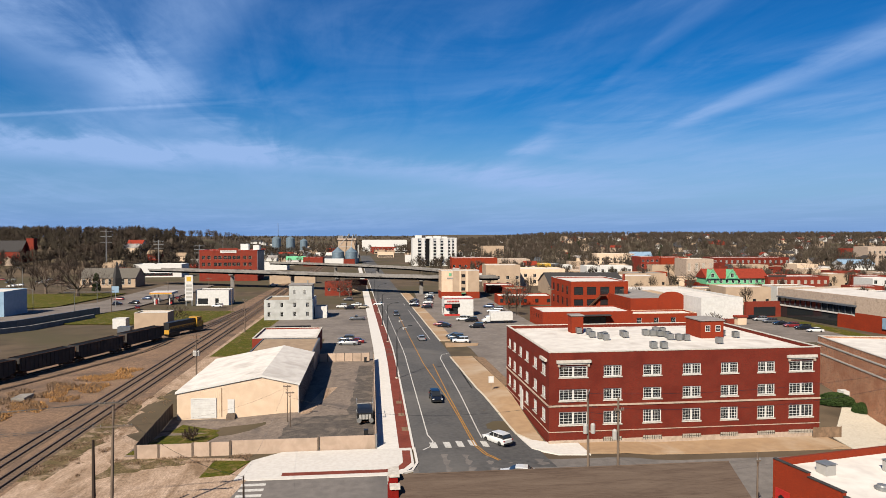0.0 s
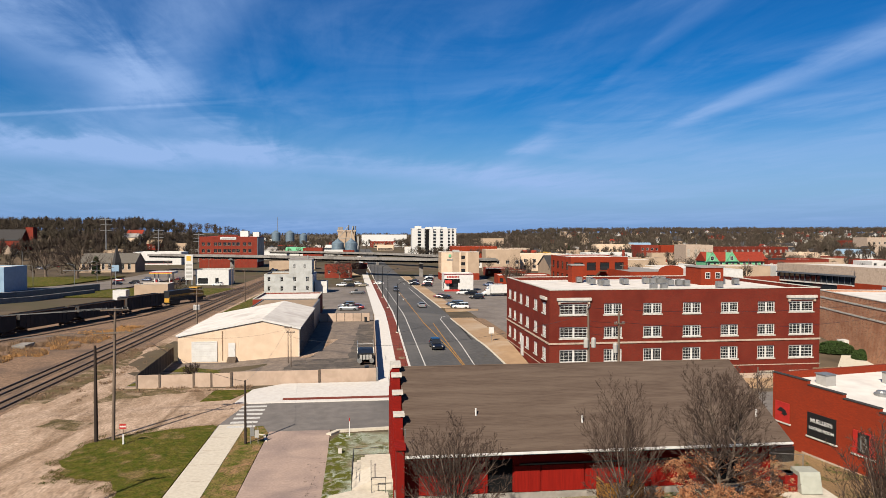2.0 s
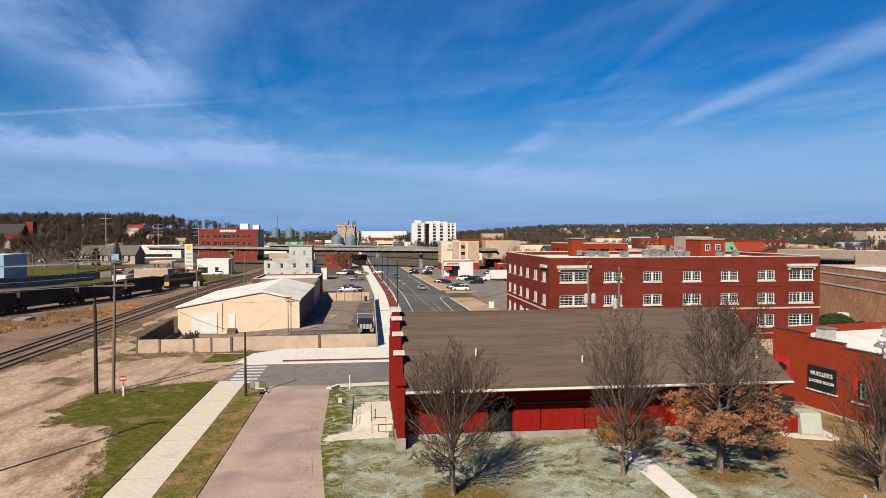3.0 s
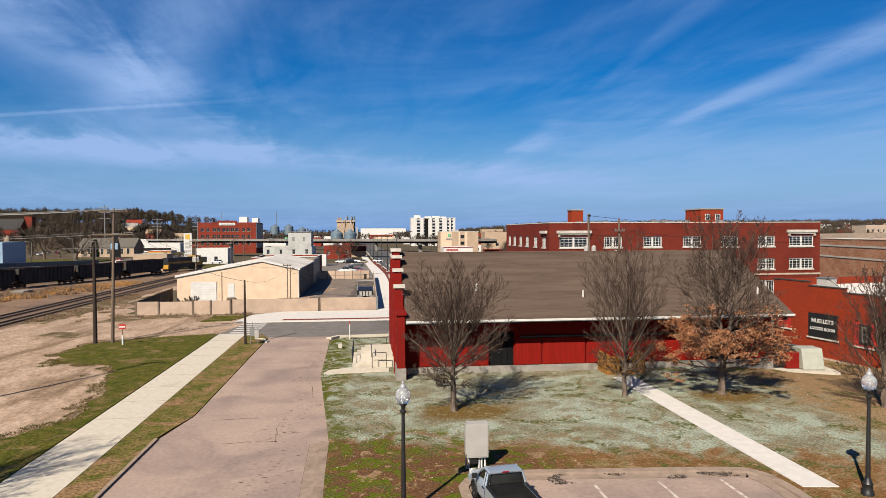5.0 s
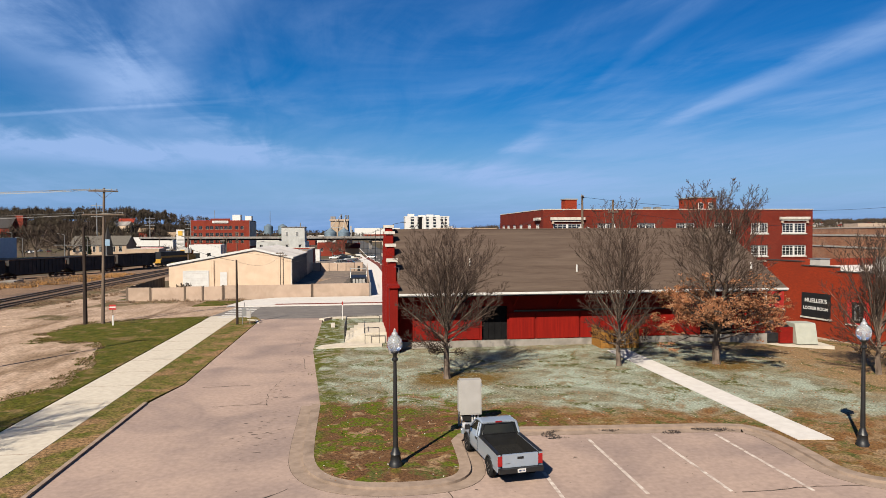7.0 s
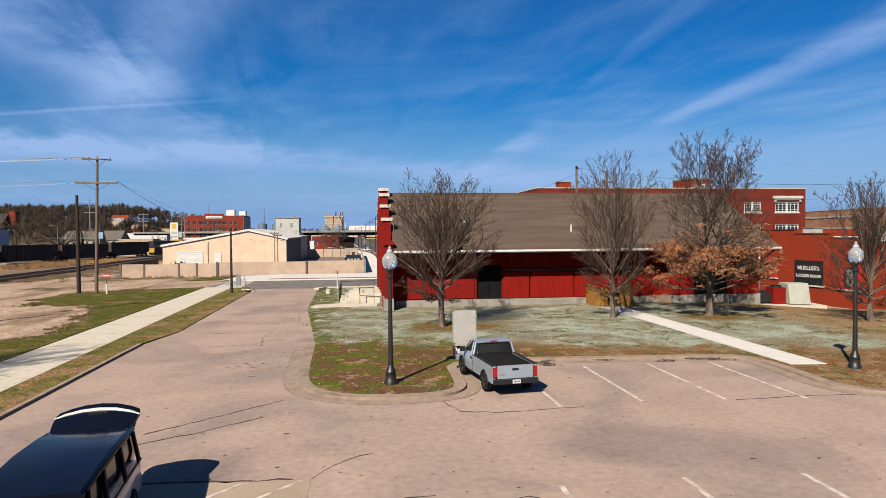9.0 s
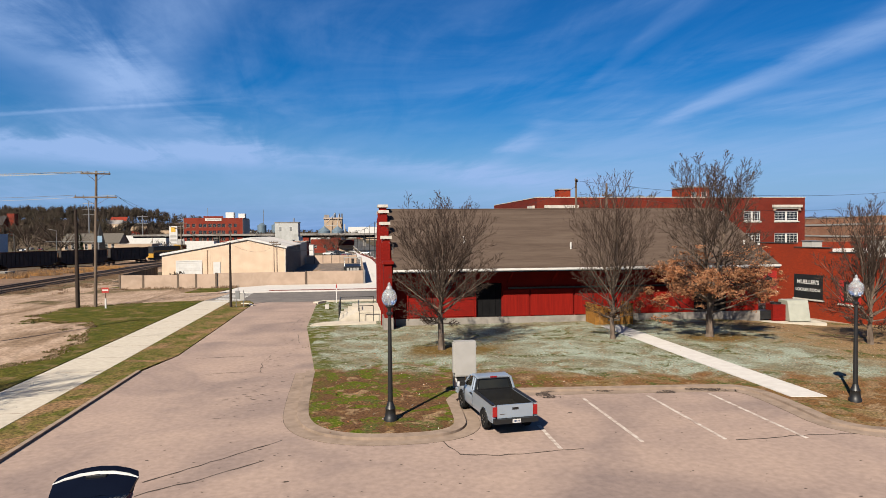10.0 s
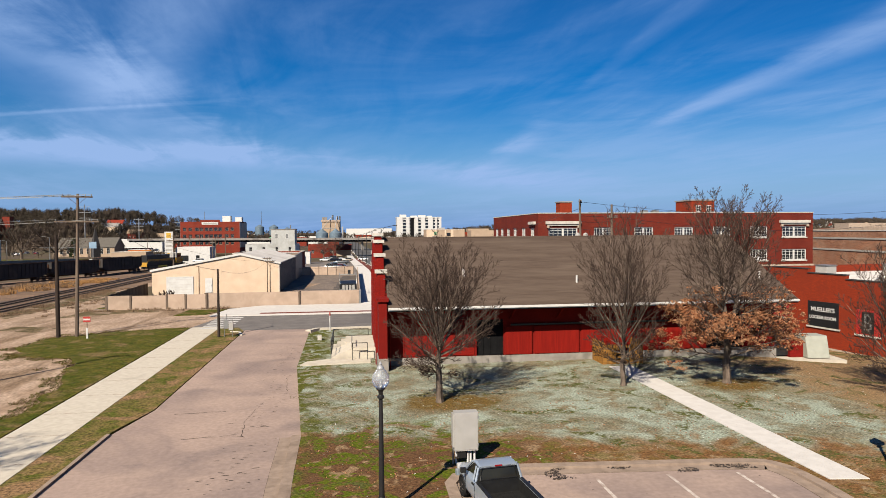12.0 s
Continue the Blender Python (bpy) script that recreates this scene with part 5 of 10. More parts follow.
# ---- cream metal shed and its annexes ----
def shed():
    t = thing("metal_shed", "cream ribbed metal warehouse with a white roof", "warehouse", pose(0, 0, -0.45))
    xl, xr_, xm = -31.7, -12.0, -18.1
    yf, yb = 111.8, 141.0
    zl, zr_, zm = 4.25, 5.25, 6.75
    bm = bmesh.new()
    profile_y(bm, [(xl, -0.5), (xr_, -0.5), (xr_, zr_), (xm, zm), (xl, zl)], yf, yb)
    bmesh.ops.recalc_face_normals(bm, faces=bm.faces)
    part("wall", bm, [M_cream], t, "cream metal cladding")

    def top(x):
        return zl + (zm - zl) * (x - xl) / (xm - xl) if x < xm else zm + (zr_ - zm) * (x - xm) / (xr_ - xm)
    bm = bmesh.new()
    n = 66
    for k in range(n):
        x = xl + (xr_ - xl) * (k + 0.3) / n
        box(bm, x, x + 0.09, yf - 0.014, yf, 0.0, top(x) - 0.06)
    part("cladding_rib", bm, M_cream, t)
    bm = bmesh.new()
    for k in range(48):
        y = yf + (yb - yf) * k / 48
        box(bm, xr_, xr_ + 0.05, y, y + 0.12, 0.0, zr_ - 0.1)
    box(bm, xr_, xr_ + 0.02, yf + 0.02, yb, 0.0, zr_ - 0.05)
    part("side_cladding", bm, M_shedside, t, "blue-grey metal side wall")
    bm = bmesh.new()
    e = 0.25
    profile_y(bm, [(xl - e, zl - 0.03), (xm, zm), (xr_ + e, zr_ - 0.05), (xr_ + e, zr_ + 0.10), (xm, zm + 0.15), (xl - e, zl + 0.12)], yf - 0.2, yb)
    bmesh.ops.recalc_face_normals(bm, faces=bm.faces)
    part("roof", bm, M_whiteroof, t, "white metal roof")
    bm = bmesh.new()
    for (xa, za), (xb, zb) in (((xl - e, zl), (xm, zm)), ((xm, zm), (xr_ + e, zr_))):
        vs = [bm.verts.new(c) for c in ((xa, yf - 0.23, za - 0.2), (xb, yf - 0.23, zb - 0.2), (xb, yf - 0.23, zb + 0.14), (xa, yf - 0.23, za + 0.14))]
        bm.faces.new(vs)
    part("rake_trim", bm, M_white, t)
    d = part("roller_door", bx(-29.3, -25.6, yf - 0.09, yf - 0.03, -0.1, 3.1), M_white, t, "white roller door")
    bm = bmesh.new()
    for k in range(1, 8):
        box(bm, -29.28, -25.62, yf - 0.105, yf - 0.09, k * 0.4 - 0.02, k * 0.4)
    part("slat", bm, M_whitestone, d)
    bm = bmesh.new()
    box(bm, -29.5, -29.3, yf - 0.12, yf, -0.1, 3.25), box(bm, -25.6, -25.4, yf - 0.12, yf, -0.1, 3.25), box(bm, -29.3, -25.6, yf - 0.12, yf, 3.1, 3.25)
    part("door_frame", bm, M_white, t)
    d = part("door", bx(-23.6, -22.5, yf - 0.08, yf - 0.03, 0.65, 2.95), M_white, t, "white side door")
    part("handle", tube([(-22.65, yf - 0.14, 1.75), (-22.65, yf - 0.14, 1.9)], 0.02, 6), M_steel, d)
    for k in range(3):
        part("step", bx(-23.7, -22.3, yf - 0.35 * (3 - k), yf - 0.35 * (2 - k), -0.3, 0.2 * k + 0.2), M_pole, t, "weathered timber step")
    part("downpipe", tube([(xr_ - 0.05, yf - 0.28, zr_ - 0.1), (xr_ - 0.05, yf - 0.28, 0.0)], 0.05, 6), M_white, t)
    part("corner_trim", bx(-24.6, -24.5, yf - 0.06, yf, 0, 4.9), M_weeds, t)


shed()
building("annex", "low tan-roofed warehouse annex", -25.5, 141.2, 13.4, 18.5, 5.2, M_shedside, M_tanroof, z=-0.2, parapet=0.15)
building("brick_annex", "low red brick store with a white roof", -28.0, 160.0, 15.2, 17.5, 5.0, M_midbrick, M_whiteroof, z=0, parapet=0.3, cap=M_whitestone)
tagged(part("green_shed", bx(-27.5, -17.5, 188, 196, -0.2, 3.0), M_dark), "dark green low shed behind the annex", "shed")


def panel_wall():
    t = thing("panel_wall", "tan precast concrete panel wall round a yard", "wall", pose(0, 0, 0))
    xs = [-31.2, -28.3, -23.9, -21.6, -19.0, -7.2, 0.75]
    hs = [1.75, 1.7, 1.8, 1.75, 1.85, 1.9, 1.95]
    for i, (a, b) in enumerate(zip(xs, xs[1:])):
        ya, yb_ = 91.0 + 0.02 * (a + 31), 91.0 + 0.02 * (b + 31)
        bm = bx(a + 0.12, b - 0.12, 0, 0.18, -0.3, hs[i])
        soften(bm, 0.02)
        p = part("panel", bm, M_panel, t)
        p.matrix_local = pose(0, (ya + yb_) / 2, 0)
        q = part("post", bx(a - 0.12, a + 0.12, -0.04, 0.26, -0.3, hs[i] + 0.05), M_pole, t)
        q.matrix_local = pose(0, ya, 0)
    part("post", bx(0.63, 0.87, 91.6, 91.9, -0.3, 2.0), M_steel, t)
    # side run along the pavement
    for k in range(9):
        y = 92 + k * 7.0
        p = part("panel", soften(bx(0.66, 0.80, y, y + 6.9, -0.3, 1.7), 0.02), M_panel, t)
    for k in range(6):
        x = -11.9 + k * 1.95
        part("panel", soften(bx(x, x + 1.8, 155.4, 155.6, -0.2, 1.9), 0.02), M_panel, t)
        part("post", bx(x + 1.8, x + 1.93, 155.35, 155.65, -0.2, 2.0), M_pole, t)


panel_wall()


def right_brick():
    """Low orange-red brick building with banners, white roof."""
    t = thing("locker_building", "low orange-red brick building with banners and a white roof", "building", pose(43.2, 66.2, -2.2, 0, 0, -80))
    # local x runs from the far corner towards the camera, local y to the right
    w, d, h = 36.0, 24.0, 7.9
    wall = part("wall", wall_mesh(w, h - 1.9, [], 0.35, -0.5), M_orangebrick, t, "orange-red painted brick wall")
    # stepped top
    for i, (a, b, top) in enumerate(((0, 4.6, 0.0), (4.6, 8.8, -0.4), (8.8, 12.6, -0.8), (12.6, 17.0, -1.15), (17.0, 36.0, -1.5))):
        part("parapet", bx(a, b, 0, 0.35, h - 1.9, h + top), M_orangebrick, t)
        part("coping", bx(a - 0.02, b + 0.02, -0.06, 0.41, h + top, h + top + 0.09), M_darkroof, t, "dark metal coping")
    part("wall", bx(0, 0.35, 0.35, d, -0.5, h), M_orangebrick, t)
    part("wall", bx(w - 0.35, w, 0.35, d, -0.5, h - 1.6), M_orangebrick, t)
    part("wall", bx(0.35, w - 0.35, d - 0.35, d, -0.5, h - 0.2), M_orangebrick, t)
    bm = bmesh.new()
    profile_y(bm, [(0.35, h - 1.2), (0.35, h - 0.75), (17, h - 1.75), (w - 0.35, h - 2.0), (w - 0.35, h - 2.4)], 0.35, d - 0.35)
    bmesh.ops.recalc_face_normals(bm, faces=bm.faces)
    part("roof", bm, M_whiteroof, t, "white membrane roof")
    part("base_course", bx(4, w, -0.06, 0, -0.5, 0.55), M_stone, t)

    def banner(u, z, bw, bh, mat, label):
        b = part("banner", soften(bx(u, u + bw, -0.10, -0.03, z, z + bh), 0.01), mat, t, label)
        part("sill", bx(u - 0.15, u + bw + 0.15, -0.14, 0.0, z - 0.16, z - 0.01), M_whitestone, b)
        return b
    b = banner(4.7, 2.45, 3.4, 2.4, M_black, "black banner with white lettering")
    for txt, zz, size in (("MUELLER'S", 3.92, 0.56), ("LOCKER ROOM", 3.2, 0.42)):
        cu = bpy.data.curves.new("lettering", "FONT")
        cu.body, cu.size, cu.align_x, cu.extrude = txt, size, "CENTER", 0.004
        cu.offset = 0.012
        tmp = bpy.data.objects.new("lettering", cu)
        scene.collection.objects.link(tmp)
        me = bpy.data.meshes.new_from_object(tmp.evaluated_get(bpy.context.evaluated_depsgraph_get()))
        bpy.data.objects.remove(tmp)
        me.materials.clear()
        me.materials.append(M_white)
        o = new("lettering", me)
        o.parent = b
        o.matrix_local = pose(6.4, -0.112, zz, 90, 0, 0)
        o["label"] = "white painted lettering"
    b = banner(9.95, 2.35, 2.25, 2.2, M_red, "red banner with a black shield")
    part("emblem_field", bx(10.5, 11.7, -0.125, -0.10, 2.5, 4.4), M_black, b)
    bm = bmesh.new()
    for a in ((10.75, 10.95, 2.7, 4.2), (10.95, 11.3, 4.0, 4.2), (10.95, 11.3, 3.38, 3.55), (10.95, 11.35, 2.7, 2.9), (11.27, 11.47, 2.9, 3.38), (11.22, 11.42, 3.55, 4.0)):
        box(bm, a[0], a[1], -0.14, -0.125, a[2], a[3])
    part("emblem", bm, M_steel, b)
    b = banner(0.45, 2.9, 1.9, 2.1, M_red, "red banner with a dark bird-like emblem")
    bm = bmesh.new()
    prism(bm, [(0.75, 4.0), (1.2, 4.45), (1.9, 4.2), (2.1, 3.8), (1.7, 3.6), (1.3, 3.75), (1.5, 3.95)], 0, 0.02)
    o = part("emblem", bm, M_black, b)
    o.matrix_local = pose(0, -0.10, 0, 90, 0, 0)
    for u, v, s, hh in ((2.5, 3.2, 1.3, 1.1), (4.0, 10.5, 1.5, 1.2), (13, 9, 1.6, 1.1)):
        hr = h - 0.75 - 0.06 * u
        c = part("roof_unit", soften(bx(u, u + s, v, v + s, hr - 0.2, hr + hh), 0.04), M_greybox, t, "grey rooftop unit")
        part("unit_top", bx(u - 0.1, u + s + 0.1, v - 0.1, v + s + 0.1, hr + hh, hr + 0.05 + hh), M_steel, c)
    part("roof_vent", lathe([(0.7, h - 1.4), (0.7, h - 0.95), (0.5, h - 0.85), (0.45, h - 0.7), (0.1, h - 0.65)], 14, 7.6, 6.2), M_steel, t, "round steel roof vent")


right_brick()

# large brown brick hall behind
_hall = building("brown_hall", "large rough brown brick hall with pale bands", 82, 88, 70, 37, 10.4, M_brownbrick, M_whiteroof, z=-1.2, ang=-13, parapet=0.3, cap=M_whitestone)
for zz in (6.9, 9.0):
    part("band", bx(-0.08, 0.0, 0.0, 37.0, zz, zz + 0.3), M_whitestone, _hall, "pale stone band")


# ---- vehicles ----
def paint(name, c, rough=0.3):
    m = surf(name, c, tuple(v * 0.92 for v in c), 1.5, rough if max(c) > 0.05 else 0.06, 0.0, metal=0.25 if 0.05 < max(c) < 0.65 else 0.0, spec=0.6 if max(c) > 0.05 else 0.5)
    m.node_tree.nodes["Principled BSDF"].inputs["Coat Weight"].default_value = 0.6 if max(c) > 0.05 else 0.02
    return m


PAINTS = {"black": paint("car_black", (0.012, 0.013, 0.016)), "white": paint("car_white", (0.74, 0.74, 0.73)), "silver": paint("car_silver", (0.40, 0.42, 0.44)),
          "red": paint("car_red", (0.30, 0.02, 0.02)), "blue": paint("car_blue", (0.03, 0.07, 0.18)), "grey": paint("car_grey", (0.10, 0.105, 0.115)), "tan": paint("car_tan", (0.36, 0.30, 0.22)),
          "bluegrey": paint("car_blue_silver", (0.44, 0.51, 0.60))}


def loft(bm, sections, mi=0):
    """Closed skin through rings of equal count."""
    rings = [[bm.verts.new(p) for p in s] for s in sections]
    for a, b in zip(rings, rings[1:]):
        n = len(a)
        for k in range(n):
            bm.faces.new((a[k], a[(k + 1) % n], b[(k + 1) % n], b[k])).material_index = mi
    bm.faces.new(rings[0][::-1]).material_index = mi
    bm.faces.new(rings[-1]).material_index = mi
    bmesh.ops.recalc_face_normals(bm, faces=bm.faces)


def section(y, hw, z0, z1, r=0.12):
    """Rounded upright rectangle across the car at y."""
    return [(-hw + r * 0.4, y, z0), (hw - r * 0.4, y, z0), (hw, y, z0 + r), (hw, y, (z0 + z1) / 2), (hw - r * 0.35, y, z1 - r), (hw - r * 1.3, y, z1), (-hw + r * 1.3, y, z1), (-hw + r * 0.35, y, z1 - r), (-hw, y, (z0 + z1) / 2), (-hw, y, z0 + r)]


def smooth(ob, ang=40):
    for p in ob.data.polygons:
        p.use_smooth = True
    ob.data.set_sharp_from_angle(angle=radians(ang))
    return ob


def wheel_at(parent, x, y, r=0.34, w=0.22):
    s = 1 if x > 0 else -1
    prof = [(r * 0.62, -w / 2), (r * 0.93, -w / 2), (r, -w * 0.3), (r, w * 0.3), (r * 0.93, w / 2), (r * 0.62, w / 2)]
    t = smooth(part("wheel", lathe(prof, 18), M_rubber, parent), 50)
    t.matrix_local = pose(x, y, r, 0, 90, 0)
    rim = part("rim", lathe([(r * 0.62, -w * 0.42), (r * 0.6, w * 0.42 * s), (r * 0.5, w * 0.3 * s), (r * 0.12, w * 0.36 * s)], 12), M_chrome, t, "alloy rim")
    bm = bmesh.new()
    for k in range(5):
        a = 6.283 * k / 5
        ring_tube(bm, [(r * 0.1 * math.cos(a), r * 0.1 * math.sin(a), w * 0.4 * s), (r * 0.58 * math.cos(a), r * 0.58 * math.sin(a), w * 0.44 * s)], [r * 0.09, r * 0.07], 4)
    part("spoke", bm, M_chrome, t)


def make_car(kind, colour, m, label):
    """A car of that kind, its nose towards local +y."""
    mat = PAINTS[colour]
    names = {"sedan": "car", "suv": "suv", "pickup": "pickup_truck", "van": "van"}
    t = thing(names[kind], label, "car" if kind != "pickup" else "pickup truck", m)
    L, W, H = {"sedan": (4.7, 1.82, 1.45), "suv": (4.8, 1.9, 1.75), "pickup": (5.6, 1.95, 1.82), "van": (5.2, 1.98, 1.95)}[kind]
    b, hw = L / 2, W / 2
    belt = {"sedan": 0.95, "suv": 1.08, "pickup": 1.1, "van": 1.1}[kind]
    bm = bmesh.new()
    loft(bm, [section(-b, hw * 0.86, 0.42, belt - 0.1), section(-b + 0.12, hw * 0.96, 0.30, belt), section(-b + 0.8, hw, 0.26, belt + 0.02), section(0, hw, 0.26, belt + 0.0),
              section(b - 1.3, hw, 0.26, belt - 0.02), section(b - 0.4, hw * 0.95, 0.28, belt - 0.18), section(b - 0.06, hw * 0.85, 0.34, belt - 0.28), section(b, hw * 0.78, 0.42, belt - 0.38)])
    smooth(part("body", bm, mat, t))
    cy0, cy1 = {"sedan": (-1.75, 1.15), "suv": (-2.2, 1.1), "pickup": (-0.2, 1.35), "van": (-2.45, 1.5)}[kind]
    ty0, ty1 = {"sedan": (-1.05, 0.35), "suv": (-1.95, 0.3), "pickup": (-0.05, 0.65), "van": (-2.3, 0.8)}[kind]
    bm = bmesh.new()
    loft(bm, [section(cy0, hw * 0.92, belt - 0.05, belt + 0.02, 0.02), section(ty0, hw * 0.80, belt - 0.05, H - 0.04, 0.1), section((ty0 + ty1) / 2, hw * 0.81, belt - 0.05, H, 0.1), section(ty1, hw * 0.80, belt - 0.05, H - 0.04, 0.1),
              section(cy1, hw * 0.9, belt - 0.05, belt + 0.02, 0.02)])
    smooth(part("glasshouse", bm, M_glass, t, "dark tinted windows"), 30)
    bm = bmesh.new()
    loft(bm, [section(ty0 - 0.06, hw * 0.78, H - 0.09, H - 0.02, 0.03), section((ty0 + ty1) / 2, hw * 0.8, H - 0.09, H + 0.025, 0.05), section(ty1 + 0.05, hw * 0.78, H - 0.1, H - 0.025, 0.03)])
    smooth(part("roof", bm, mat, t))
    if kind == "pickup":
        part("bed_liner", bx(-hw * 0.8, hw * 0.8, -b + 0.2, cy0 - 0.1, belt - 0.02, belt + 0.035), M_black, t)
    for sx in (-1, 1):
        for yy in (-b + 0.95, b - 0.95):
            wheel_at(t, sx * (hw - 0.1), yy, 0.33 if kind == "sedan" else 0.37)
        part("headlight", soften(bx(sx * hw * 0.78 - 0.18, sx * hw * 0.78 + 0.18, b - 0.22, b - 0.03, belt - 0.4, belt - 0.26), 0.03), M_lens, t, "clear headlight")
        part("tail_light", soften(bx(sx * hw * 0.82 - 0.12, sx * hw * 0.82 + 0.12, -b - 0.01, -b + 0.12, belt - 0.3, belt - 0.08), 0.03), M_tail, t, "red tail light")
        part("mirror", soften(bx(sx * (hw + 0.08) - 0.09, sx * (hw + 0.08) + 0.09, cy1 - 0.5, cy1 - 0.36, belt, belt + 0.15), 0.03), mat, t)
        for q in (0.33, 0.62):
            yy = cy0 + (cy1 - cy0) * q
            part("pillar", tube([(sx * hw * 0.95, yy, belt), (sx * hw * 0.83, yy, H - 0.08)], [0.035, 0.03], 4), mat, t)
    part("bumper", soften(bx(-hw * 0.88, hw * 0.88, b - 0.12, b + 0.05, 0.32, 0.5), 0.05), M_black if kind != "sedan" else mat, t)
    part("bumper", soften(bx(-hw * 0.88, hw * 0.88, -b - 0.06, -b + 0.1, 0.34, 0.54), 0.05), M_black if kind != "sedan" else mat, t)
    return t


_car = {}
CAR_LABEL = {"sedan": "parked {} saloon car", "suv": "parked {} sport utility vehicle", "pickup": "parked {} pickup truck", "van": "parked {} delivery van"}


def car(kind, colour, x, y, ang, z=None, label=None, group="parked cars"):
    m = pose(x, y, (zg(x, y) if z is None else z) + 0.03, 0, 0, ang)
    key = (kind, colour)
    if key not in _car:
        _car[key] = tagged(make_car(kind, colour, m, label or CAR_LABEL[kind].format(colour)), group=group)
        return _car[key]
    o = copy_thing(_car[key], m)
    return tagged(o, label or CAR_LABEL[kind].format(colour), group=group)


# ---- the silver pickup by the kerb ----
def pickup(m):
    t = thing("pickup_truck", "silver blue compact pickup truck parked at the kerb", "pickup truck", m)
    mat = PAINTS["bluegrey"]
    hw = 0.90
    # front half with bonnet and cab base
    bm = bmesh.new()
    loft(bm, [section(-0.15, hw, 0.42, 1.10), section(0.5, hw, 0.40, 1.10), section(1.15, hw, 0.40, 1.10), section(1.9, hw * 0.97, 0.42, 1.03), section(2.35, hw * 0.90, 0.45, 0.95), section(2.55, hw * 0.78, 0.52, 0.85)])
    smooth(part("body", bm, mat, t), 35)
    # bed: floor, sides, bulkhead
    part("bed_floor", bx(-hw + 0.14, hw - 0.14, -2.5, -0.22, 0.60, 0.68), M_rubber, t, "black ribbed bed liner")
    bm = bmesh.new()
    for k in range(9):
        x = -0.62 + k * 0.155
        box(bm, x - 0.03, x + 0.03, -2.45, -0.28, 0.68, 0.695)
    part("liner_rib", bm, M_rubber, t)
    for sx in (-1, 1):
        bm = bmesh.new()
        xi, xo = sx * (hw - 0.14), sx * hw
        profile_y(bm, [(xi, 0.62), (xo * 0.985, 0.46), (xo, 0.75), (xo * 0.97, 1.10), (xi, 1.12)], -2.55, -0.16)
        bmesh.ops.recalc_face_normals(bm, faces=bm.faces)
        smooth(part("bed_side", bm, mat, t), 30)
        part("bed_rail", bx(min(xi, xo) + 0.0, max(xi, xo) - 0.0, -2.54, -0.2, 1.121, 1.145), M_black, t)
        part("inner_side", bx(min(xi, xi - sx * 0.012), max(xi, xi - sx * 0.012), -2.5, -0.22, 0.68, 1.1), M_rubber, t)
        # wheel arches
        for yy in (-1.62, 1.42):
            bm = bmesh.new()
            n = 12
            pts = [(sx * (hw + 0.012), yy + 0.44 * math.cos(math.pi * k / n), 0.36 + 0.44 * math.sin(math.pi * k / n)) for k in range(n + 1)]
            ring_tube(bm, pts, [0.03] * len(pts), 5)
            part("wheel_arch", bm, M_black, t)
            bm = bmesh.new()
            vs = [bm.verts.new((sx * (hw + 0.006), y, z)) for _, y, z in pts]
            bm.faces.new(vs)
            part("arch_void", bm, M_dark, t)
            wheel_at(t, sx * (hw - 0.09), yy, 0.36, 0.24)
        part("tail_light", soften(bx(sx * 0.79 - 0.085, sx * 0.79 + 0.085, -2.60, -2.50, 0.70, 1.06), 0.03), M_tail, t, "red tail light")
        part("headlight", soften(bx(sx * 0.66 - 0.16, sx * 0.66 + 0.16, 2.36, 2.52, 0.72, 0.9), 0.04), M_lens, t)
        part("mirror", soften(bx(sx * 1.02 - 0.1, sx * 1.02 + 0.1, 0.85, 0.98, 1.1, 1.28), 0.03), M_black, t, "black wing mirror")
        part("door_handle", soften(bx(sx * (hw + 0.01) - 0.02, sx * (hw + 0.01) + 0.02, 0.02, 0.2, 0.95, 1.0), 0.008), M_black, t)
        bm = bmesh.new()
        for yy in (-0.08, 1.02):
            box(bm, sx * (hw + 0.004) - 0.006, sx * (hw + 0.004) + 0.006, yy - 0.006, yy + 0.006, 0.5, 1.08)
        part("door_seam", bm, M_black, t)
    part("bulkhead", bx(-hw + 0.14, hw - 0.14, -0.24, -0.16, 0.62, 1.13), M_black, t)
    # tailgate with handle and lettering bars
    g = part("tailgate", soften(bx(-0.70, 0.70, -2.60, -2.52, 0.64, 1.12), 0.025), mat, t, "silver tailgate")
    part("handle", soften(bx(-0.12, 0.12, -2.615, -2.60, 0.94, 1.02), 0.01), M_black, g)
    part("badge", bx(-0.60, -0.40, -2.607, -2.60, 0.78, 0.80), M_chrome, g)
    bmp = part("rear_bumper", soften(bx(-0.86, 0.86, -2.74, -2.56, 0.46, 0.63), 0.04), M_black, t, "black rear bumper")
    pl = part("number_plate", bx(-0.16, 0.16, -2.752, -2.742, 0.48, 0.62), M_white, t, "white number plate")
    bm = bmesh.new()
    for k in range(5):
        box(bm, -0.12 + k * 0.05, -0.12 + k * 0.05 + 0.03, -2.757, -2.752, 0.52, 0.58)
    part("plate_bar", bm, M_blue_bar, pl)
    part("front_bumper", soften(bx(-0.84, 0.84, 2.45, 2.66, 0.42, 0.62), 0.05), mat, t)
    # cab
    bm = bmesh.new()
    loft(bm, [section(-0.16, hw * 0.93, 1.08, 1.14, 0.03), section(-0.06, hw * 0.80, 1.08, 1.62, 0.08), section(0.3, hw * 0.80, 1.08, 1.66, 0.08), section(0.62, hw * 0.79, 1.08, 1.62, 0.08), section(1.22, hw * 0.9, 1.08, 1.12, 0.03)])
    smooth(part("cab_glass", bm, M_suvglass, t, "dark cab windows"), 30)
    bm = bmesh.new()
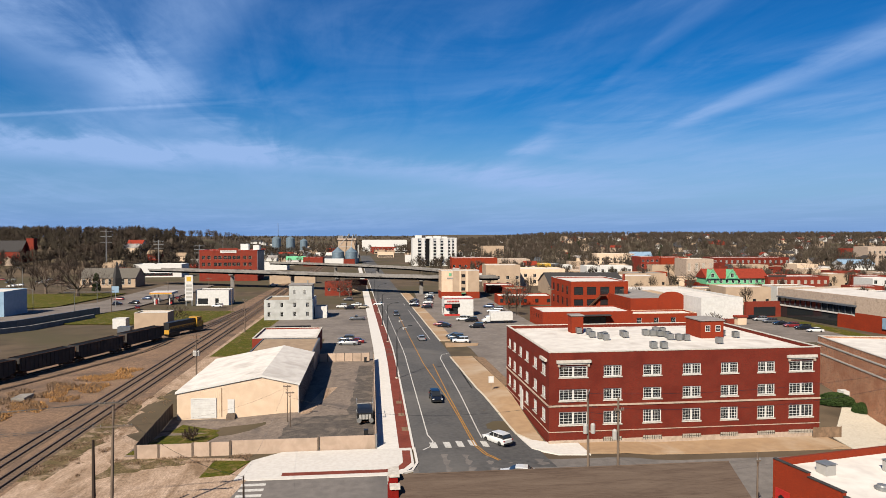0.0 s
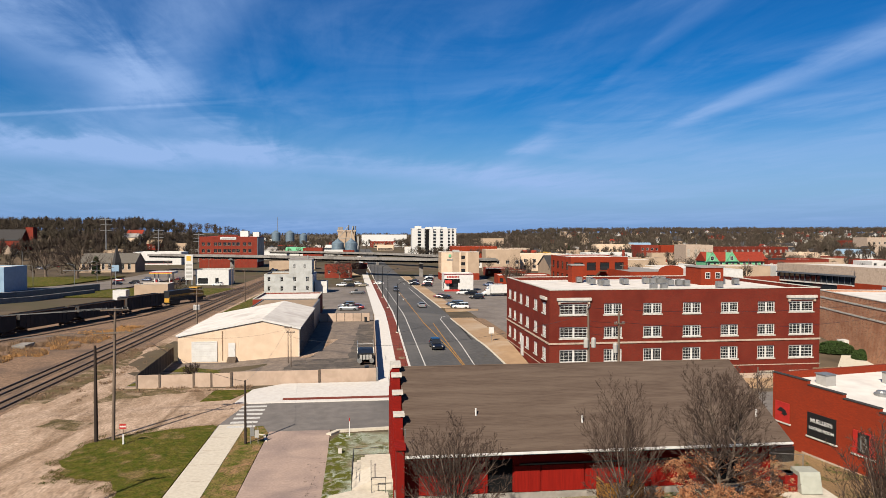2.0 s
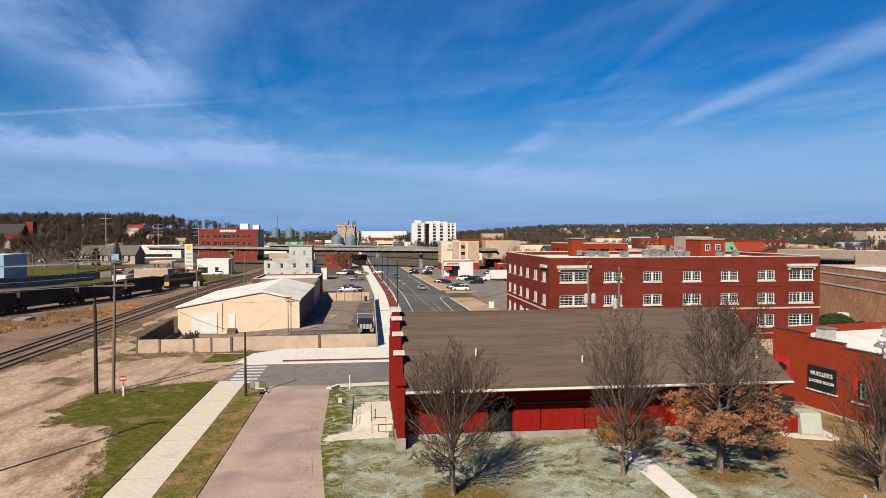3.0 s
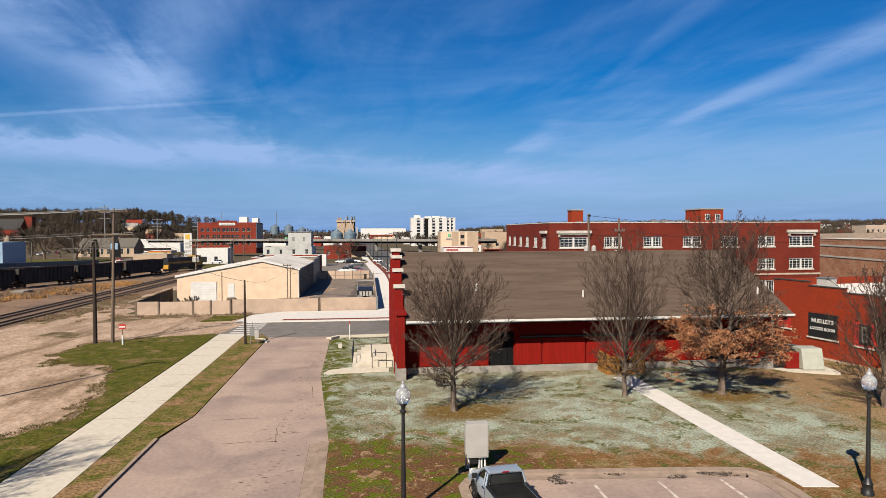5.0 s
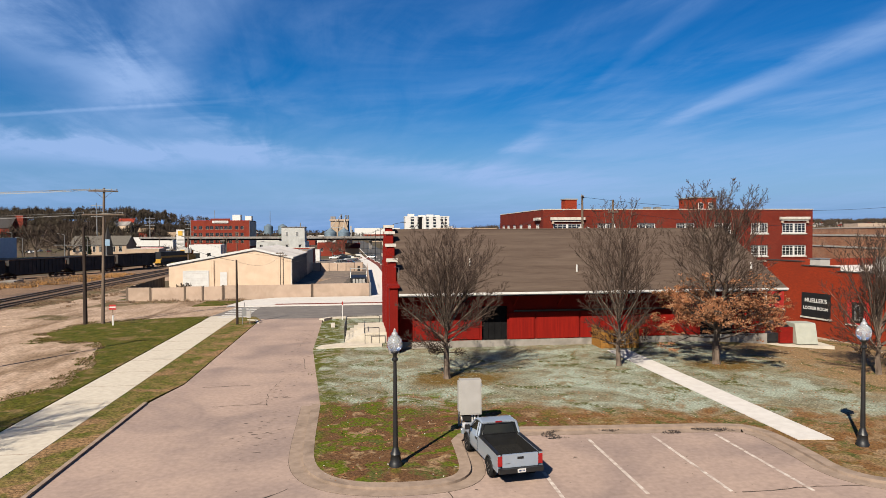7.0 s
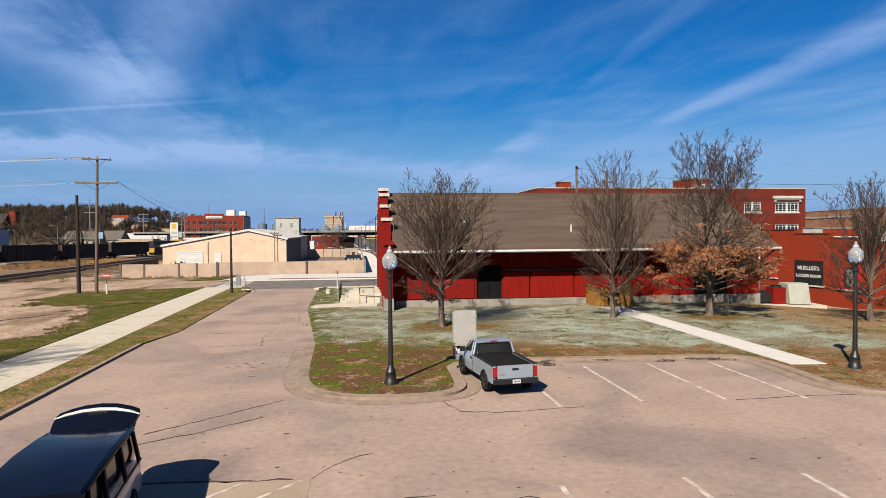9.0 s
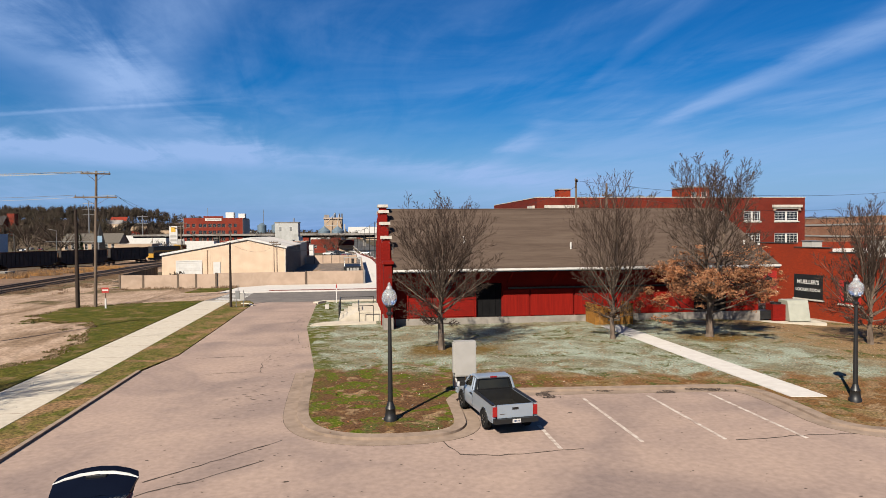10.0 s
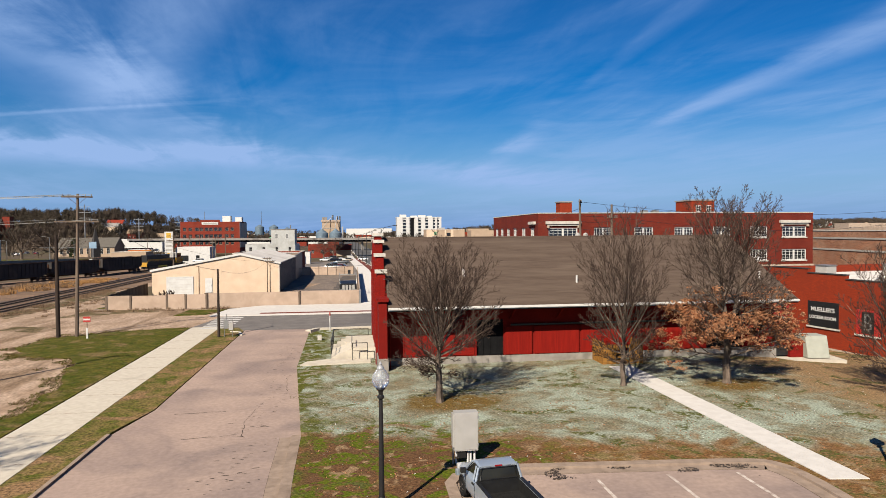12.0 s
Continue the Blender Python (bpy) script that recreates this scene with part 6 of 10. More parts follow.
    loft(bm, [section(-0.11, hw * 0.80, 1.57, 1.64, 0.04), section(0.3, hw * 0.82, 1.58, 1.70, 0.06), section(0.68, hw * 0.79, 1.56, 1.63, 0.04)])
    smooth(part("roof", bm, mat, t), 40)
    for sx in (-1, 1):
        for a, b in (((0.87, -0.15, 1.1), (0.74, -0.08, 1.6)), ((0.86, 1.18, 1.1), (0.74, 0.64, 1.6)), ((0.875, 0.1, 1.1), (0.755, 0.1, 1.6))):
            part("pillar", tube([(sx * a[0], a[1], a[2]), (sx * b[0], b[1], b[2])], [0.05, 0.045], 5), mat, t)
    part("rear_window_frame", tube([(-0.70, -0.16, 1.16), (-0.62, -0.10, 1.56), (0.62, -0.10, 1.56), (0.70, -0.16, 1.16), (-0.70, -0.16, 1.16)], 0.03, 5), M_black, t)
    part("brake_light", bx(-0.14, 0.14, -0.135, -0.10, 1.6, 1.645), M_tail, t, "red high brake light")
    return t


M_blue_bar = surf("plate_ink", (0.05, 0.08, 0.2), (0.05, 0.08, 0.18), 4, 0.5, 0.0)
pickup(pose(4.93, 24.75, 0.02, 0, 0, 7) @ Matrix.Scale(0.95, 4))


# ---- dark car with its tailgate raised ----
def open_suv(m):
    t = thing("suv", "black-roofed white people carrier with its tailgate raised", "car", m)
    wmat, roof = PAINTS["white"], M_suvroof
    hw = 0.97
    bm = bmesh.new()
    loft(bm, [section(-2.5, hw * 0.9, 0.42, 0.95), section(-2.4, hw * 0.97, 0.32, 1.02), section(-1.2, hw, 0.28, 1.06), section(0.6, hw, 0.28, 1.06), section(1.9, hw, 0.3, 1.03), section(2.7, hw * 0.94, 0.32, 0.92), section(3.0, hw * 0.8, 0.45, 0.7)])
    smooth(part("body", bm, wmat, t), 35)
    bm = bmesh.new()
    loft(bm, [section(-2.3, hw * 0.86, 1.0, 1.62, 0.1), section(-1.8, hw * 0.88, 1.0, 1.74, 0.1), section(-0.5, hw * 0.88, 1.0, 1.79, 0.1), section(1.25, hw * 0.86, 1.0, 1.74, 0.1), section(2.1, hw * 0.92, 1.0, 1.08, 0.03)])
    smooth(part("glasshouse", bm, M_suvglass, t, "dark tinted windows"), 30)
    for sx in (-1, 1):
        for y0, y1 in ((-2.2, -2.05), (-1.05, -0.98), (0.25, 0.2), (1.35, 1.12)):
            part("pillar", tube([(sx * 0.935, y0, 1.03), (sx * 0.85, y1, 1.7)], [0.05, 0.045], 5), M_suvroof, t)
        part("belt_line", tube([(sx * 0.955, -2.3, 1.05), (sx * 0.955, 1.9, 1.05)], 0.025, 5), M_suvroof, t)
    bm = bmesh.new()
    loft(bm, [section(-2.38, hw * 0.86, 1.63, 1.72, 0.03), section(-1.7, hw * 0.89, 1.65, 1.80, 0.06), section(-0.5, hw * 0.90, 1.67, 1.84, 0.06), section(1.35, hw * 0.88, 1.62, 1.76, 0.04)])
    smooth(part("roof", bm, roof, t, "gloss black roof"), 40)
    for sx in (-1, 1):
        part("roof_rail", tube([(sx * 0.75, -2.1, 1.765), (sx * 0.77, -0.6, 1.80), (sx * 0.75, 0.9, 1.77)], 0.014, 6), M_black, t)
        for yy in (-1.45, 1.85):
            wheel_at(t, sx * (hw - 0.1), yy, 0.36, 0.24)
        part("mirror", soften(bx(sx * 1.07 - 0.1, sx * 1.07 + 0.1, 1.45, 1.6, 1.05, 1.22), 0.03), roof, t)
        part("tail_light", soften(bx(sx * 0.84 - 0.06, sx * 0.84 + 0.06, -2.5, -2.4, 0.7, 0.95), 0.03), M_tail, t)
    part("boot_opening", bx(-0.72, 0.72, -2.515, -2.45, 0.62, 1.6), M_dark, t)
    # raised tailgate
    bm = bmesh.new()
    rows = []
    for y, z, hw2, crown in ((-2.34, 1.72, 0.74, 0.03), (-2.6, 1.80, 0.79, 0.05), (-2.88, 1.87, 0.82, 0.07), (-3.08, 1.91, 0.84, 0.09), (-3.24, 1.95, 0.80, 0.10), (-3.3, 1.93, 0.76, 0.10)):
        rows.append([(hw2 * u, y + 0.16 * u * u, z + crown * (1 - u * u) - 0.03 * abs(u) ** 3) for u in (-1, -0.75, -0.4, 0, 0.4, 0.75, 1)])
    loft(bm, [r + [(x, y + 0.02, z - 0.06) for x, y, z in reversed(r)] for r in rows])
    g = smooth(part("tailgate", bm, roof, t, "raised black tailgate"), 35)
    bm = bmesh.new()
    top = [(0.84 * u, -3.0 + 0.16 * u * u, 1.885 + 0.09 * (1 - u * u) - 0.03 * abs(u) ** 3) for u in (-1, -0.75, -0.4, 0, 0.4, 0.75, 1)]
    ring_tube(bm, top, [0.02, 0.036, 0.042, 0.042, 0.042, 0.036, 0.02], 6)
    part("trim_strip", bm, M_white, g, "white reflecting strip")
    part("plate_recess", bx(-0.2, 0.2, -2.92, -2.84, 1.93, 1.965), M_black, g)
    for sx in (-1, 1):
        part("gas_strut", tube([(sx * 0.74, -2.42, 1.5), (sx * 0.80, -2.85, 1.84)], 0.02, 6), M_black, g)
    part("rear_bumper", soften(bx(-0.88, 0.88, -2.6, -2.45, 0.42, 0.62), 0.05), M_black, t)


open_suv(pose(-5.55, 11.85, 0.02, 0, 0, 186))


# ---- acorn street lamps ----
def acorn_lamp(m):
    t = thing("street_lamp", "black fluted post lamp with a clear acorn globe", "street lamp", m, "acorn lamps")
    smooth(part("base", lathe([(0.25, -0.1), (0.25, 0.10), (0.21, 0.16), (0.18, 0.42), (0.20, 0.46), (0.14, 0.58), (0.10, 0.72)], 16), M_black, t))
    bm = lathe([(0.095, 0.68), (0.085, 2.0), (0.07, 3.4), (0.062, 4.02)], 16)
    part("post", bm, M_black, t)
    smooth(part("collar", lathe([(0.07, 3.95), (0.12, 4.0), (0.12, 4.06), (0.07, 4.1), (0.08, 4.22), (0.16, 4.3), (0.15, 4.36)], 16), M_black, t))
    g = smooth(part("globe", lathe([(0.14, 4.32), (0.23, 4.40), (0.285, 4.53), (0.29, 4.66), (0.25, 4.80), (0.17, 4.90), (0.12, 4.95)], 20), M_globe, t, "ribbed clear globe"))
    smooth(part("finial", lathe([(0.12, 4.96), (0.11, 5.02), (0.05, 5.08), (0.06, 5.13), (0.01, 5.2)], 12), M_globe_cap, g))
    part("lamp_holder", tube([(0, 0, 4.36), (0, 0, 4.62)], 0.05, 8), M_white, g)


M_globe = bpy.data.materials.new("ribbed_globe")
M_globe.use_nodes = True
_b = M_globe.node_tree.nodes["Principled BSDF"]
_b.inputs["Base Color"].default_value = (0.62, 0.65, 0.70, 1)
_b.inputs["Roughness"].default_value = 0.22
_b.inputs["Transmission Weight"].default_value = 0.80
_b.inputs["IOR"].default_value = 1.25
M_globe_cap = surf("grey_globe_cap", (0.45, 0.46, 0.48), (0.4, 0.41, 0.43), 4, 0.3, 0.0)
acorn_lamp(pose(0.95, 24.45, 0.1))
acorn_lamp(pose(19.95, 24.2, 0.1))


# ---- grey service cabinet ----
def cabinet():
    t = thing("service_cabinet", "pale grey electrical cabinet on steel posts", "cabinet", pose(4.55, 28.95, 0.1))
    part("body", soften(bx(-0.47, 0.50, 0, 0.45, 0.55, 2.12), 0.02), M_greybox, t)
    part("rear_box", soften(bx(-0.54, -0.46, 0.05, 0.4, 0.7, 2.05), 0.02), M_greybox, t)
    part("door_edge", bx(-0.43, 0.46, -0.012, 0.0, 0.60, 2.08), M_greybox, t)
    part("hinge", bx(0.48, 0.53, -0.02, 0.05, 1.85, 1.95), M_steel, t)
    part("hinge", bx(0.48, 0.53, -0.02, 0.05, 0.75, 0.85), M_steel, t)
    for x in (-0.5, -0.38, 0.1, 0.22, 0.38):
        part("conduit", tube([(x, 0.2, -0.2), (x, 0.2, 0.66)], 0.045, 8), M_white if x > -0.45 else M_steel, t, "conduit pipe")
    part("meter_box", bx(-0.35, 0.02, 0.08, 0.3, 0.25, 0.62), M_black, t)


cabinet()


# ---- depot yard things ----
def deck():
    t = thing("timber_steps", "yellow new timber loading steps", "steps", pose(17.5, 47.2, 0.1))
    for sx in (0.0, 2.9):
        for k in range(5):
            part("board", bx(sx - 0.05, sx + 0.05, k * 0.42, k * 0.42 + 0.36, 0, 1.45), M_wood, t)
    for k in range(9):
        part("board", bx(0.05 + k * 0.31, 0.05 + k * 0.31 + 0.27, 0.0, 0.05, 0.0, 0.25 if 2 < k < 6 else 1.4), M_wood, t)
    for k in range(4):
        part("tread", bx(0.9, 2.0, 0.1 + k * 0.4, 0.5 + k * 0.4, 0.22 * k + 0.1, 0.22 * k + 0.2), M_wood, t)
    part("platform", bx(-0.05, 2.95, 1.6, 2.1, 0.85, 0.95), M_wood, t)
    part("handrail", bx(-0.08, 0.12, -0.05, 2.05, 1.45, 1.52), M_wood, t)
    part("handrail", bx(2.82, 3.02, -0.05, 2.05, 1.45, 1.52), M_wood, t)


deck()


def hvac():
    t = thing("hvac_unit", "beige package air conditioning unit on a concrete pad", "air conditioner", pose(32.7, 49.0, zg(33, 49) + 0.1, 0, 0, -6))
    part("pad", bx(-0.6, 4.2, -1.0, 1.9, -0.6, 0.06), M_walk, t)
    bm = bmesh.new()
    profile_x(bm, [(-0.35, 0.1), (1.5, 0.1), (1.5, 1.75), (0.1, 1.75), (0.0, 1.5)], 1.6, 3.3)
    bmesh.ops.recalc_face_normals(bm, faces=bm.faces)
    part("hood", soften(bm, 0.03), M_acunit, t, "sloping beige hood")
    part("body", soften(bx(0.55, 1.58, 0.3, 1.5, 0.1, 1.4), 0.03), M_redpaint, t, "dark red painted side panel")
    f = part("fan_ring", lathe([(0.42, 1.38), (0.42, 1.55), (0.36, 1.55), (0.36, 1.4)], 16, 1.05, 0.85), M_black, t)
    part("duct", soften(bx(-0.9, 0.55, 0.6, 1.4, 0.2, 0.9), 0.02), M_black, t)


hvac()


def dumpster():
    t = thing("dumpster", "black steel rubbish skip with a lid", "dumpster", pose(40.2, 59.6, zg(40.6, 58.3), 0, 0, 8))
    bm = bmesh.new()
    profile_x(bm, [(0.0, 0.1), (1.6, 0.1), (1.75, 1.3), (0.0, 1.55), (-0.1, 1.3)], -1.1, 1.1)
    bmesh.ops.recalc_face_normals(bm, faces=bm.faces)
    part("bin", soften(bm, 0.03), M_black, t)
    part("lid", bx(-1.12, 1.12, -0.05, 1.7, 1.52, 1.57), M_black, t)
    for x in (-1.15, 1.05):
        part("lifting_pocket", bx(x, x + 0.1, 0.4, 1.1, 0.7, 0.9), M_black, t)


dumpster()


def mesh_fence(name, pts, h, label, posts=3.0):
    t = thing(name, label, "fence")
    for (xa, ya), (xb, yb) in zip(pts, pts[1:]):
        n = max(1, round(math.hypot(xb - xa, yb - ya) / posts))
        for i in range(n + 1):
            x, y = xa + (xb - xa) * i / n, ya + (yb - ya) * i / n
            part("post", tube([(x, y, zg(x, y) - 0.2), (x, y, zg(x, y) + h)], 0.04, 6), M_steel, t)
        part("top_rail", tube([(xa, ya, zg(xa, ya) + h), (xb, yb, zg(xb, yb) + h)], 0.03, 5), M_steel, t)
        bm = bmesh.new()
        ln = math.hypot(xb - xa, yb - ya)
        m = int(ln / 0.22)
        for i in range(m):
            for s in (1, -1):
                u0, u1 = i / m, min(1, max(0, (i + s * 8) / m))
                zz = h * abs(u1 - u0) * m / 8
                p, q = (xa + (xb - xa) * u0, ya + (yb - ya) * u0), (xa + (xb - xa) * u1, ya + (yb - ya) * u1)
                ring_tube(bm, [(*p, zg(*p) + 0.02), (*q, zg(*q) + 0.02 + zz)], [0.006, 0.006], 3, cap=False)
        w = part("wire_mesh", bm, M_steel, t)
        w["kind"] = "stuff"


mesh_fence("chain_link_gate", [(36.0, 55.5), (39.6, 56.0)], 1.9, "grey chain link gate beside the depot")


# ---- small signs and posts ----
def sign_post():
    t = thing("no_entry_sign", "small red and white sign on a white post", "sign", pose(-24.3, 66.8, 0))
    part("post", soften(bx(-0.07, 0.07, -0.05, 0.05, -0.3, 1.0), 0.01), M_white, t, "white timber post")
    part("stem", tube([(0, 0, 0.9), (0, 0, 2.0)], 0.03, 6), M_rust, t)
    b = part("plate", soften(bx(-0.32, 0.32, -0.06, -0.035, 1.55, 2.05), 0.01), M_red, t, "red sign plate")
    part("stripe", bx(-0.28, 0.28, -0.068, -0.06, 1.72, 1.87), M_white, b)


sign_post()


def marker(x, y):
    t = thing("marker_post", "white marker post with a red top", "post", pose(x, y, 0.1))
    part("shaft", tube([(0, 0, -0.3), (0, 0, 1.5)], 0.05, 8), M_white, t)
    part("cap", tube([(0, 0, 1.5), (0, 0, 1.85)], 0.055, 8), M_red, t, "red top band")


marker(-2.3, 66.8)
tagged(part("stone_block", soften(bx(-3.2, -2.85, 61.5, 61.85, 0.05, 0.5), 0.03), M_whitestone), "small pale stone block in the grass", "block")


def meter_stand():
    t = thing("meter_stand", "grey electric meter boxes on a stand", "meter", pose(-11.9, 65.6, 0.05))
    for x in (0.0, 0.7):
        part("leg", tube([(x, 0, -0.2), (x, 0, 1.6)], 0.035, 6), M_steel, t)
    part("box", soften(bx(-0.05, 0.35, -0.12, 0.08, 0.75, 1.55), 0.02), M_steel, t, "grey meter box")
    part("box", soften(bx(0.4, 0.8, -0.12, 0.08, 0.6, 1.3), 0.02), M_greybox, t)
    part("mast", tube([(0.2, 0, 1.5), (0.2, 0, 2.1)], 0.03, 6), M_steel, t)


meter_stand()


# ---- utility poles and wires ----
def utility_pole(name_label, x, y, h, arms=(), mat=M_pole, r=0.17, lean=(0, 0), transformer=0, z=None, group="utility poles"):
    z0 = zg(x, y) if z is None else z
    t = thing("utility_pole", name_label, "utility pole", pose(x, y, z0), group)
    part("pole", tube([(0, 0, -0.5), (lean[0] * 0.5, lean[1] * 0.5, h * 0.5), (lean[0], lean[1], h)], [r, r * 0.85, r * 0.62], 10), mat, t)
    for za, ln, ang in arms:
        f = za / h
        a = part("crossarm", soften(bx(-ln / 2, ln / 2, -0.06, 0.06, -0.07, 0.07), 0.01), mat, t)
        a.matrix_local = pose(lean[0] * f, lean[1] * f - 0.16, za, 0, 0, ang)
        for q in (-0.46, -0.28, 0.28, 0.46):
            i = part("insulator", lathe([(0.02, 0.05), (0.05, 0.12), (0.03, 0.16), (0.05, 0.2), (0.01, 0.26)], 8), M_glass_lt, a, "pale insulator")
            i.matrix_local = pose(q * ln, 0, 0)
        for s in (-1, 1):
            part("brace", tube([(s * ln * 0.3, 0.03, -0.05), (0, 0.1, -0.75)], 0.02, 4), M_rust, a)
    for k in range(transformer):
        c = part("transformer", lathe([(0.05, h - 4.6), (0.26, h - 4.5), (0.26, h - 3.6), (0.2, h - 3.5), (0.04, h - 3.4)], 12, (-0.42, 0.42, 0.0)[k], -0.1 if k < 2 else -0.45), M_greybox, t, "grey transformer can")
    return t


def wire(p, q, sag, r=0.02):
    pts = []
    for i in range(17):
        f = i / 16
        v = Vector(p).lerp(Vector(q), f)
        v.z -= sag * 4 * f * (1 - f)
        pts.append(v)
    tagged(part("wire", tube(pts, r, 3), M_black), "thin black overhead utility wire", "wire", "overhead wires")


utility_pole("tall weathered wooden utility pole with two crossarms", -25.8, 68.3, 13.4, ((13.1, 2.6, 12), (10.8, 3.9, 3)), lean=(0.35, 0))
utility_pole("dark tarred wooden pole with a cut top", -27.3, 68.0, 9.6, (), M_poledark, 0.2)
utility_pole("short dark wooden service pole", -12.4, 65.6, 6.3, (), M_poledark, 0.13)
utility_pole("wooden utility pole with transformers behind the depot", 23.6, 69.0, 12.8, ((12.6, 2.4, 65),), transformer=2, lean=(-0.15, 0))
utility_pole("wooden utility pole with a short crossarm behind the depot", 26.6, 68.2, 12.35, ((11.0, 1.2, 10),), transformer=1)
utility_pole("wooden utility pole behind the low brick building", 75.5, 80, 14.2, ((13.8, 2.6, 20), (12.4, 1.8, 20)))
utility_pole("wooden pole beside the low brick building", 42.3, 67.6, 7.9, ((7.0, 0.5, 10),), r=0.13)
utility_pole("wooden utility pole by the tracks with transformers", -35.5, 139, 9.5, ((9.2, 2.4, 5), (8.3, 2.4, 5)), transformer=3)
utility_pole("wooden utility pole by the tracks", -38.0, 205, 10, ((9.7, 1.2, 5),))
utility_pole("weathered wooden utility pole beside the dirt yard", -26.3, 45.2, 12.0, ((11.7, 2.4, 12),))
tx = (-25.45, 68.1)
for dx, zz in ((-1.2, 13.3), (-0.5, 13.3), (0.6, 13.3), (1.2, 13.3), (-1.8, 11.0), (1.8, 11.0)):
    wire((tx[0] + dx, tx[1], zz), (-95 + dx * 2, 61 + dx * 4, zz + 1.2), 1.4)
wire((tx[0] + 1.8, 68.2, 11.0), (-12.4, 65.6, 6.2), 0.8)
wire((-12.4, 65.6, 6.2), (-14.0, 111.6, 5.0), 0.9, 0.01)
wire((tx[0] + 1.9, 68.2, 10.9), (-12.5, 111.5, 5.2), 1.3, 0.01)
wire((23.6, 69.0, 12.6), (75.5, 80, 12.4), 1.2)
wire((23.4, 69.0, 11.9), (-12.0, 103.0, 4.6), 2.2)
wire((26.6, 68.2, 11.1), (75.5, 80, 11), 1.6)
for zz in (11.2, 10.6, 9.8):
    wire((23.5, 69.0, zz), (26.6, 68.2, zz), 0.15)


# twin clothes-line like service masts in the yard
for x, y, h in ((-13.2, 106.2, 5.9), (-12.4, 103.2, 5.6)):
    utility_pole("slim wooden service pole in the shed yard", x, y, h, ((h - 0.2, 1.3, 2),), r=0.08)


# ---- boat under its cover ----
def boat():
    t = thing("boat", "pontoon boat under a black cover on a trailer", "boat", pose(-1.0, 106.4, 0.0, 0, 0, 2) @ Matrix.Scale(1.25, 4))
    bm = bmesh.new()
    loft(bm, [section(-2.6, 1.0, 0.75, 1.5), section(-1.0, 1.05, 0.7, 1.75), section(1.5, 1.0, 0.7, 1.6), section(2.6, 0.6, 0.85, 1.4)])
    smooth(part("cover", bm, M_black, t, "black canvas cover"))
    for x in (-0.75, 0.75):
        part("hull", tube([(x, -2.8, 0.6), (x, 2.2, 0.6), (x, 2.8, 0.75)], [0.3, 0.3, 0.1], 10), M_steel, t, "aluminium pontoon")
    for x in (-1.0, 1.0):
        part("frame_bow", tube([(x, -2.4, 1.5), (x, -2.0, 2.6), (x, 0.8, 2.6), (x, 1.2, 1.5)], 0.03, 6), M_steel, t)
    for x in (-0.6, -0.2, 0.2, 0.6):
        part("gate_post", bx(x - 0.15, x + 0.15, -2.75, -2.7, 0.75, 1.35), M_greybox, t)
    part("canopy_edge", tube([(-1.0, -2.0, 2.6), (1.0, -2.0, 2.6)], 0.05, 6), M_greybox, t)
    for x in (-0.9, 0.9):
        wheel_at(t, x, 0.4, 0.32)
    part("trailer_frame", bx(-0.9, 0.9, -2.3, 2.4, 0.28, 0.36), M_rust, t)


boat()
for x, y in ((-1.2, 153.9), (-0.7, 97.0)):
    b = thing("wheelie_bin", "black plastic wheelie bin in the yard", "bin", pose(x, y, 0))
    part("bin", soften(bx(-0.3, 0.3, -0.35, 0.35, 0, 1.05), 0.05), M_black, b)
    part("lid", soften(bx(-0.32, 0.32, -0.4, 0.36, 1.05, 1.14), 0.03), M_black, b)


# ---- trees ----
def tubes_mesh(name, segs, mat, sides=(6, 4, 3)):
    """One mesh from tapered pieces (p, q, r0, r1)."""
    verts, faces = [], []
    for p, q, r0, r1 in segs:
        d = q - p
        if d.length < 1e-6:
            continue
        d = d.normalized()
        a = d.orthogonal().normalized()
        b = d.cross(a)
        n = sides[0] if r0 > 0.06 else sides[1] if r0 > 0.02 else sides[2]
        k0 = len(verts)
        for c, r in ((p, r0), (q, r1)):
            for k in range(n):
                t = 6.28319 * k / n
                verts.append(c + (a * math.cos(t) + b * math.sin(t)) * r)
        for k in range(n):
            faces.append((k0 + k, k0 + (k + 1) % n, k0 + n + (k + 1) % n, k0 + n + k))
    me = bpy.data.meshes.new(name)
    me.from_pydata(verts, [], faces)
    me.materials.append(mat)
    return me


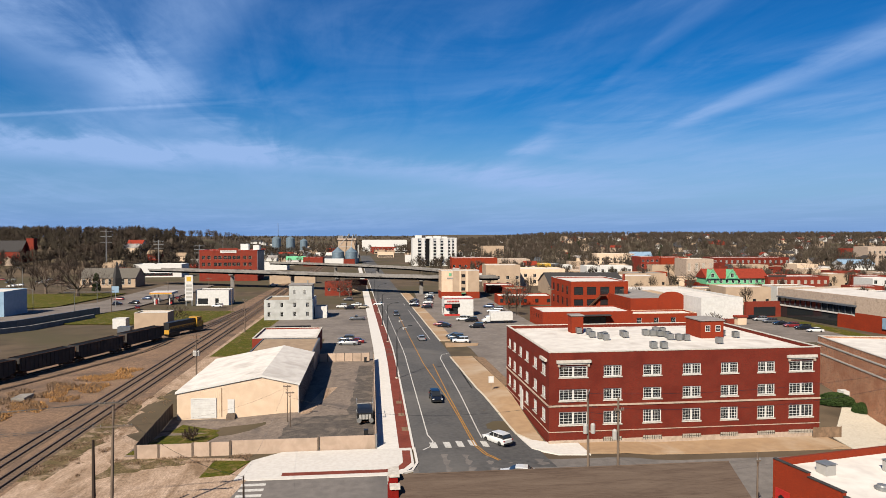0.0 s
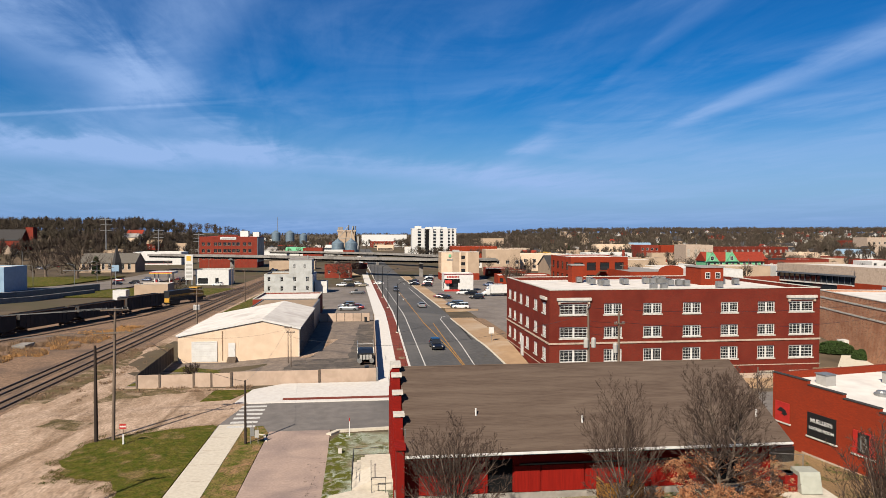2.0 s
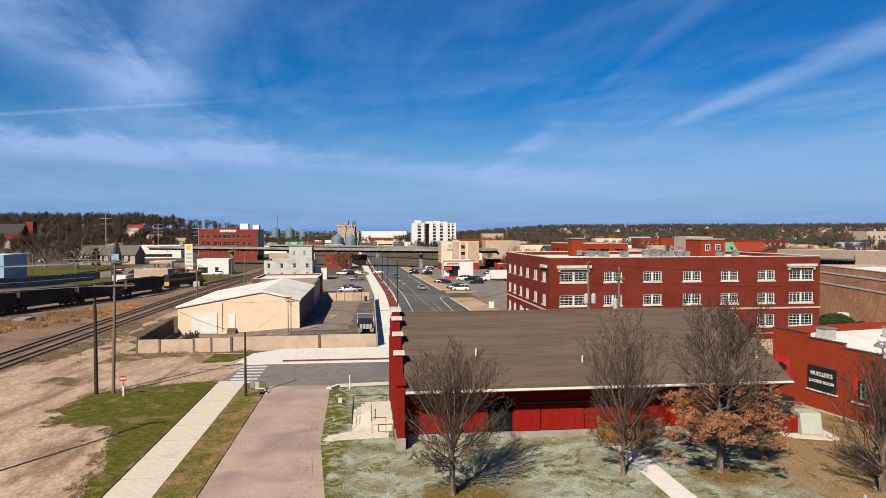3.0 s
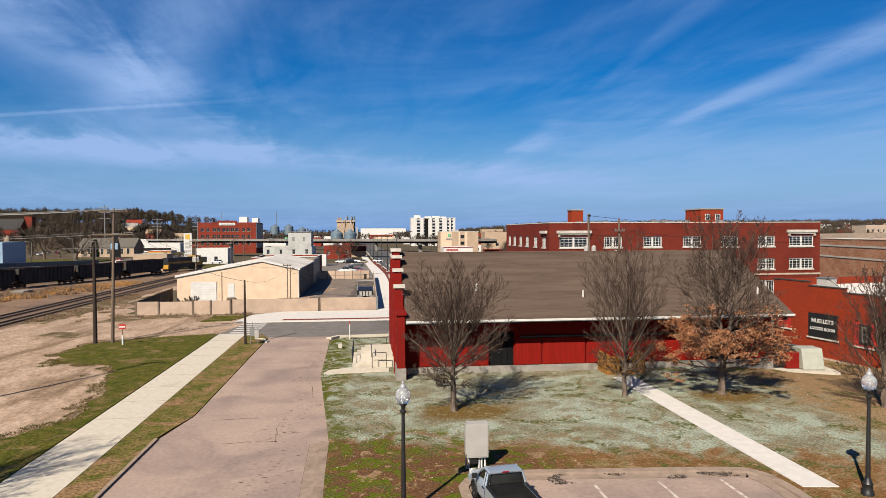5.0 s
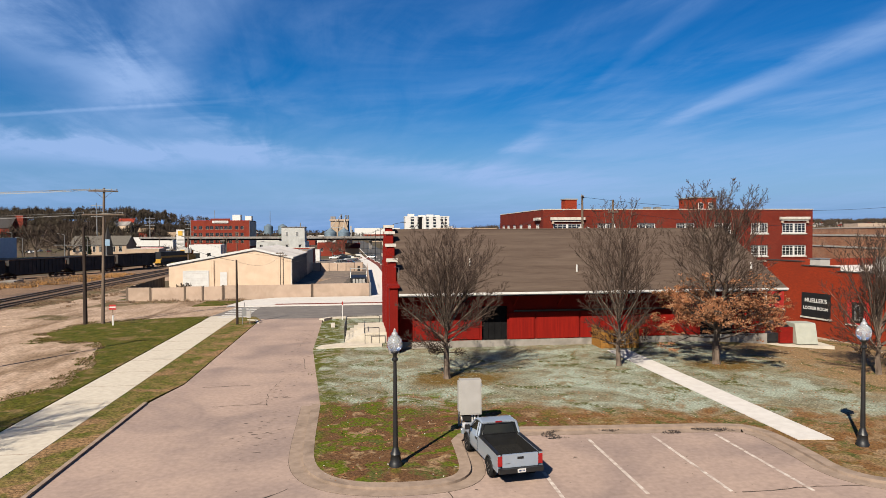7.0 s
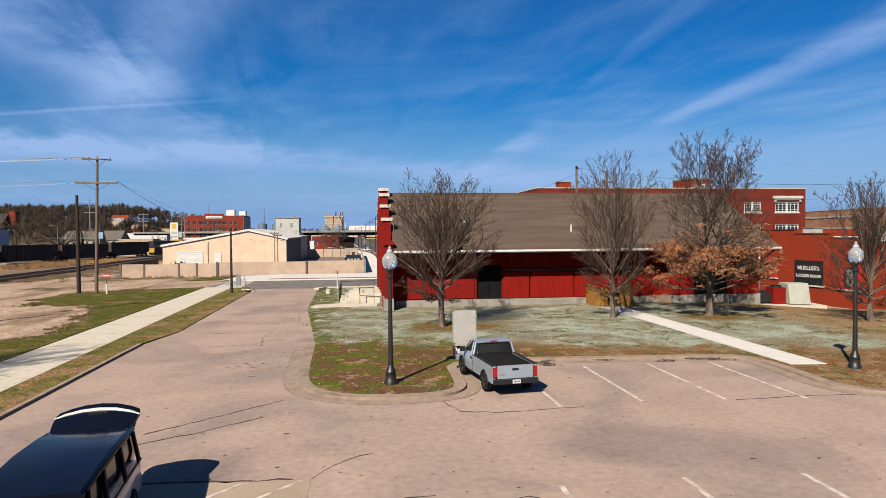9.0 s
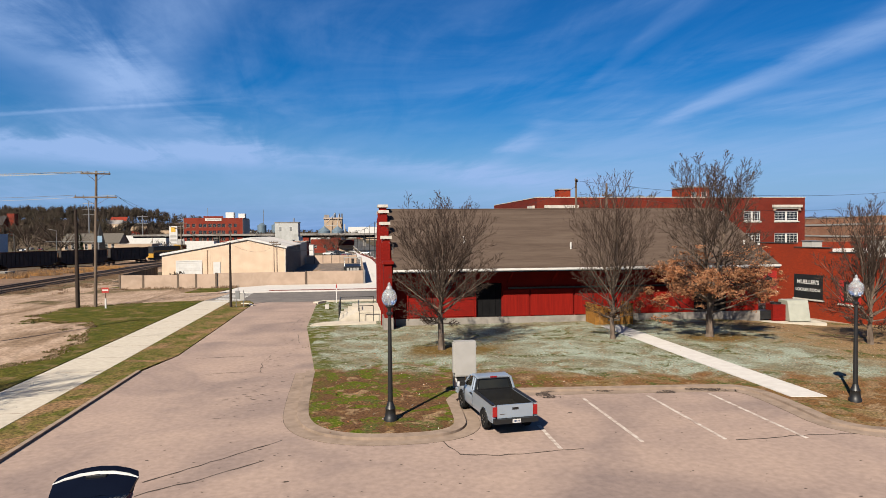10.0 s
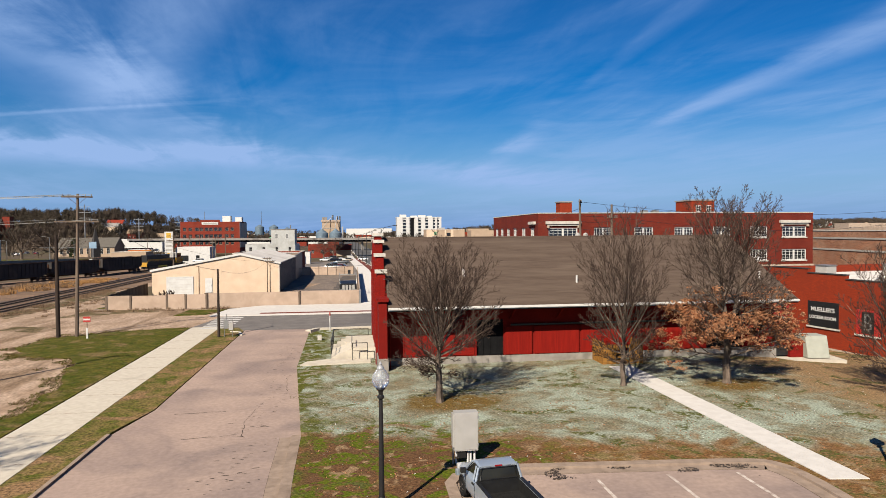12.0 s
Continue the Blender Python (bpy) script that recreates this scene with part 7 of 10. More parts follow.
def grow(rng, p, d, length, r, level, spec, out, tips):
    """A branch that bends upwards and carries side shoots in a spiral. spec: per level (children, length share, angle, lift)."""
    n = 6 if level < 2 else 3
    pts = [p]
    kids, share, ang, lift = spec[min(level, len(spec) - 1)]
    wob = 0.045 if level < 2 else 0.075
    for i in range(n):
        d = (d + Vector((rng.gauss(0, wob), rng.gauss(0, wob), rng.gauss(0, wob) + lift))).normalized()
        q = pts[-1] + d * (length / n)
        r0, r1 = r * (1 - 0.8 * i / n), r * (1 - 0.8 * (i + 1) / n)
        out[0 if level < 2 else 1].append((pts[-1], q, max(r0, THIN), max(r1, THIN * 0.8)))
        pts.append(q)
    tips.append((pts[-1], level))
    if level >= len(spec) - 1:
        return
    turn = rng.uniform(0, 6.283)
    for k in range(kids):
        f = min(0.98, 0.18 + 0.82 * (k + rng.uniform(0.1, 0.9)) / kids)
        i = min(n - 1, int(f * n))
        base = pts[i].lerp(pts[i + 1], min(1.0, f * n - i))
        dd = (pts[i + 1] - pts[i]).normalized()
        ax = dd.orthogonal().normalized()
        turn += 2.4 + rng.uniform(-0.4, 0.4)
        side = ax * math.cos(turn) + dd.cross(ax) * math.sin(turn)
        a = radians(ang) * rng.uniform(0.7, 1.25)
        nd = (dd * math.cos(a) + side * math.sin(a) + Vector((0, 0, 0.16))).normalized()
        grow(rng, base, nd, length * share * (1.2 - 0.7 * f) * rng.uniform(0.7, 1.2), max(r * (1 - 0.8 * f) * 0.6, 0.004), level + 1, spec, out, tips)


THIN = 0.0098


def bare_tree(seed, m, label, trunk_h, trunk_r, limbs, limb_len, spread, spec, leader=None, leaves=0, leaf_top=1.0, category="tree", group="", fan=None):
    rng = random.Random(seed)
    t = thing("tree", label, category, m, group)
    out, tips = ([], []), []
    base = Vector((0, 0, -0.15))
    top = Vector((rng.uniform(-0.08, 0.08), rng.uniform(-0.08, 0.08), trunk_h))
    out[0].append((base, Vector((0, 0, 0.25)), trunk_r * 1.45, trunk_r * 1.02))
    out[0].append((Vector((0, 0, 0.25)), top, trunk_r * 1.02, trunk_r * 0.85))
    if fan:
        high, half = fan
        mid, tall = (high + trunk_h * 0.75) * 0.5, (high - trunk_h * 0.75) * 0.5
        stem_top = trunk_h + (high - trunk_h) * 0.28
        q = top
        for i in range(4):
            nq = Vector((rng.gauss(0, 0.07), rng.gauss(0, 0.07), trunk_h + (stem_top - trunk_h) * (i + 1) / 4))
            out[0].append((q, nq, trunk_r * (0.8 - 0.13 * i), trunk_r * (0.8 - 0.13 * (i + 1))))
            q = nq
        for k in range(limbs):
            f = (k + 0.5) / limbs
            a = 2.4 * k + rng.uniform(-0.3, 0.3)
            s = radians(5 + (spread - 5) * f) * rng.uniform(0.88, 1.12)
            z = stem_top - (stem_top - trunk_h * 0.9) * min(1.0, max(0.0, f + rng.uniform(-0.3, 0.3)))
            d = Vector((math.sin(s) * math.cos(a), math.sin(s) * math.sin(a), math.cos(s)))
            # reach to the oval outline of the crown
            c0, ds, dc = (z - mid) / tall, math.sin(s) / half, math.cos(s) / tall
            aa, bb, cc = ds * ds + dc * dc, c0 * dc, c0 * c0 - 1
            reach = (-bb + math.sqrt(max(0.0, bb * bb - aa * cc))) / aa
            grow(rng, Vector((0, 0, z)), d, reach * rng.uniform(0.84, 1.0), trunk_r * (0.36 - 0.12 * f) * rng.uniform(0.8, 1.15), 1, spec, out, tips)
    elif leader:
        axis = []
        for s in (0, 1):
            q = Vector((0, 0, trunk_h))
            for i in range(8):
                nq = q + Vector((rng.gauss(0, 0.07) + (0.17 if s else -0.15) * (i > 1), rng.gauss(0, 0.07), (leader - trunk_h) / 8 * (1.0 - 0.1 * s)))
                rr0, rr1 = trunk_r * 0.75 * (1 - i / 8.5), trunk_r * 0.75 * (1 - (i + 1) / 8.5)
                out[0].append((q, nq, rr0, rr1))
                axis.append((q, nq))
                q = nq
        for k in range(limbs):
            f = ((k + rng.random()) / limbs) ** 0.95
            q, nq = axis[min(7, int(f * 8)) + 8 * (k % 2)]
            a, s = 2.4 * k + rng.uniform(-0.4, 0.4), radians(spread - (spread - 26) * f ** 0.7) * rng.uniform(0.85, 1.12)
            d = Vector((math.sin(s) * math.cos(a), math.sin(s) * math.sin(a), math.cos(s)))
            grow(rng, q.lerp(nq, rng.random()), d, limb_len * (1.0 - 0.30 * f) * rng.uniform(0.82, 1.08), trunk_r * (0.30 - 0.17 * f), 1, spec, out, tips)
    else:
        for k in range(limbs):
            a = 6.283 * (k + rng.uniform(-0.3, 0.3)) / limbs
            s = radians(spread) * rng.uniform(0.35, 1.15)
            z = trunk_h * rng.uniform(0.82, 1.0)
            d = Vector((math.sin(s) * math.cos(a), math.sin(s) * math.sin(a), math.cos(s)))
            grow(rng, Vector((0, 0, z)), d, limb_len * rng.uniform(0.8, 1.1) * (1.0 if s < radians(spread) * 0.8 else 0.85), trunk_r * 0.40, 1, spec if spec[0] is None else [None, *spec], out, tips)
    o = new("trunk", tubes_mesh("trunk", out[0], M_bark))
    o.parent = t
    o = new("crown", tubes_mesh("crown", out[1], M_twig))
    o.parent = t
    o["label"] = "bare brown twigs"
    if leaves:
        ends = [p for p, lv in tips if lv >= 2 and p.z < leaf_top * (1.0 if rng.random() < 0.86 else 1.3) and noise.noise(p * 0.9) > -0.16]
        vs, fs = [], []
        while len(fs) < 2 * leaves:
            p = rng.choice(ends)
            for _ in range(rng.randint(4, 11)):
                c = p + Vector((rng.gauss(0, 0.13), rng.gauss(0, 0.13), rng.gauss(-0.04, 0.06)))
                u = Vector((rng.gauss(0, 1), rng.gauss(0, 1), rng.gauss(-0.3, 0.6))).normalized()
                v = u.orthogonal().normalized()
                a = rng.uniform(0, 6.3)
                v = (v * math.cos(a) + u.cross(v) * math.sin(a)).normalized()
                s = rng.uniform(0.05, 0.105)
                k = len(vs)
                w = u.cross(v) * s * 0.3
                vs += [c - u * s, c + v * s * 0.5 + w, c + u * s, c - v * s * 0.5 + w]
                fs += [(k, k + 1, k + 2), (k, k + 2, k + 3)]
        me = bpy.data.meshes.new("leaves")
        me.from_pydata(vs, [], fs)
        me.materials.append(M_oakleaf)
        o = new("leaves", me)
        o.parent = t
        tagged(o, "clinging orange-brown dead leaves", kind="stuff")
    return t


UPRIGHT = [None, (12, 0.40, 30, 0.025), (6, 0.45, 36, 0.04), (3, 0.5, 36, 0.04), (0, 0.5, 30, 0.04)]
OAK = [None, (10, 0.40, 38, 0.045), (6, 0.46, 38, 0.05), (3, 0.5, 38, 0.03), (0, 0.5, 40, 0.02)]
bare_tree(3, pose(4.75, 38.9, 0.1), "bare upright lawn tree with many steep branches", 1.75, 0.19, 36, 0, 92, UPRIGHT, fan=(9.1, 3.7))
bare_tree(8, pose(16.35, 41.0, 0.1), "slender bare lawn tree with steep branches", 1.4, 0.16, 29, 0, 84, UPRIGHT, fan=(10.5, 3.2))
bare_tree(21, pose(22.9, 40.6, 0.05), "oak tree with a bare top and clinging brown leaves below", 1.55, 0.25, 58, 4.6, 90, OAK, leader=9.5, leaves=14500, leaf_top=4.7)
bare_tree(14, pose(30.9, 36.2, zg(31, 36)), "spreading bare tree on the lawn", 1.2, 0.18, 28, 0, 84, UPRIGHT, fan=(9.0, 3.5))
bare_tree(15, pose(-21.6, 23.6, 0.0), "bare tree on the grass beside the footpath", 1.6, 0.2, 18, 0, 60, UPRIGHT, fan=(11.0, 3.4))
THIN = 0.03
OPEN = [(7, 0.6, 42, 0.03), (6, 0.55, 40, 0.02), (4, 0.55, 38, 0.0)]
for seed, x, y, th, r, ln, sp, lab in ((31, -138.6, 330, 3.6, 0.9, 17, 72, "large bare spreading park tree"), (32, -159.3, 344, 3.6, 0.7, 16, 62, "bare park tree on the lawn"), (33, -150, 418, 3, 0.4, 10, 55, "bare tree beside the street"),
                                       (34, 60.5, 262, 2.2, 0.35, 8.5, 45, "dense bare tree beside the car park"), (35, -14.5, 316, 2, 0.3, 7.0, 60, "bare tree with reddish buds"), (36, -64, 226, 0.5, 0.15, 5.2, 60, "bare shrub beside the tan hut"),
                                       (37, -9.5, 306, 2, 0.25, 8.0, 45, "bare tree beside the street"), (38, 86, 285, 2, 0.3, 8.5, 50, "bare tree among town buildings"), (39, 170, 330, 2, 0.3, 10, 50, "bare tree among town buildings"), (40, -26, 98.5, 0.1, 0.05, 1.6, 60, "small bare shrub at the wall"),
                                       (41, 108, 196, 0.6, 0.12, 4.4, 60, "small bare ornamental tree by a wall"), (42, 235, 330, 3, 0.4, 11, 55, "large bare tree among houses"), (43, 300, 350, 3, 0.4, 11, 55, "large bare tree among houses")):
    bare_tree(seed, pose(x, y, zg(x, y)), lab, th, r, 9, ln, sp, OPEN)


def clump_mesh(name, mat, cx, cy, cz, sx, sy, sz, n, leaf, seed):
    """A hedge body: many small leaves over a rounded volume."""
    rng = random.Random(seed)
    vs, fs = [], []
    for _ in range(n):
        d = Vector((rng.gauss(0, 1), rng.gauss(0, 1), abs(rng.gauss(0, 1)))).normalized()
        k = rng.uniform(0.8, 1.03)
        c = Vector((cx + d.x * sx * k, cy + d.y * sy * k, cz + d.z * sz * k))
        u = Vector((rng.gauss(0, 1), rng.gauss(0, 1), rng.gauss(0, 1))).normalized()
        v = u.orthogonal()
        i = len(vs)
        vs += [c - u * leaf, c + v * leaf * 0.6, c + u * leaf, c - v * leaf * 0.6]
        fs.append((i, i + 1, i + 2, i + 3))
    me = bpy.data.meshes.new(name)
    me.from_pydata(vs, [], fs)
    me.materials.append(mat)
    return me


for k, (x, y, a, b, h) in enumerate(((83.8, 110.2, 3.3, 1.5, 2.1), (86.0, 106.2, 1.7, 1.2, 1.6), (88.6, 104.5, 1.9, 1.7, 4.2))):
    t = thing("hedge", "dense clipped green hedge by the brown hall", "hedge", pose(x, y, zg(x, y), 0, 0, -20))
    o = new("foliage", clump_mesh("foliage", M_hedge if k < 2 else M_evergreen, 0, 0, 0.1, a, b, h, 4200, 0.16, k))
    o.parent = t
    o["kind"] = "stuff"
    c = smooth(part("core", lathe([(b * 0.8, 0), (b * 0.85, h * 0.5), (b * 0.4, h * 0.9)], 10), M_evergreen, t))
    c.scale = (a / b, 1, 1)
tagged(part("power_box", soften(bx(86.3, 90.2, 111.2, 113.0, -1.9, 1.0), 0.04), M_white), "white electrical transformer box by the hedge", "power box")


def tufts(name, label, zone, n, h, mat, seed, lean=0.35):
    """Blades of dry grass over an area given as a test on random points."""
    rng = random.Random(seed)
    vs, fs = [], []
    x0, x1, y0, y1, test = zone
    while len(fs) < n:
        x, y = rng.uniform(x0, x1), rng.uniform(y0, y1)
        if not test(x, y):
            continue
        z = zg(x, y) - 0.05
        for _ in range(5):
            a, s = rng.uniform(0, 6.28), h * rng.uniform(0.4, 1.15)
            bx_, by_ = x + rng.gauss(0, 0.12), y + rng.gauss(0, 0.12)
            w = 0.03 + 0.03 * h
            i = len(vs)
            vs += [(bx_ - w * math.cos(a), by_ - w * math.sin(a), z), (bx_ + w * math.cos(a), by_ + w * math.sin(a), z), (bx_ + rng.gauss(0, lean) * s, by_ + rng.gauss(0, lean) * s, z + s)]
            fs.append((i, i + 1, i + 2))
    me = bpy.data.meshes.new(name)
    me.from_pydata(vs, [], fs)
    me.materials.append(mat)
    tagged(new(name, me), label, "grass", kind="stuff")


def between(ax, ay, bx_, by_, w):
    def test(x, y):
        f = ((x - ax) * (bx_ - ax) + (y - ay) * (by_ - ay)) / ((bx_ - ax) ** 2 + (by_ - ay) ** 2)
        if not 0 < f < 1:
            return False
        q = math.hypot(x - ax - f * (bx_ - ax), y - ay - f * (by_ - ay))
        return q < w * (0.55 + 1.5 * noise.noise(Vector((x * 0.22, y * 0.22, 3))))
    return test


tufts("dry_grass", "orange dry tall grass between the tracks", (-64, -48, 108, 168, between(-60.5, 112, -53, 152, 5.2)), 10000, 0.55, M_drygrass, 5)
tufts("weeds", "brown dry weeds beside the tracks", (-80, -52, 84, 150, between(-73, 92, -56, 140, 9)), 14000, 0.7, M_weeds, 6)
tufts("weeds", "low brown weeds between the lane and the tracks", (-44, -36, 84, 128, lambda x, y: noise.noise(Vector((x * 0.3, y * 0.3, 5))) > 0.1), 6000, 0.28, M_weeds, 16)
tufts("weeds", "dry weeds at the wall foot", (-34, -16, 88.4, 91, lambda x, y: noise.noise(Vector((x * 0.4, y, 1))) > 0.05), 900, 0.35, M_weeds, 7)
tufts("grass_blades", "short spring grass in tufts", (-28, -10.8, 18, 72, lambda x, y: (-13.1 < x < -11.65 or -28 < x < -16.6) and noise.noise(Vector((x * 0.5, y * 0.5, 8))) > 0.08 and (x > -16.6 or y > 57 or x > -18.5 - (57 - y) * 0.0)), 16000, 0.11, M_grass_green, 8, 0.6)
tufts("lawn_blades", "short tufts of grass on the lawn", (-3.5, 40, 22.8, 46, lambda x, y: (y > 29 or -1.8 < x < 3.2 or x > 19) and not (17.0 < x < 21.3) and noise.noise(Vector((x * 0.45, y * 0.45, 2))) > 0.22), 18000, 0.10, M_grass_green, 9, 0.6)


FRINGE = [(-16.6, 72.2), (-21, 71.5), (-27.5, 68), (-28.4, 62.5), (-26, 58.5), (-21.8, 57), (-20, 52), (-18.4, 47), (-17.6, 40), (-21, 35)]


def near_fringe(x, y):
    q = Vector((x, y))
    best = 9.0
    for a, b in zip(FRINGE, FRINGE[1:]):
        a, b = Vector(a), Vector(b)
        f = max(0.0, min(1.0, (q - a).dot(b - a) / (b - a).length_squared))
        best = min(best, (q - a.lerp(b, f)).length)
    return best < 1.5 * (0.6 + 1.4 * noise.noise(Vector((x * 0.6, y * 0.6, 6))))


tufts("grass_fringe", "thin grass fringe where the turf meets bare dirt", (-30, -16.5, 35, 74, near_fringe), 9000, 0.10, M_grass_green, 17, 0.7)
tufts("weed_fringe", "dry brown weeds where the turf meets bare dirt", (-30, -16.5, 35, 74, near_fringe), 5000, 0.12, M_weeds, 18, 0.8)


def litter(name, label, zone, n, size, mat, seed):
    rng = random.Random(seed)
    vs, fs = [], []
    x0, x1, y0, y1, test, lift = zone
    while len(fs) < n:
        x, y = rng.uniform(x0, x1), rng.uniform(y0, y1)
        if not test(x, y):
            continue
        z = zg(x, y) + lift
        u = Vector((rng.gauss(0, 1), rng.gauss(0, 1), rng.gauss(0, 0.35))).normalized() * size * rng.uniform(0.5, 1.4)
        v = Vector((-u.y, u.x, rng.gauss(0, 0.2) * size)) * 0.6
        c = Vector((x, y, z + size * 0.4))
        i = len(vs)
        vs += [c - u, c + v, c + u, c - v]
        fs.append((i, i + 1, i + 2, i + 3))
    me = bpy.data.meshes.new(name)
    me.from_pydata(vs, [], fs)
    me.materials.append(mat)
    tagged(new(name, me), label, "litter", kind="stuff")


litter("fallen_leaves", "fallen brown leaves on the lawn", (-2, 40, 23, 47, lambda x, y: (y > 29 or -1.8 < x < 3.2 or x > 19.2) and noise.noise(Vector((x * 0.3, y * 0.3, 4))) > -0.15, 0.1), 5200, 0.045, M_oakleaf, 11)
litter("pale_straw", "bits of pale straw and paper on the lawn", (-2, 40, 23, 47, lambda x, y: y > 29 or -1.8 < x < 3.2, 0.1), 700, 0.04, M_walk_white, 12)
litter("kerb_debris", "dark leaf debris in the gutter", (3.6, 18, 27.0, 28.2, lambda x, y: noise.noise(Vector((x * 0.8, y, 4))) > 0.15, 0.02), 900, 0.05, M_kerb_dark, 13)


# ---- woods on the hills ----
def woods(name, label, spots, mat, seed, hgt=(9, 14), limbs=9, shoots=7, thick=0.012):
    """Many bare far trees in one mesh: a trunk and fans of thin twigs each."""
    rng = np.random.default_rng(seed)
    temps = []
    for kind in range(8):
        tri = [[(-0.014, 0, 0), (0.014, 0, 0), (0.0, 0, 0.6)], [(0, -0.014, 0), (0, 0.014, 0), (0.0, 0, 0.6)]]
        wide, tall, fork = rng.uniform(0.27, 0.40), rng.uniform(0.30, 0.40), rng.uniform(0.16, 0.30)
        mid = 1.0 - tall
        lumps = [(rng.uniform(0, 6.283), rng.uniform(-0.2, 1.4), rng.uniform(0.8, 1.12)) for _ in range(9)]

        def shell(a, el):
            k = max(r - 0.22 * abs(math.remainder(a - la, 6.283)) - 0.25 * abs(el - le) for la, le, r in lumps)
            k = min(1.05, max(0.62, k + 0.12)) * rng.uniform(0.86, 1.04)
            return np.array([wide * math.cos(a) * math.cos(el) * k, wide * math.sin(a) * math.cos(el) * k, mid + tall * math.sin(el) * k])
        for limb in range(limbs):
            a0, e0 = 2.4 * limb + rng.uniform(-0.3, 0.3), rng.uniform(-0.1, 1.4)
            foot = np.array([0, 0, fork * rng.uniform(0.8, 1.5)])
            top = shell(a0, e0)
            s = np.cross(top - foot, rng.normal(size=3))
            s = s / np.linalg.norm(s) * 0.011
            tri.append([foot - s, foot + s, top])
            for _k in range(shoots):
                p = foot + (top - foot) * rng.uniform(0.3, 0.85)
                q = shell(a0 + rng.normal() * 0.55, min(1.5, max(-0.5, e0 + rng.normal() * 0.45)))
                s = np.cross(q - p, rng.normal(size=3))
                s = s / np.linalg.norm(s) * thick
                tri.append([p - s, p + s, q])
        temps.append(np.array(tri, dtype=float).reshape(-1, 3))
    vs = []
    for x, y in spots:
        h = rng.uniform(*hgt)
        w = h * rng.uniform(0.8, 1.2)
        a = rng.uniform(0, 6.3)
        c, s = math.cos(a), math.sin(a)
        tv = temps[rng.integers(0, 8)]
        vs.append(np.stack([x + (tv[:, 0] * c - tv[:, 1] * s) * w, y + (tv[:, 0] * s + tv[:, 1] * c) * w, zg(x, y) - 0.3 + tv[:, 2] * h], 1))
    vs = np.concatenate(vs)
    me = bpy.data.meshes.new(name)
    n = len(vs)
    me.vertices.add(n)
    me.vertices.foreach_set("co", vs.astype(np.float32).ravel())
    me.loops.add(n)
    me.loops.foreach_set("vertex_index", np.arange(n, dtype=np.int32))
    me.polygons.add(n // 3)
    me.polygons.foreach_set("loop_start", np.arange(0, n, 3, dtype=np.int32))
    me.update(calc_edges=True)
    me.materials.append(mat)
    tagged(new(name, me), label, "woods", kind="stuff")


_r = random.Random(77)
left_hill = []
while len(left_hill) < 2900:
    x, y = _r.uniform(-620, -100), _r.uniform(440, 760)
    if zg(x, y) > 4 or (x < -150 and y > 470 and _r.random() < 0.3):
        left_hill.append((x, y))
woods("hill_woods", "bare brown woods on the hill", left_hill, M_farwood, 1, (5, 14.5), 14, 10, 0.009)
right_hill = []
while len(right_hill) < 4300:
    x, y = _r.uniform(40, 1500), _r.uniform(560, 1500)
    if 0.0 < math.atan2(x, y) < 0.78:
        right_hill.append((x, y))
woods("far_woods", "bare brown woods on the far ridge", right_hill, M_farwood, 2, (9, 16))
mid_town = []
while len(mid_town) < 330:
    x, y = _r.uniform(60, 520), _r.uniform(330, 640)
    if 0.1 < math.atan2(x, y) < 0.80 and noise.noise(Vector((x * 0.012, y * 0.012, 1))) > -0.1:
        mid_town.append((x, y))
woods("town_trees", "bare trees among the houses", mid_town, M_farwood, 3, (7, 12), 14, 10, 0.009)
strip_trees = [(_r.uniform(-260, 60), _r.uniform(900, 1500)) for _ in range(420)] + [(_r.uniform(30, 110), _r.uniform(470, 580)) for _ in range(46)] + [(_r.uniform(-230, -50), _r.uniform(560, 1100)) for _ in range(260)] + [(_r.uniform(-330, -140), _r.uniform(350, 440)) for _ in range(40)]
strip_trees += [(_r.uniform(-900, 260), _r.uniform(1250, 2600)) for _ in range(1500)]
woods("valley_trees", "bare trees along the valley", strip_trees, M_farwood, 4, (7, 13))
ever = [(_r.uniform(120, 700), _r.uniform(420, 1000)) for _ in range(26)] + [(-138, 350)]
for x, y in ever[:14] + ever[-1:]:
    t = thing("conifer", "dark green conifer among the houses", "tree", pose(x, y, zg(x, y)))
    part("trunk", tube([(0, 0, -0.3), (0, 0, 2)], 0.2, 5), M_bark, t)
    hh = _r.uniform(7, 11)
    o = new("foliage", clump_mesh("foliage", M_evergreen, 0, 0, 1.0, hh * 0.22, hh * 0.22, hh, 420, 0.5, int(x)))
    o.parent = t
    o["kind"] = "stuff"


# ---- railway ----
def track(name, pts, label, ties=True):
    t = thing(name, label, "railway track", kind="structure")
    for s in (-0.75, 0.75):
        part("rail", strip(pts, s - 0.05, s + 0.05, 0.02, 0.2), M_rail, t, "rusty steel rail")
    if ties:
        bm = bmesh.new()
        for (xa, ya), (xb, yb) in zip(pts, pts[1:]):
            ln = math.hypot(xb - xa, yb - ya)
            ux, uy = (xb - xa) / ln, (yb - ya) / ln
            n = int(ln / 0.6)
            for i in range(n):
                cx, cy = xa + ux * i * 0.6, ya + uy * i * 0.6
                z = zg(cx, cy)
                vs = []
                for zz in (z - 0.05, z + 0.03):
                    for a, b in ((-1.3, -0.12), (1.3, -0.12), (1.3, 0.12), (-1.3, 0.12)):
                        vs.append(bm.verts.new((cx + uy * a + ux * b, cy - ux * a + uy * b, zz)))
                bm.faces.new(vs[4:])
                for k in range(4):
                    bm.faces.new((vs[k], vs[(k + 1) % 4], vs[4 + (k + 1) % 4], vs[4 + k]))
        o = part("ties", bm, M_tie, t)
        o["kind"] = "stuff"
    return t


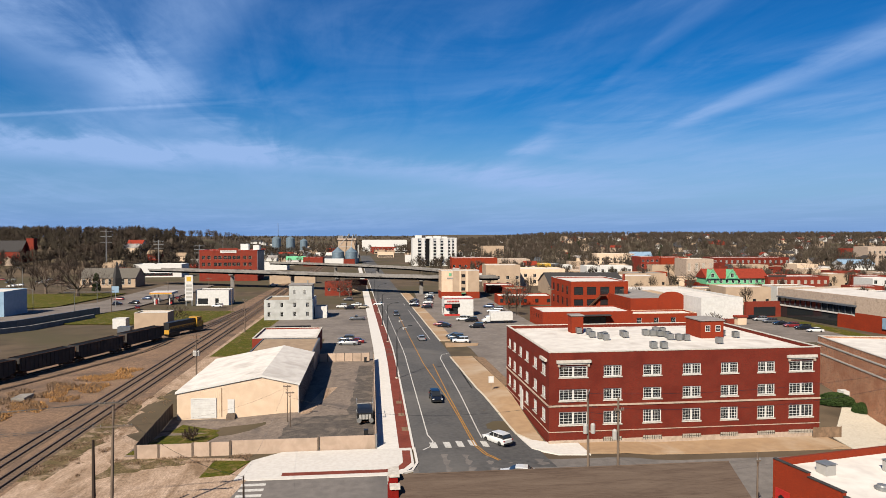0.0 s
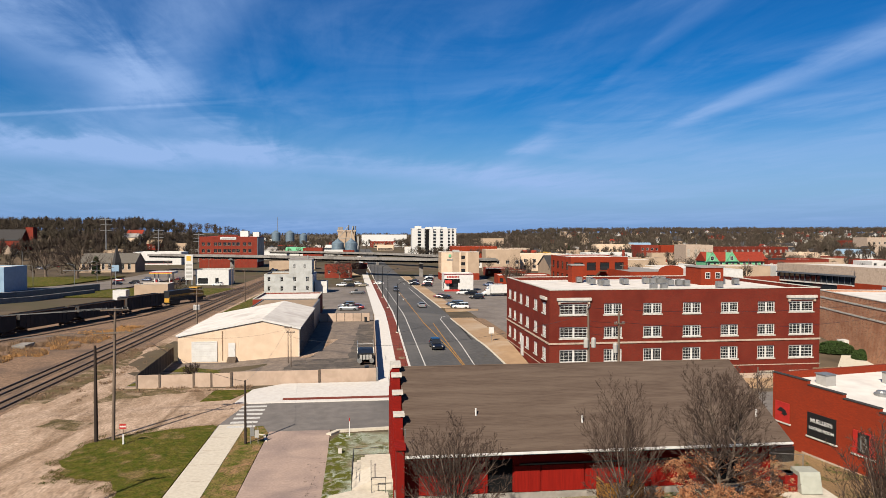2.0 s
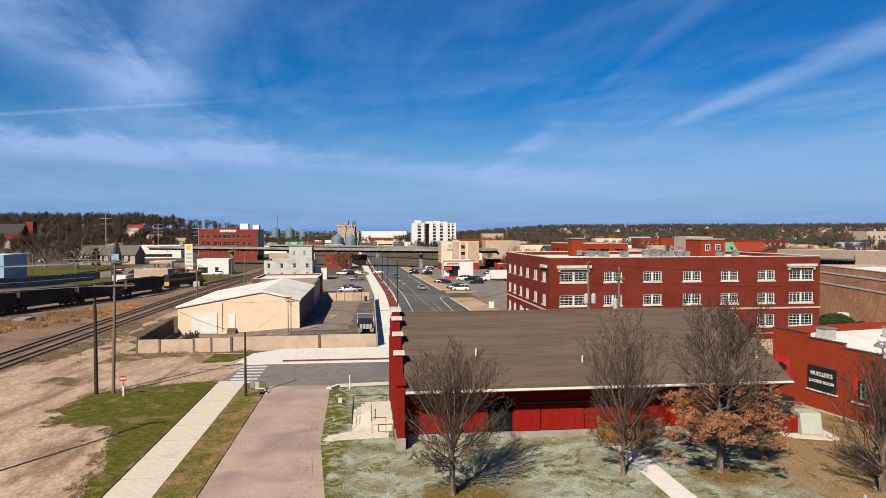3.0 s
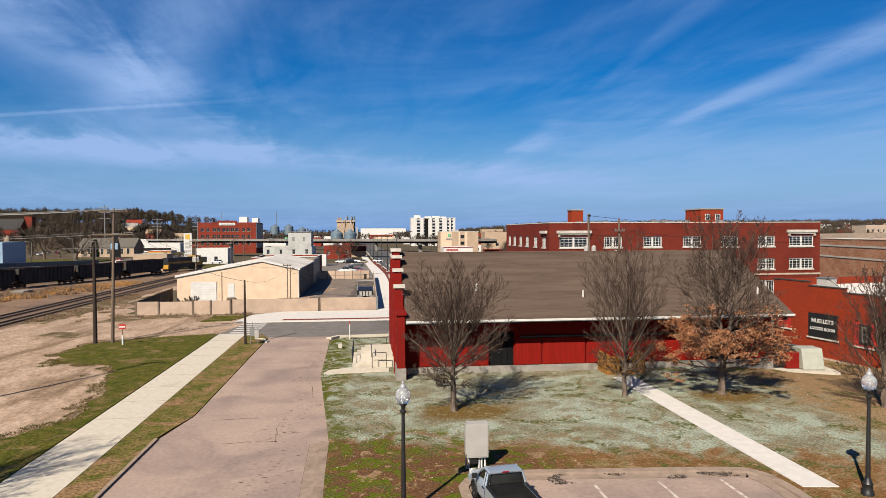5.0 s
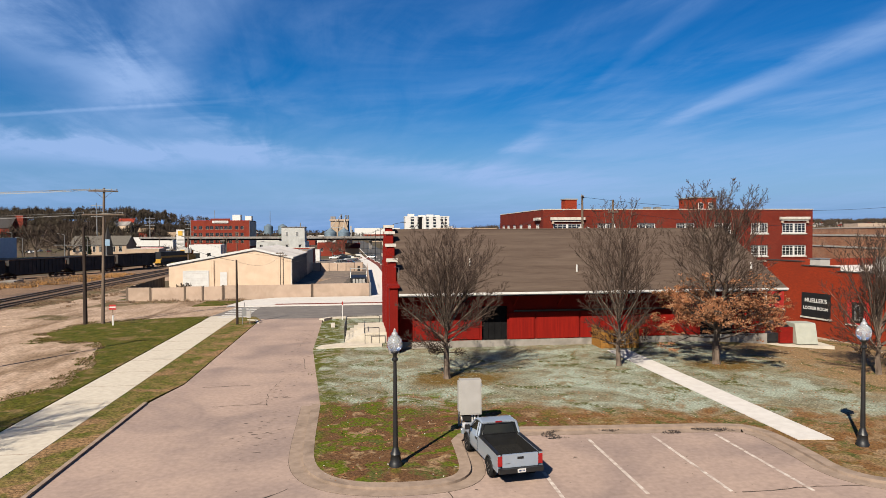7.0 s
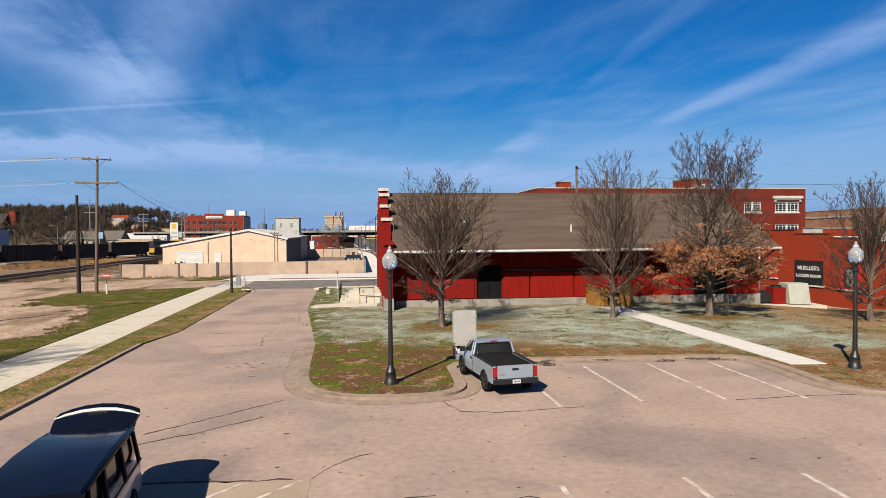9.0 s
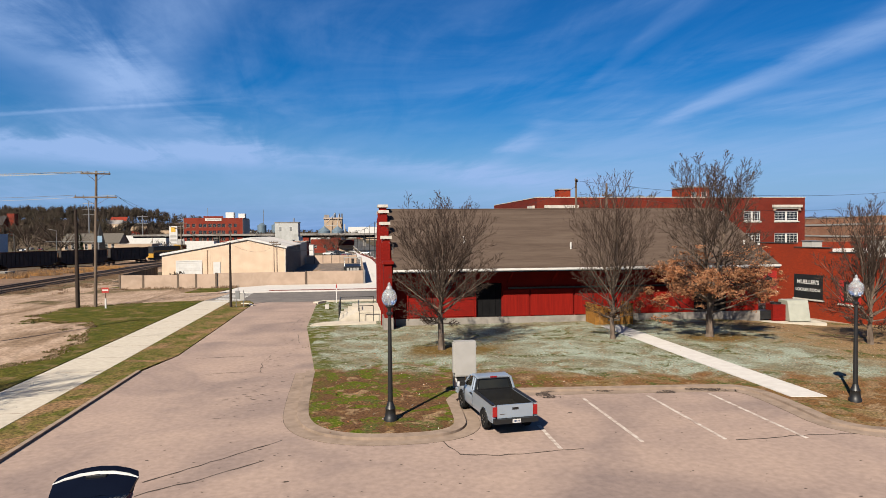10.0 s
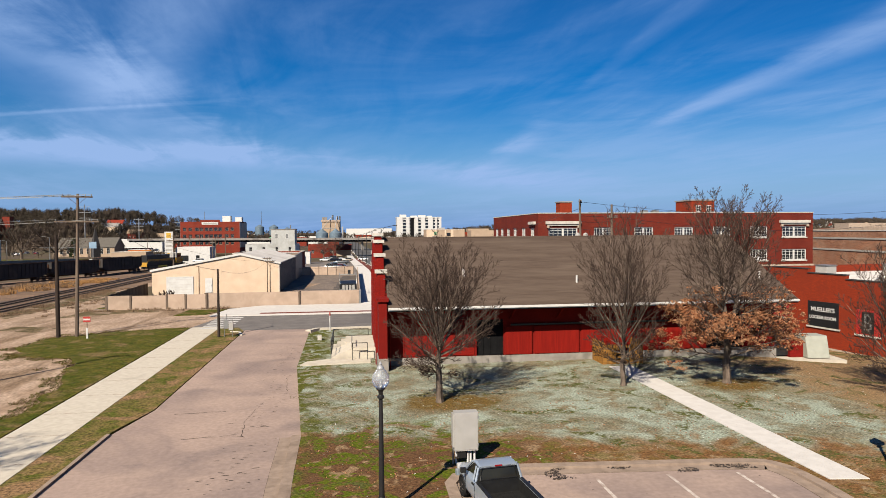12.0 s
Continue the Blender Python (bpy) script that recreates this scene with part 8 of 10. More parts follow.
def bed(name, pts, w):
    bm = bmesh.new()
    rows = []
    pts = [(xa + (xb - xa) * k / 8, ya + (yb - ya) * k / 8) for (xa, ya), (xb, yb) in zip(pts, pts[1:]) for k in range(8)] + pts[-1:]
    for i, (x, y) in enumerate(pts):
        z = zg(x, y)
        rows.append([bm.verts.new((x + a, y, z + b)) for a, b in ((-w, -0.12), (-w * 0.65, 0.0), (w * 0.65, 0.0), (w, -0.12))])
    for p, q in zip(rows, rows[1:]):
        for k in range(3):
            bm.faces.new((p[k], p[k + 1], q[k + 1], q[k]))
    tagged(part(name, bm, M_ballast_dark), "dark stone ballast under the track", "ballast", kind="structure")


M_ballast_dark = surf("dark_ballast", (0.29, 0.20, 0.14), (0.19, 0.13, 0.095), 2.5, 0.95, 0.6, fine=8)
main_a = [(-48.0, -60), (-48.0, 60), (-47.8, 130), (-47.4, 220), (-48.2, 350), (-47.5, 480), (-46, 640), (-44, 900)]
main_b = [(-44.2, -60), (-44.3, 60), (-44.0, 110), (-43.3, 200), (-43.9, 350), (-43.2, 480), (-42, 640), (-40, 900)]
siding = [(-108, 60), (-86, 100), (-71.0, 134), (-60.0, 166), (-56.5, 190), (-52.0, 230), (-49.5, 270)]
storage = [(-135, 20), (-100, 96), (-77.5, 143.5), (-61.5, 190), (-52.5, 212), (-50, 240)]
for p, w in ((main_a, 2.0), (main_b, 2.0), (siding, 2.0), (storage, 2.0)):
    bed("ballast", p, w)
track("main_track", main_a, "main line railway track")
track("main_track", main_b, "second main line railway track")
track("side_track", siding, "curving railway siding")
track("storage_track", storage, "storage track under the hopper cars")


def hopper(m, label):
    t = thing("hopper_car", label, "railway wagon", m, "train of hopper cars")
    L, w, h = 15.4, 1.5, 4.3
    bm = bmesh.new()
    loft(bm, [[(-w, -L / 2, 1.9), (w, -L / 2, 1.9), (w, -L / 2, h), (-w, -L / 2, h)], [(-w, -L / 2 + 1.8, 1.2), (w, -L / 2 + 1.8, 1.2), (w, -L / 2 + 1.8, h), (-w, -L / 2 + 1.8, h)],
              [(-w, L / 2 - 1.8, 1.2), (w, L / 2 - 1.8, 1.2), (w, L / 2 - 1.8, h), (-w, L / 2 - 1.8, h)], [(-w, L / 2, 1.9), (w, L / 2, 1.9), (w, L / 2, h), (-w, L / 2, h)]])
    part("body", bm, M_hopper, t)
    for s in (-1, 1):
        for k in range(14):
            y = -L / 2 + 0.5 + k * (L - 1) / 13
            part("rib", bx(s * w - 0.08, s * w + 0.08, y - 0.06, y + 0.06, 1.5, h), M_hopper, t)
        part("top_chord", bx(s * w - 0.1, s * w + 0.1, -L / 2, L / 2, h, h + 0.12), M_rust, t)
    part("load", soften(bx(-w + 0.2, w - 0.2, -L / 2 + 0.4, L / 2 - 0.4, h - 0.4, h + 0.05), 0.2), M_dark, t)
    part("sill", bx(-0.3, 0.3, -L / 2 - 0.5, L / 2 + 0.5, 0.9, 1.3), M_rust, t)
    for e in (-1, 1):
        part("end_panel", bx(-0.8, 0.8, e * (L / 2 + 0.12) - 0.06, e * (L / 2 + 0.12) + 0.06, 2.6, 3.9), M_rust, t, "rusty end panel")
        for y in (e * (L / 2 - 1.2) - 0.9, e * (L / 2 - 1.2) + 0.9):
            for s in (-0.75, 0.75):
                wl = part("wheel", lathe([(0.45, -0.06), (0.45, 0.06)], 14), M_rail, t)
                wl.matrix_local = pose(s, y, 0.62, 0, 90, 0)
        part("bogie", bx(-0.95, 0.95, e * (L / 2 - 1.2) - 1.2, e * (L / 2 - 1.2) + 1.2, 0.5, 0.8), M_rust, t)
    return t


def on_path(pts, dist):
    for (xa, ya), (xb, yb) in zip(pts, pts[1:]):
        ln = math.hypot(xb - xa, yb - ya)
        if dist <= ln:
            f = dist / ln
            return xa + (xb - xa) * f, ya + (yb - ya) * f, math.degrees(math.atan2(-(xb - xa), yb - ya))
        dist -= ln
    return xa, ya, 0


first = None
TRAIN = [50 + 16.6 * k for k in range(9)]
for d in TRAIN:
    x, y, a = on_path(storage, d)
    m = pose(x, y, zg(x, y), 0, 0, a)
    if first is None:
        first = hopper(m, "dark sooty open hopper car on the storage track")
    else:
        copy_thing(first, m)


def loco(m):
    t = thing("locomotive", "black diesel locomotive with yellow front", "locomotive", m)
    part("frame", bx(-1.5, 1.5, -8.5, 8.5, 1.1, 1.5), M_hopper, t)
    part("hood", soften(bx(-0.95, 0.95, -7.8, 4.2, 1.5, 4.2), 0.1), M_black, t, "black engine hood")
    part("cab", soften(bx(-1.5, 1.5, 4.2, 6.4, 1.5, 4.5), 0.1), M_locoyellow, t, "yellow cab")
    part("nose", soften(bx(-1.0, 1.0, 6.4, 8.0, 1.5, 3.0), 0.1), M_locoyellow, t)
    part("end_stripe", bx(-1.5, 1.5, -8.56, -8.5, 1.0, 2.2), M_locoyellow, t)
    for s in (-1, 1):
        part("window", bx(s * 1.51 - 0.02, s * 1.51 + 0.02, 4.7, 5.9, 3.3, 4.0), M_glass, t)
        part("handrail", tube([(s * 1.45, -8.2, 1.5), (s * 1.45, -8.2, 2.5), (s * 1.45, 4.0, 2.5)], 0.04, 5), M_locoyellow, t)
        part("side_stripe", bx(s * 0.955 - 0.01, s * 0.955 + 0.01, -7.5, 4.0, 2.6, 3.0), M_locoyellow, t)
    for y in (-5.5, 5.5):
        part("bogie", bx(-1.2, 1.2, y - 2, y + 2, 0.4, 1.1), M_black, t)
        for dy in (-1.4, 0, 1.4):
            for s in (-0.75, 0.75):
                wl = part("wheel", lathe([(0.5, -0.06), (0.5, 0.06)], 14), M_rail, t)
                wl.matrix_local = pose(s, y + dy, 0.66, 0, 90, 0)


x, y, a = on_path(storage, TRAIN[-1] + 18)
loco(pose(x, y, zg(x, y), 0, 0, a))
tagged(part("concrete_stub", soften(bx(-63.6, -61.4, 124, 127.5, -0.5, 0.7), 0.06), M_plinth), "broken concrete block by the tracks", "concrete block")
tagged(part("scrap_heap", soften(bx(-33.6, -30.6, 136, 144, -0.2, 1.1), 0.3), M_asphalt_old), "low grey scrap pile by the shed", "heap")


# ---- middle distance ----
def wins_row(w, n, ww, rows, margin=1.0):
    pitch = (w - 2 * margin - ww) / max(1, n - 1)
    return [(margin + pitch * i, z, ww, h) for z, h in rows for i in range(n)]


# white two-storey house-like office
t = building("white_office", "white two-storey rendered building with dark windows", -36.4, 231, 16.4, 16, 7.1, M_palewall, M_tanroof, wins={"front": wins_row(16.4, 4, 1.0, ((1.3, 1.6), (4.5, 1.6)), 1.2)}, parapet=0.5)
part("upper_wall", bx(8.4, 16.2, 0.6, 9, 7.1, 12.0), M_palewall, t)
part("upper_roof", bx(8.2, 16.4, 0.4, 9.2, 12.0, 12.25), M_greyroof, t)
part("side_cladding", bx(16.4, 16.55, 0.2, 15.5, 0.0, 7.0), M_bluewall, t)
for u in (9.7, 13.2):
    window(t, pose(u, 0.42, 8.9), 1.0, 1.7, 1, 2, M_white, M_glass_lt)
part("vent_stack", tube([(14.6, 3, 12), (14.6, 3, 13.6)], 0.2, 8), M_steel, t)
building("small_white_shed", "small white flat shed beside the office", -19.6, 236, 4.2, 5, 4.2, M_white, M_greyroof, parapet=0.2)
building("red_shop", "low red brick shop behind the office", -22, 322, 13, 10, 6.4, M_midbrick, M_darkroof, wins={"front": wins_row(13, 3, 1.2, ((2.2, 1.5),), 1.5)})
gable_house("orange_roof_shop", "shop with an orange gable roof", -13, 346, 11, 9, 3.2, 2.4, M_tan, M_redroof, 0)
building("drive_in", "low white drive-in shop", -60, 402, 27, 8, 4.8, M_tan, M_whiteroof)

# far four-storey red block with a dark side
far_rows = ((5.0, 2.2), (9.3, 2.2), (13.6, 2.2))
fw = [(u, z, w, h) for z, h in far_rows for u, w in ((1.6, 2.0), (5.0, 2.0), (9.0, 2.2), (11.6, 2.2), (14.9, 2.2), (17.5, 2.2), (20.4, 2.2), (23.0, 2.2), (27.2, 2.0), (30.4, 2.0))]
t = building("far_red_block", "four-storey bright red brick block with a white sign board", -108, 432, 36, 26, 19.3, M_midbrick, M_whiteroof, z=0, wins={"front": fw}, style={"cols": 2, "rows": 2, "frame": M_tan}, cap=M_red)
part("side_wall", bx(36.0, 36.3, 0, 26, 3, 18.8), M_shedside, t, "dark glazed side wall")
part("sign_board", bx(13, 23, -0.25, 0, 17.6, 19.2), M_white, t, "long white sign board")
part("sign_bar", bx(14, 22, -0.3, -0.25, 18.1, 18.7), M_greybox, t)
bm = bmesh.new()
profile_x(bm, [(-0.1, 19.3), (0.4, 19.3), (0.4, 20.6), (-0.1, 20.6)], 12, 24)
part("parapet_crest", bm, M_midbrick, t)
for u, w, hh in ((24, 5, 4.2), (32, 4, 3.4)):
    part("roof_hut", bx(u, u + w, 8, 14, 19, 19 + hh), M_white, t)
part("mast", tube([(13.6, 5, 19), (13.6, 5, 26)], 0.15, 5), M_steel, t)

# ---- overpass ----
def overpass(name, pts, z, w, label, piers):
    t = thing(name, label, "bridge")
    path = [(x, y) for x, y in pts]

    def lofted(w0, w1, z0, z1):
        return strip(path, w0, w1, z0, z1, dip=False)
    part("deck", lofted(-w / 2, w / 2, z - 0.35, z), M_deckconc, t)
    part("girder", lofted(-w / 2 + 1.2, w / 2 - 1.2, z - 1.3, z - 0.35), M_dark, t, "dark steel girders")
    part("barrier", lofted(w / 2 - 0.3, w / 2, z, z + 0.7), M_deckconc, t)
    part("barrier", lofted(-w / 2, -w / 2 + 0.3, z, z + 0.7), M_deckconc, t)
    for x, y in piers:
        part("pier", bx(x - 0.9, x + 0.9, y - 0.9, y + 0.9, -0.5, z - 1.9), M_deckconc, t)
        part("pier_cap", bx(x - 1.2, x + 1.2, y - w / 2 + 0.8, y + w / 2 - 0.8, z - 1.9, z - 1.3), M_deckconc, t)
    return t


overpass("overpass", [(-128, 409), (-95, 392), (-60, 374), (-25, 352), (5, 334), (30, 322), (62, 319)], 8.6, 11, "long grey road overpass crossing the railway and street", ((-77.5, 382), (-42, 363), (-17, 347), (25, 324.5)))
overpass("far_overpass", [(-75, 520), (-45, 500), (-10, 470), (15, 445), (30, 425), (45, 395)], 7.4, 9, "second grey overpass ramp behind", ((-25, 482), (5, 455)))

# ---- grain elevator ----
def elevator():
    t = thing("grain_elevator", "grain elevator with blue-grey steel silos and a concrete headhouse", "grain elevator", pose(-25.2, 668, 0) @ Matrix.Scale(0.83, 4))
    for x in (-8.5, 7.5):
        s = smooth(part("silo", lathe([(7.4, -0.5), (7.4, 14.0), (1.0, 19.0), (0.8, 19.6)], 24), M_silo, t, "blue-grey corrugated steel silo"))
        s.matrix_local = pose(x, 0, 0)
        for k in range(6):
            r = smooth(part("ring", lathe([(7.48, 2 + 2 * k), (7.55, 2.15 + 2 * k), (7.48, 2.3 + 2 * k)], 24), M_silo, t))
            r.matrix_local = pose(x, 0, 0)
    part("headhouse", bx(-9, 12, 12, 24, -0.5, 28), M_tan, t, "tan concrete headhouse")
    part("gallery", bx(-10, 13, 11, 25, 28, 30), M_stone, t)
    part("leg_house", bx(-9, -3, 13, 20, 30, 33.5), M_greyroof, t)
    for x, hh in ((4, 36), (9.5, 35), (12.5, 35), (15.5, 22)):
        part("leg", bx(x - 0.9, x + 0.9, 15, 17, 0, hh), M_greybox if x > 14 else M_shedside, t)
    for a, b in (((-8, 0, 20), (4, 14, 35)), ((7, 0, 20), (9, 14, 34)), ((-8, 0, 20), (8, 0, 20))):
        part("spout", tube([a, b], 0.4, 6), M_greybox, t)
    part("loading_shed", bx(-24, -1, -26, -14, 0, 6.5), M_white, t)
    part("loading_annex", bx(-1, 12, -26, -16, 0, 6.0), M_midbrick, t)


elevator()
for x, y, r, h in ((-150, 1080, 7, 22), (-128, 1080, 7, 22), (-108, 1090, 6, 18)):
    s = smooth(part("far_silo", lathe([(r, -1), (r, h), (0.8, h + 4)], 18, x, y), M_silo))
    tagged(s, "distant blue-grey steel silo", "silo", "distant silos")
tagged(part("radio_mast", tube([(-150, 1100, 0), (-150, 1100, 48)], [0.7, 0.3], 4), M_steel), "thin distant radio mast", "mast")

# ---- white tower ----
def tower():
    t = thing("white_tower", "nine-storey white apartment tower with dark window bands", "apartment tower", pose(38.5, 606, -1.9))
    w, d, h = 41, 18, 27.2
    part("wall", bx(0, w, 0.6, d, -0.5, h), M_white, t)
    fins = ((0, 5.2), (8.4, 11.5), (16.5, 19.5), (22.2, 26), (28.8, 33.2), (35.4, 37.0), (39, 41))
    for a, b in fins:
        part("pier", bx(a, b, -0.5, 0.6, -0.5, h + 0.4), M_white, t)
    gaps = [(5.2, 8.4), (11.5, 13.4), (19.5, 22.2), (26, 28.8), (33.2, 35.4), (37.0, 39)]
    part("shaft", bx(12.4, 15.6, 0.0, 0.7, 0, h), M_dark, t)
    for k in range(8):
        z = 2.6 + k * 3.0
        for a, b in gaps:
            o = part("window", bx(a + 0.2, b - 0.2, 0.4, 0.62, z, z + 1.7), M_glass, t)
            if b - a > 2.5:
                part("balcony", bx(a, b, -0.7, 0.6, z - 0.9, z - 0.1), M_white, t)
    part("parapet", bx(-0.3, w + 0.3, -0.3, d, h, h + 0.7), M_white, t)
    part("side_window_band", bx(w, w + 0.1, 5, 12, 2, h - 2), M_dark, t)
    for a, b, hh in ((3, 9, 3.0), (13, 19, 2.0), (20, 27, 2.4), (28, 33, 1.8)):
        part("penthouse", bx(a, b, 5, 11, h, h + hh), M_white, t)


tower()

# ---- hotel and store ----
def hotel():
    x, y, w, d, h = 32.3, 299.5, 17.6, 12.0, 12.9
    rows = (3.7, 6.8, 9.8)
    t = building("hotel", "four-storey tan hotel with a red brick base", x, y, w, d, h, M_tan, M_whiteroof, wins={"front": [(9.3, z, 1.8, 1.5) for z in rows], "left": [(u, z, 1.3, 1.5) for z in rows for u in (1.6, 5.2, 8.8)]}, style={"cols": 2, "rows": 1, "frame": M_dark}, cap=M_white)
    part("brick_base", bx(-0.12, w + 0.12, -0.15, 0.0, -0.5, 3.2), M_orangebrick, t, "red brick base")
    part("brick_base", bx(-0.15, 0.0, 0, d, -0.5, 3.2), M_orangebrick, t)
    for a, b in ((0.1, 5.2), (8.4, 9.1), (11.3, 12.4)):
        part("cream_band", bx(a, b, -0.06, 0, 3.25, h - 0.1), M_cream, t)
    part("sign", bx(3.4, 4.6, -0.3, -0.06, 10.6, 11.9), M_mint, t, "green and blue sign shape")
    part("sign_bar", bx(2.6, 5.4, -0.2, -0.06, 9.1, 9.8), M_greyroof, t)
    part("door_canopy", bx(9.2, 11.2, -1.2, 0, 2.5, 2.8), M_mint, t)
    part("service_door", bx(9.4, 10.9, -0.2, -0.15, 0.0, 2.2), M_dark, t)
    part("roof_unit", bx(6, 9, 4, 7, h - 0.6, h + 0.9), M_greybox, t)


hotel()


def store():
    t = building("corner_store", "small white corner store with a red awning", 26.6, 236.2, 10.6, 9, 6.5, M_white, M_whiteroof, wins={"front": [(1.8, 0.8, 3.2, 2.4)], "left": [(2.0, 0.8, 4.2, 2.4)]}, style={"cols": 3, "rows": 1, "frame": M_dark})
    part("red_front", bx(-0.05, 5.6, -0.12, 0, -0.2, 0.8), M_red, t)
    part("dark_front", bx(-0.02, 5.6, -0.08, 0, 3.2, 4.6), M_dark, t)
    bm = bmesh.new()
    profile_x(bm, [(-1.2, 3.1), (0, 3.1), (0, 4.3)], 0.2, 2.6)
    bmesh.ops.recalc_face_normals(bm, faces=bm.faces)
    part("awning", bm, M_red, t, "red awning")
    for k in range(8):
        part("sign_bar", bx(1.0 + k * 0.55, 1.4 + k * 0.55, -0.12, -0.02, 5.1, 5.7), M_red, t, "red sign bar")
    part("parapet_trim", bx(-0.2, 10.8, -0.2, 0.3, 6.3, 6.5), M_red, t)


store()

# ---- red two-storey with external stair, low red, warehouses ----
t = building("red_warehouse", "two-storey orange-red brick warehouse with dark windows", 72.2, 231.5, 21.5, 26, 12.6, M_orangebrick, M_whiteroof, wins={"front": [(u, z, 3.4, 2.9) for z in (3.2, 7.7) for u in (1.2, 6.0, 11.0, 16.5)], "left": [(u, z, 2.6, 2.9) for z in (3.2, 7.7) for u in (2, 8, 14, 20)]},
             style={"cols": 3, "rows": 3, "frame": M_dark}, cap=M_white)
part("stair", tube([(5.5, -0.8, 2.5), (11, -0.8, 7.5)], 0.35, 4), M_rust, t, "outside steel stair")
part("stair_landing", bx(10.5, 13, -1.4, 0, 7.3, 7.5), M_rust, t)
part("chimney", tube([(21, 3, 12), (21, 3, 15)], 0.5, 8), M_midbrick, t)
t = building("low_red_store", "low orange-red brick store with a white roof", 54.6, 204.6, 30, 17, 4.9, M_orangebrick, M_whiteroof, wins={"front": [(9.5, 0.6, 11.5, 2.6)], "left": [(u, 2.4, 1.2, 1.2) for u in (2, 5, 8, 11, 14)]}, style={"cols": 6, "rows": 1, "frame": M_dark})
part("canopy", bx(9, 22, -2.5, 0, 3.7, 3.95), M_darkroof, t, "dark metal canopy")
building("low_red_store", "low red brick wing with cream trim", 84.5, 205, 22, 9, 3.9, M_orangebrick, M_whiteroof, wins={"front": wins_row(22, 4, 1.6, ((0.8, 1.8),), 1.5)}, cap=M_cream)
t = thing("arched_warehouse", "red and white brick warehouse with an arched gable", "warehouse", pose(87.5, 206, 0))
part("wall", bx(0, 18.5, 8, 8.4, -0.5, 8.0), M_orangebrick, t)
bm = bmesh.new()
pts = [(0, 0)] + [(9.0 * (1 - math.cos(math.pi * k / 12)) / 2, 8.0 + 2.2 * math.sin(math.pi * k / 12)) for k in range(13)] + [(9.0, 0)]
profile_y(bm, pts, 8.0, 8.5)
bmesh.ops.recalc_face_normals(bm, faces=bm.faces)
o = part("arched_gable", bm, M_orangebrick, t)
o.matrix_local = pose(10, -0.3, 0)
part("wall", bx(0, 0.4, 8.4, 48, -0.5, 8.0), M_orangebrick, t)
part("wall", bx(32.6, 33, -4, 40, -0.5, 9.3), M_white, t)
part("white_wall", bx(18.7, 33, -4.4, -4, 2.4, 9.3), M_white, t, "white painted front wall")
part("red_base", bx(18.7, 33, -4.45, -4, -0.5, 2.4), M_midbrick, t)
part("wall", bx(18.7, 19.0, -4, 8, -0.5, 9.2), M_white, t)
part("roof", bx(0.4, 18.7, 8.4, 48, 7.4, 7.6), M_greyroof, t)
part("roof", bx(19, 32.6, -4, 40, 8.4, 8.6), M_whiteroof, t)
for u in (21.5, 30.0):
    window(t, pose(u, -4.5, 5.0), 1.4, 1.5, 2, 2, M_whitestone, M_glass)
part("porch_roof", bx(29.5, 33.4, -6.8, -4.45, 3.0, 3.5), M_redroof, t)
part("porch_wall", bx(30, 33, -6.5, -4.5, -0.5, 3.0), M_cream, t)

# ---- gabled terrace in mint green and red ----
def mint_terrace():
    t = thing("gabled_terrace", "brick terrace with mint green gables and a red roof", "building", pose(166.5, 311, 0, 0, 0, -4))
    part("lower_wall", bx(0, 31, 0, 12, -0.5, 4.6), M_midbrick, t, "red brick ground floor")
    part("upper_wall", bx(0, 31, 0.2, 12, 4.6, 8.0), M_mint, t, "mint green upper floor")
    bm = bmesh.new()
    profile_x(bm, [(-0.6, 7.6), (6.0, 12.2), (12.6, 7.6)], -0.4, 31.4)
    bmesh.ops.recalc_face_normals(bm, faces=bm.faces)
    part("roof", bm, M_redroof, t, "red tiled roof")
    for u in (2.6, 12.5):
        g = bmesh.new()
        profile_y(g, [(u - 3.0, 7.6), (u + 3.0, 7.6), (u, 12.0)], -0.9, 6)
        bmesh.ops.recalc_face_normals(g, faces=g.faces)
        part("gable", g, M_mint, t, "mint green gable")
        for s in (-1, 1):
            part("gable_board", tube([(u + s * 3.4, -1.1, 7.2), (u, -1.1, 12.3)], 0.25, 4), M_mint, t)
        window(t, pose(u - 0.8, -1.1, 8.2), 1.6, 2.0, 2, 2)
    for k in range(10):
        window(t, pose(0.8 + k * 3.0, -0.1, 1.2), 1.5, 1.8, 2, 2, M_whitestone, M_blind)
        window(t, pose(0.8 + k * 3.0, 0.02, 5.3), 1.4, 1.8, 2, 2, M_white, M_glass)
    part("chimney", bx(9, 9.8, 6, 6.8, 11, 13.5), M_midbrick, t)


mint_terrace()
t = building("brick_terrace", "two-storey brick terrace with cream windows", 196, 306, 31, 16, 8.6, M_midbrick, M_whiteroof, ang=-4, wins={"front": wins_row(31, 9, 1.5, ((1.4, 1.7), (5.0, 1.9)), 1.2)}, style={"frame": M_whitestone, "pane": M_blind, "cols": 2, "rows": 2}, cap=M_midbrick)
part("cornice_blocks", bx(0, 9, -0.3, 0, 8.6, 9.3), M_darkroof, t)

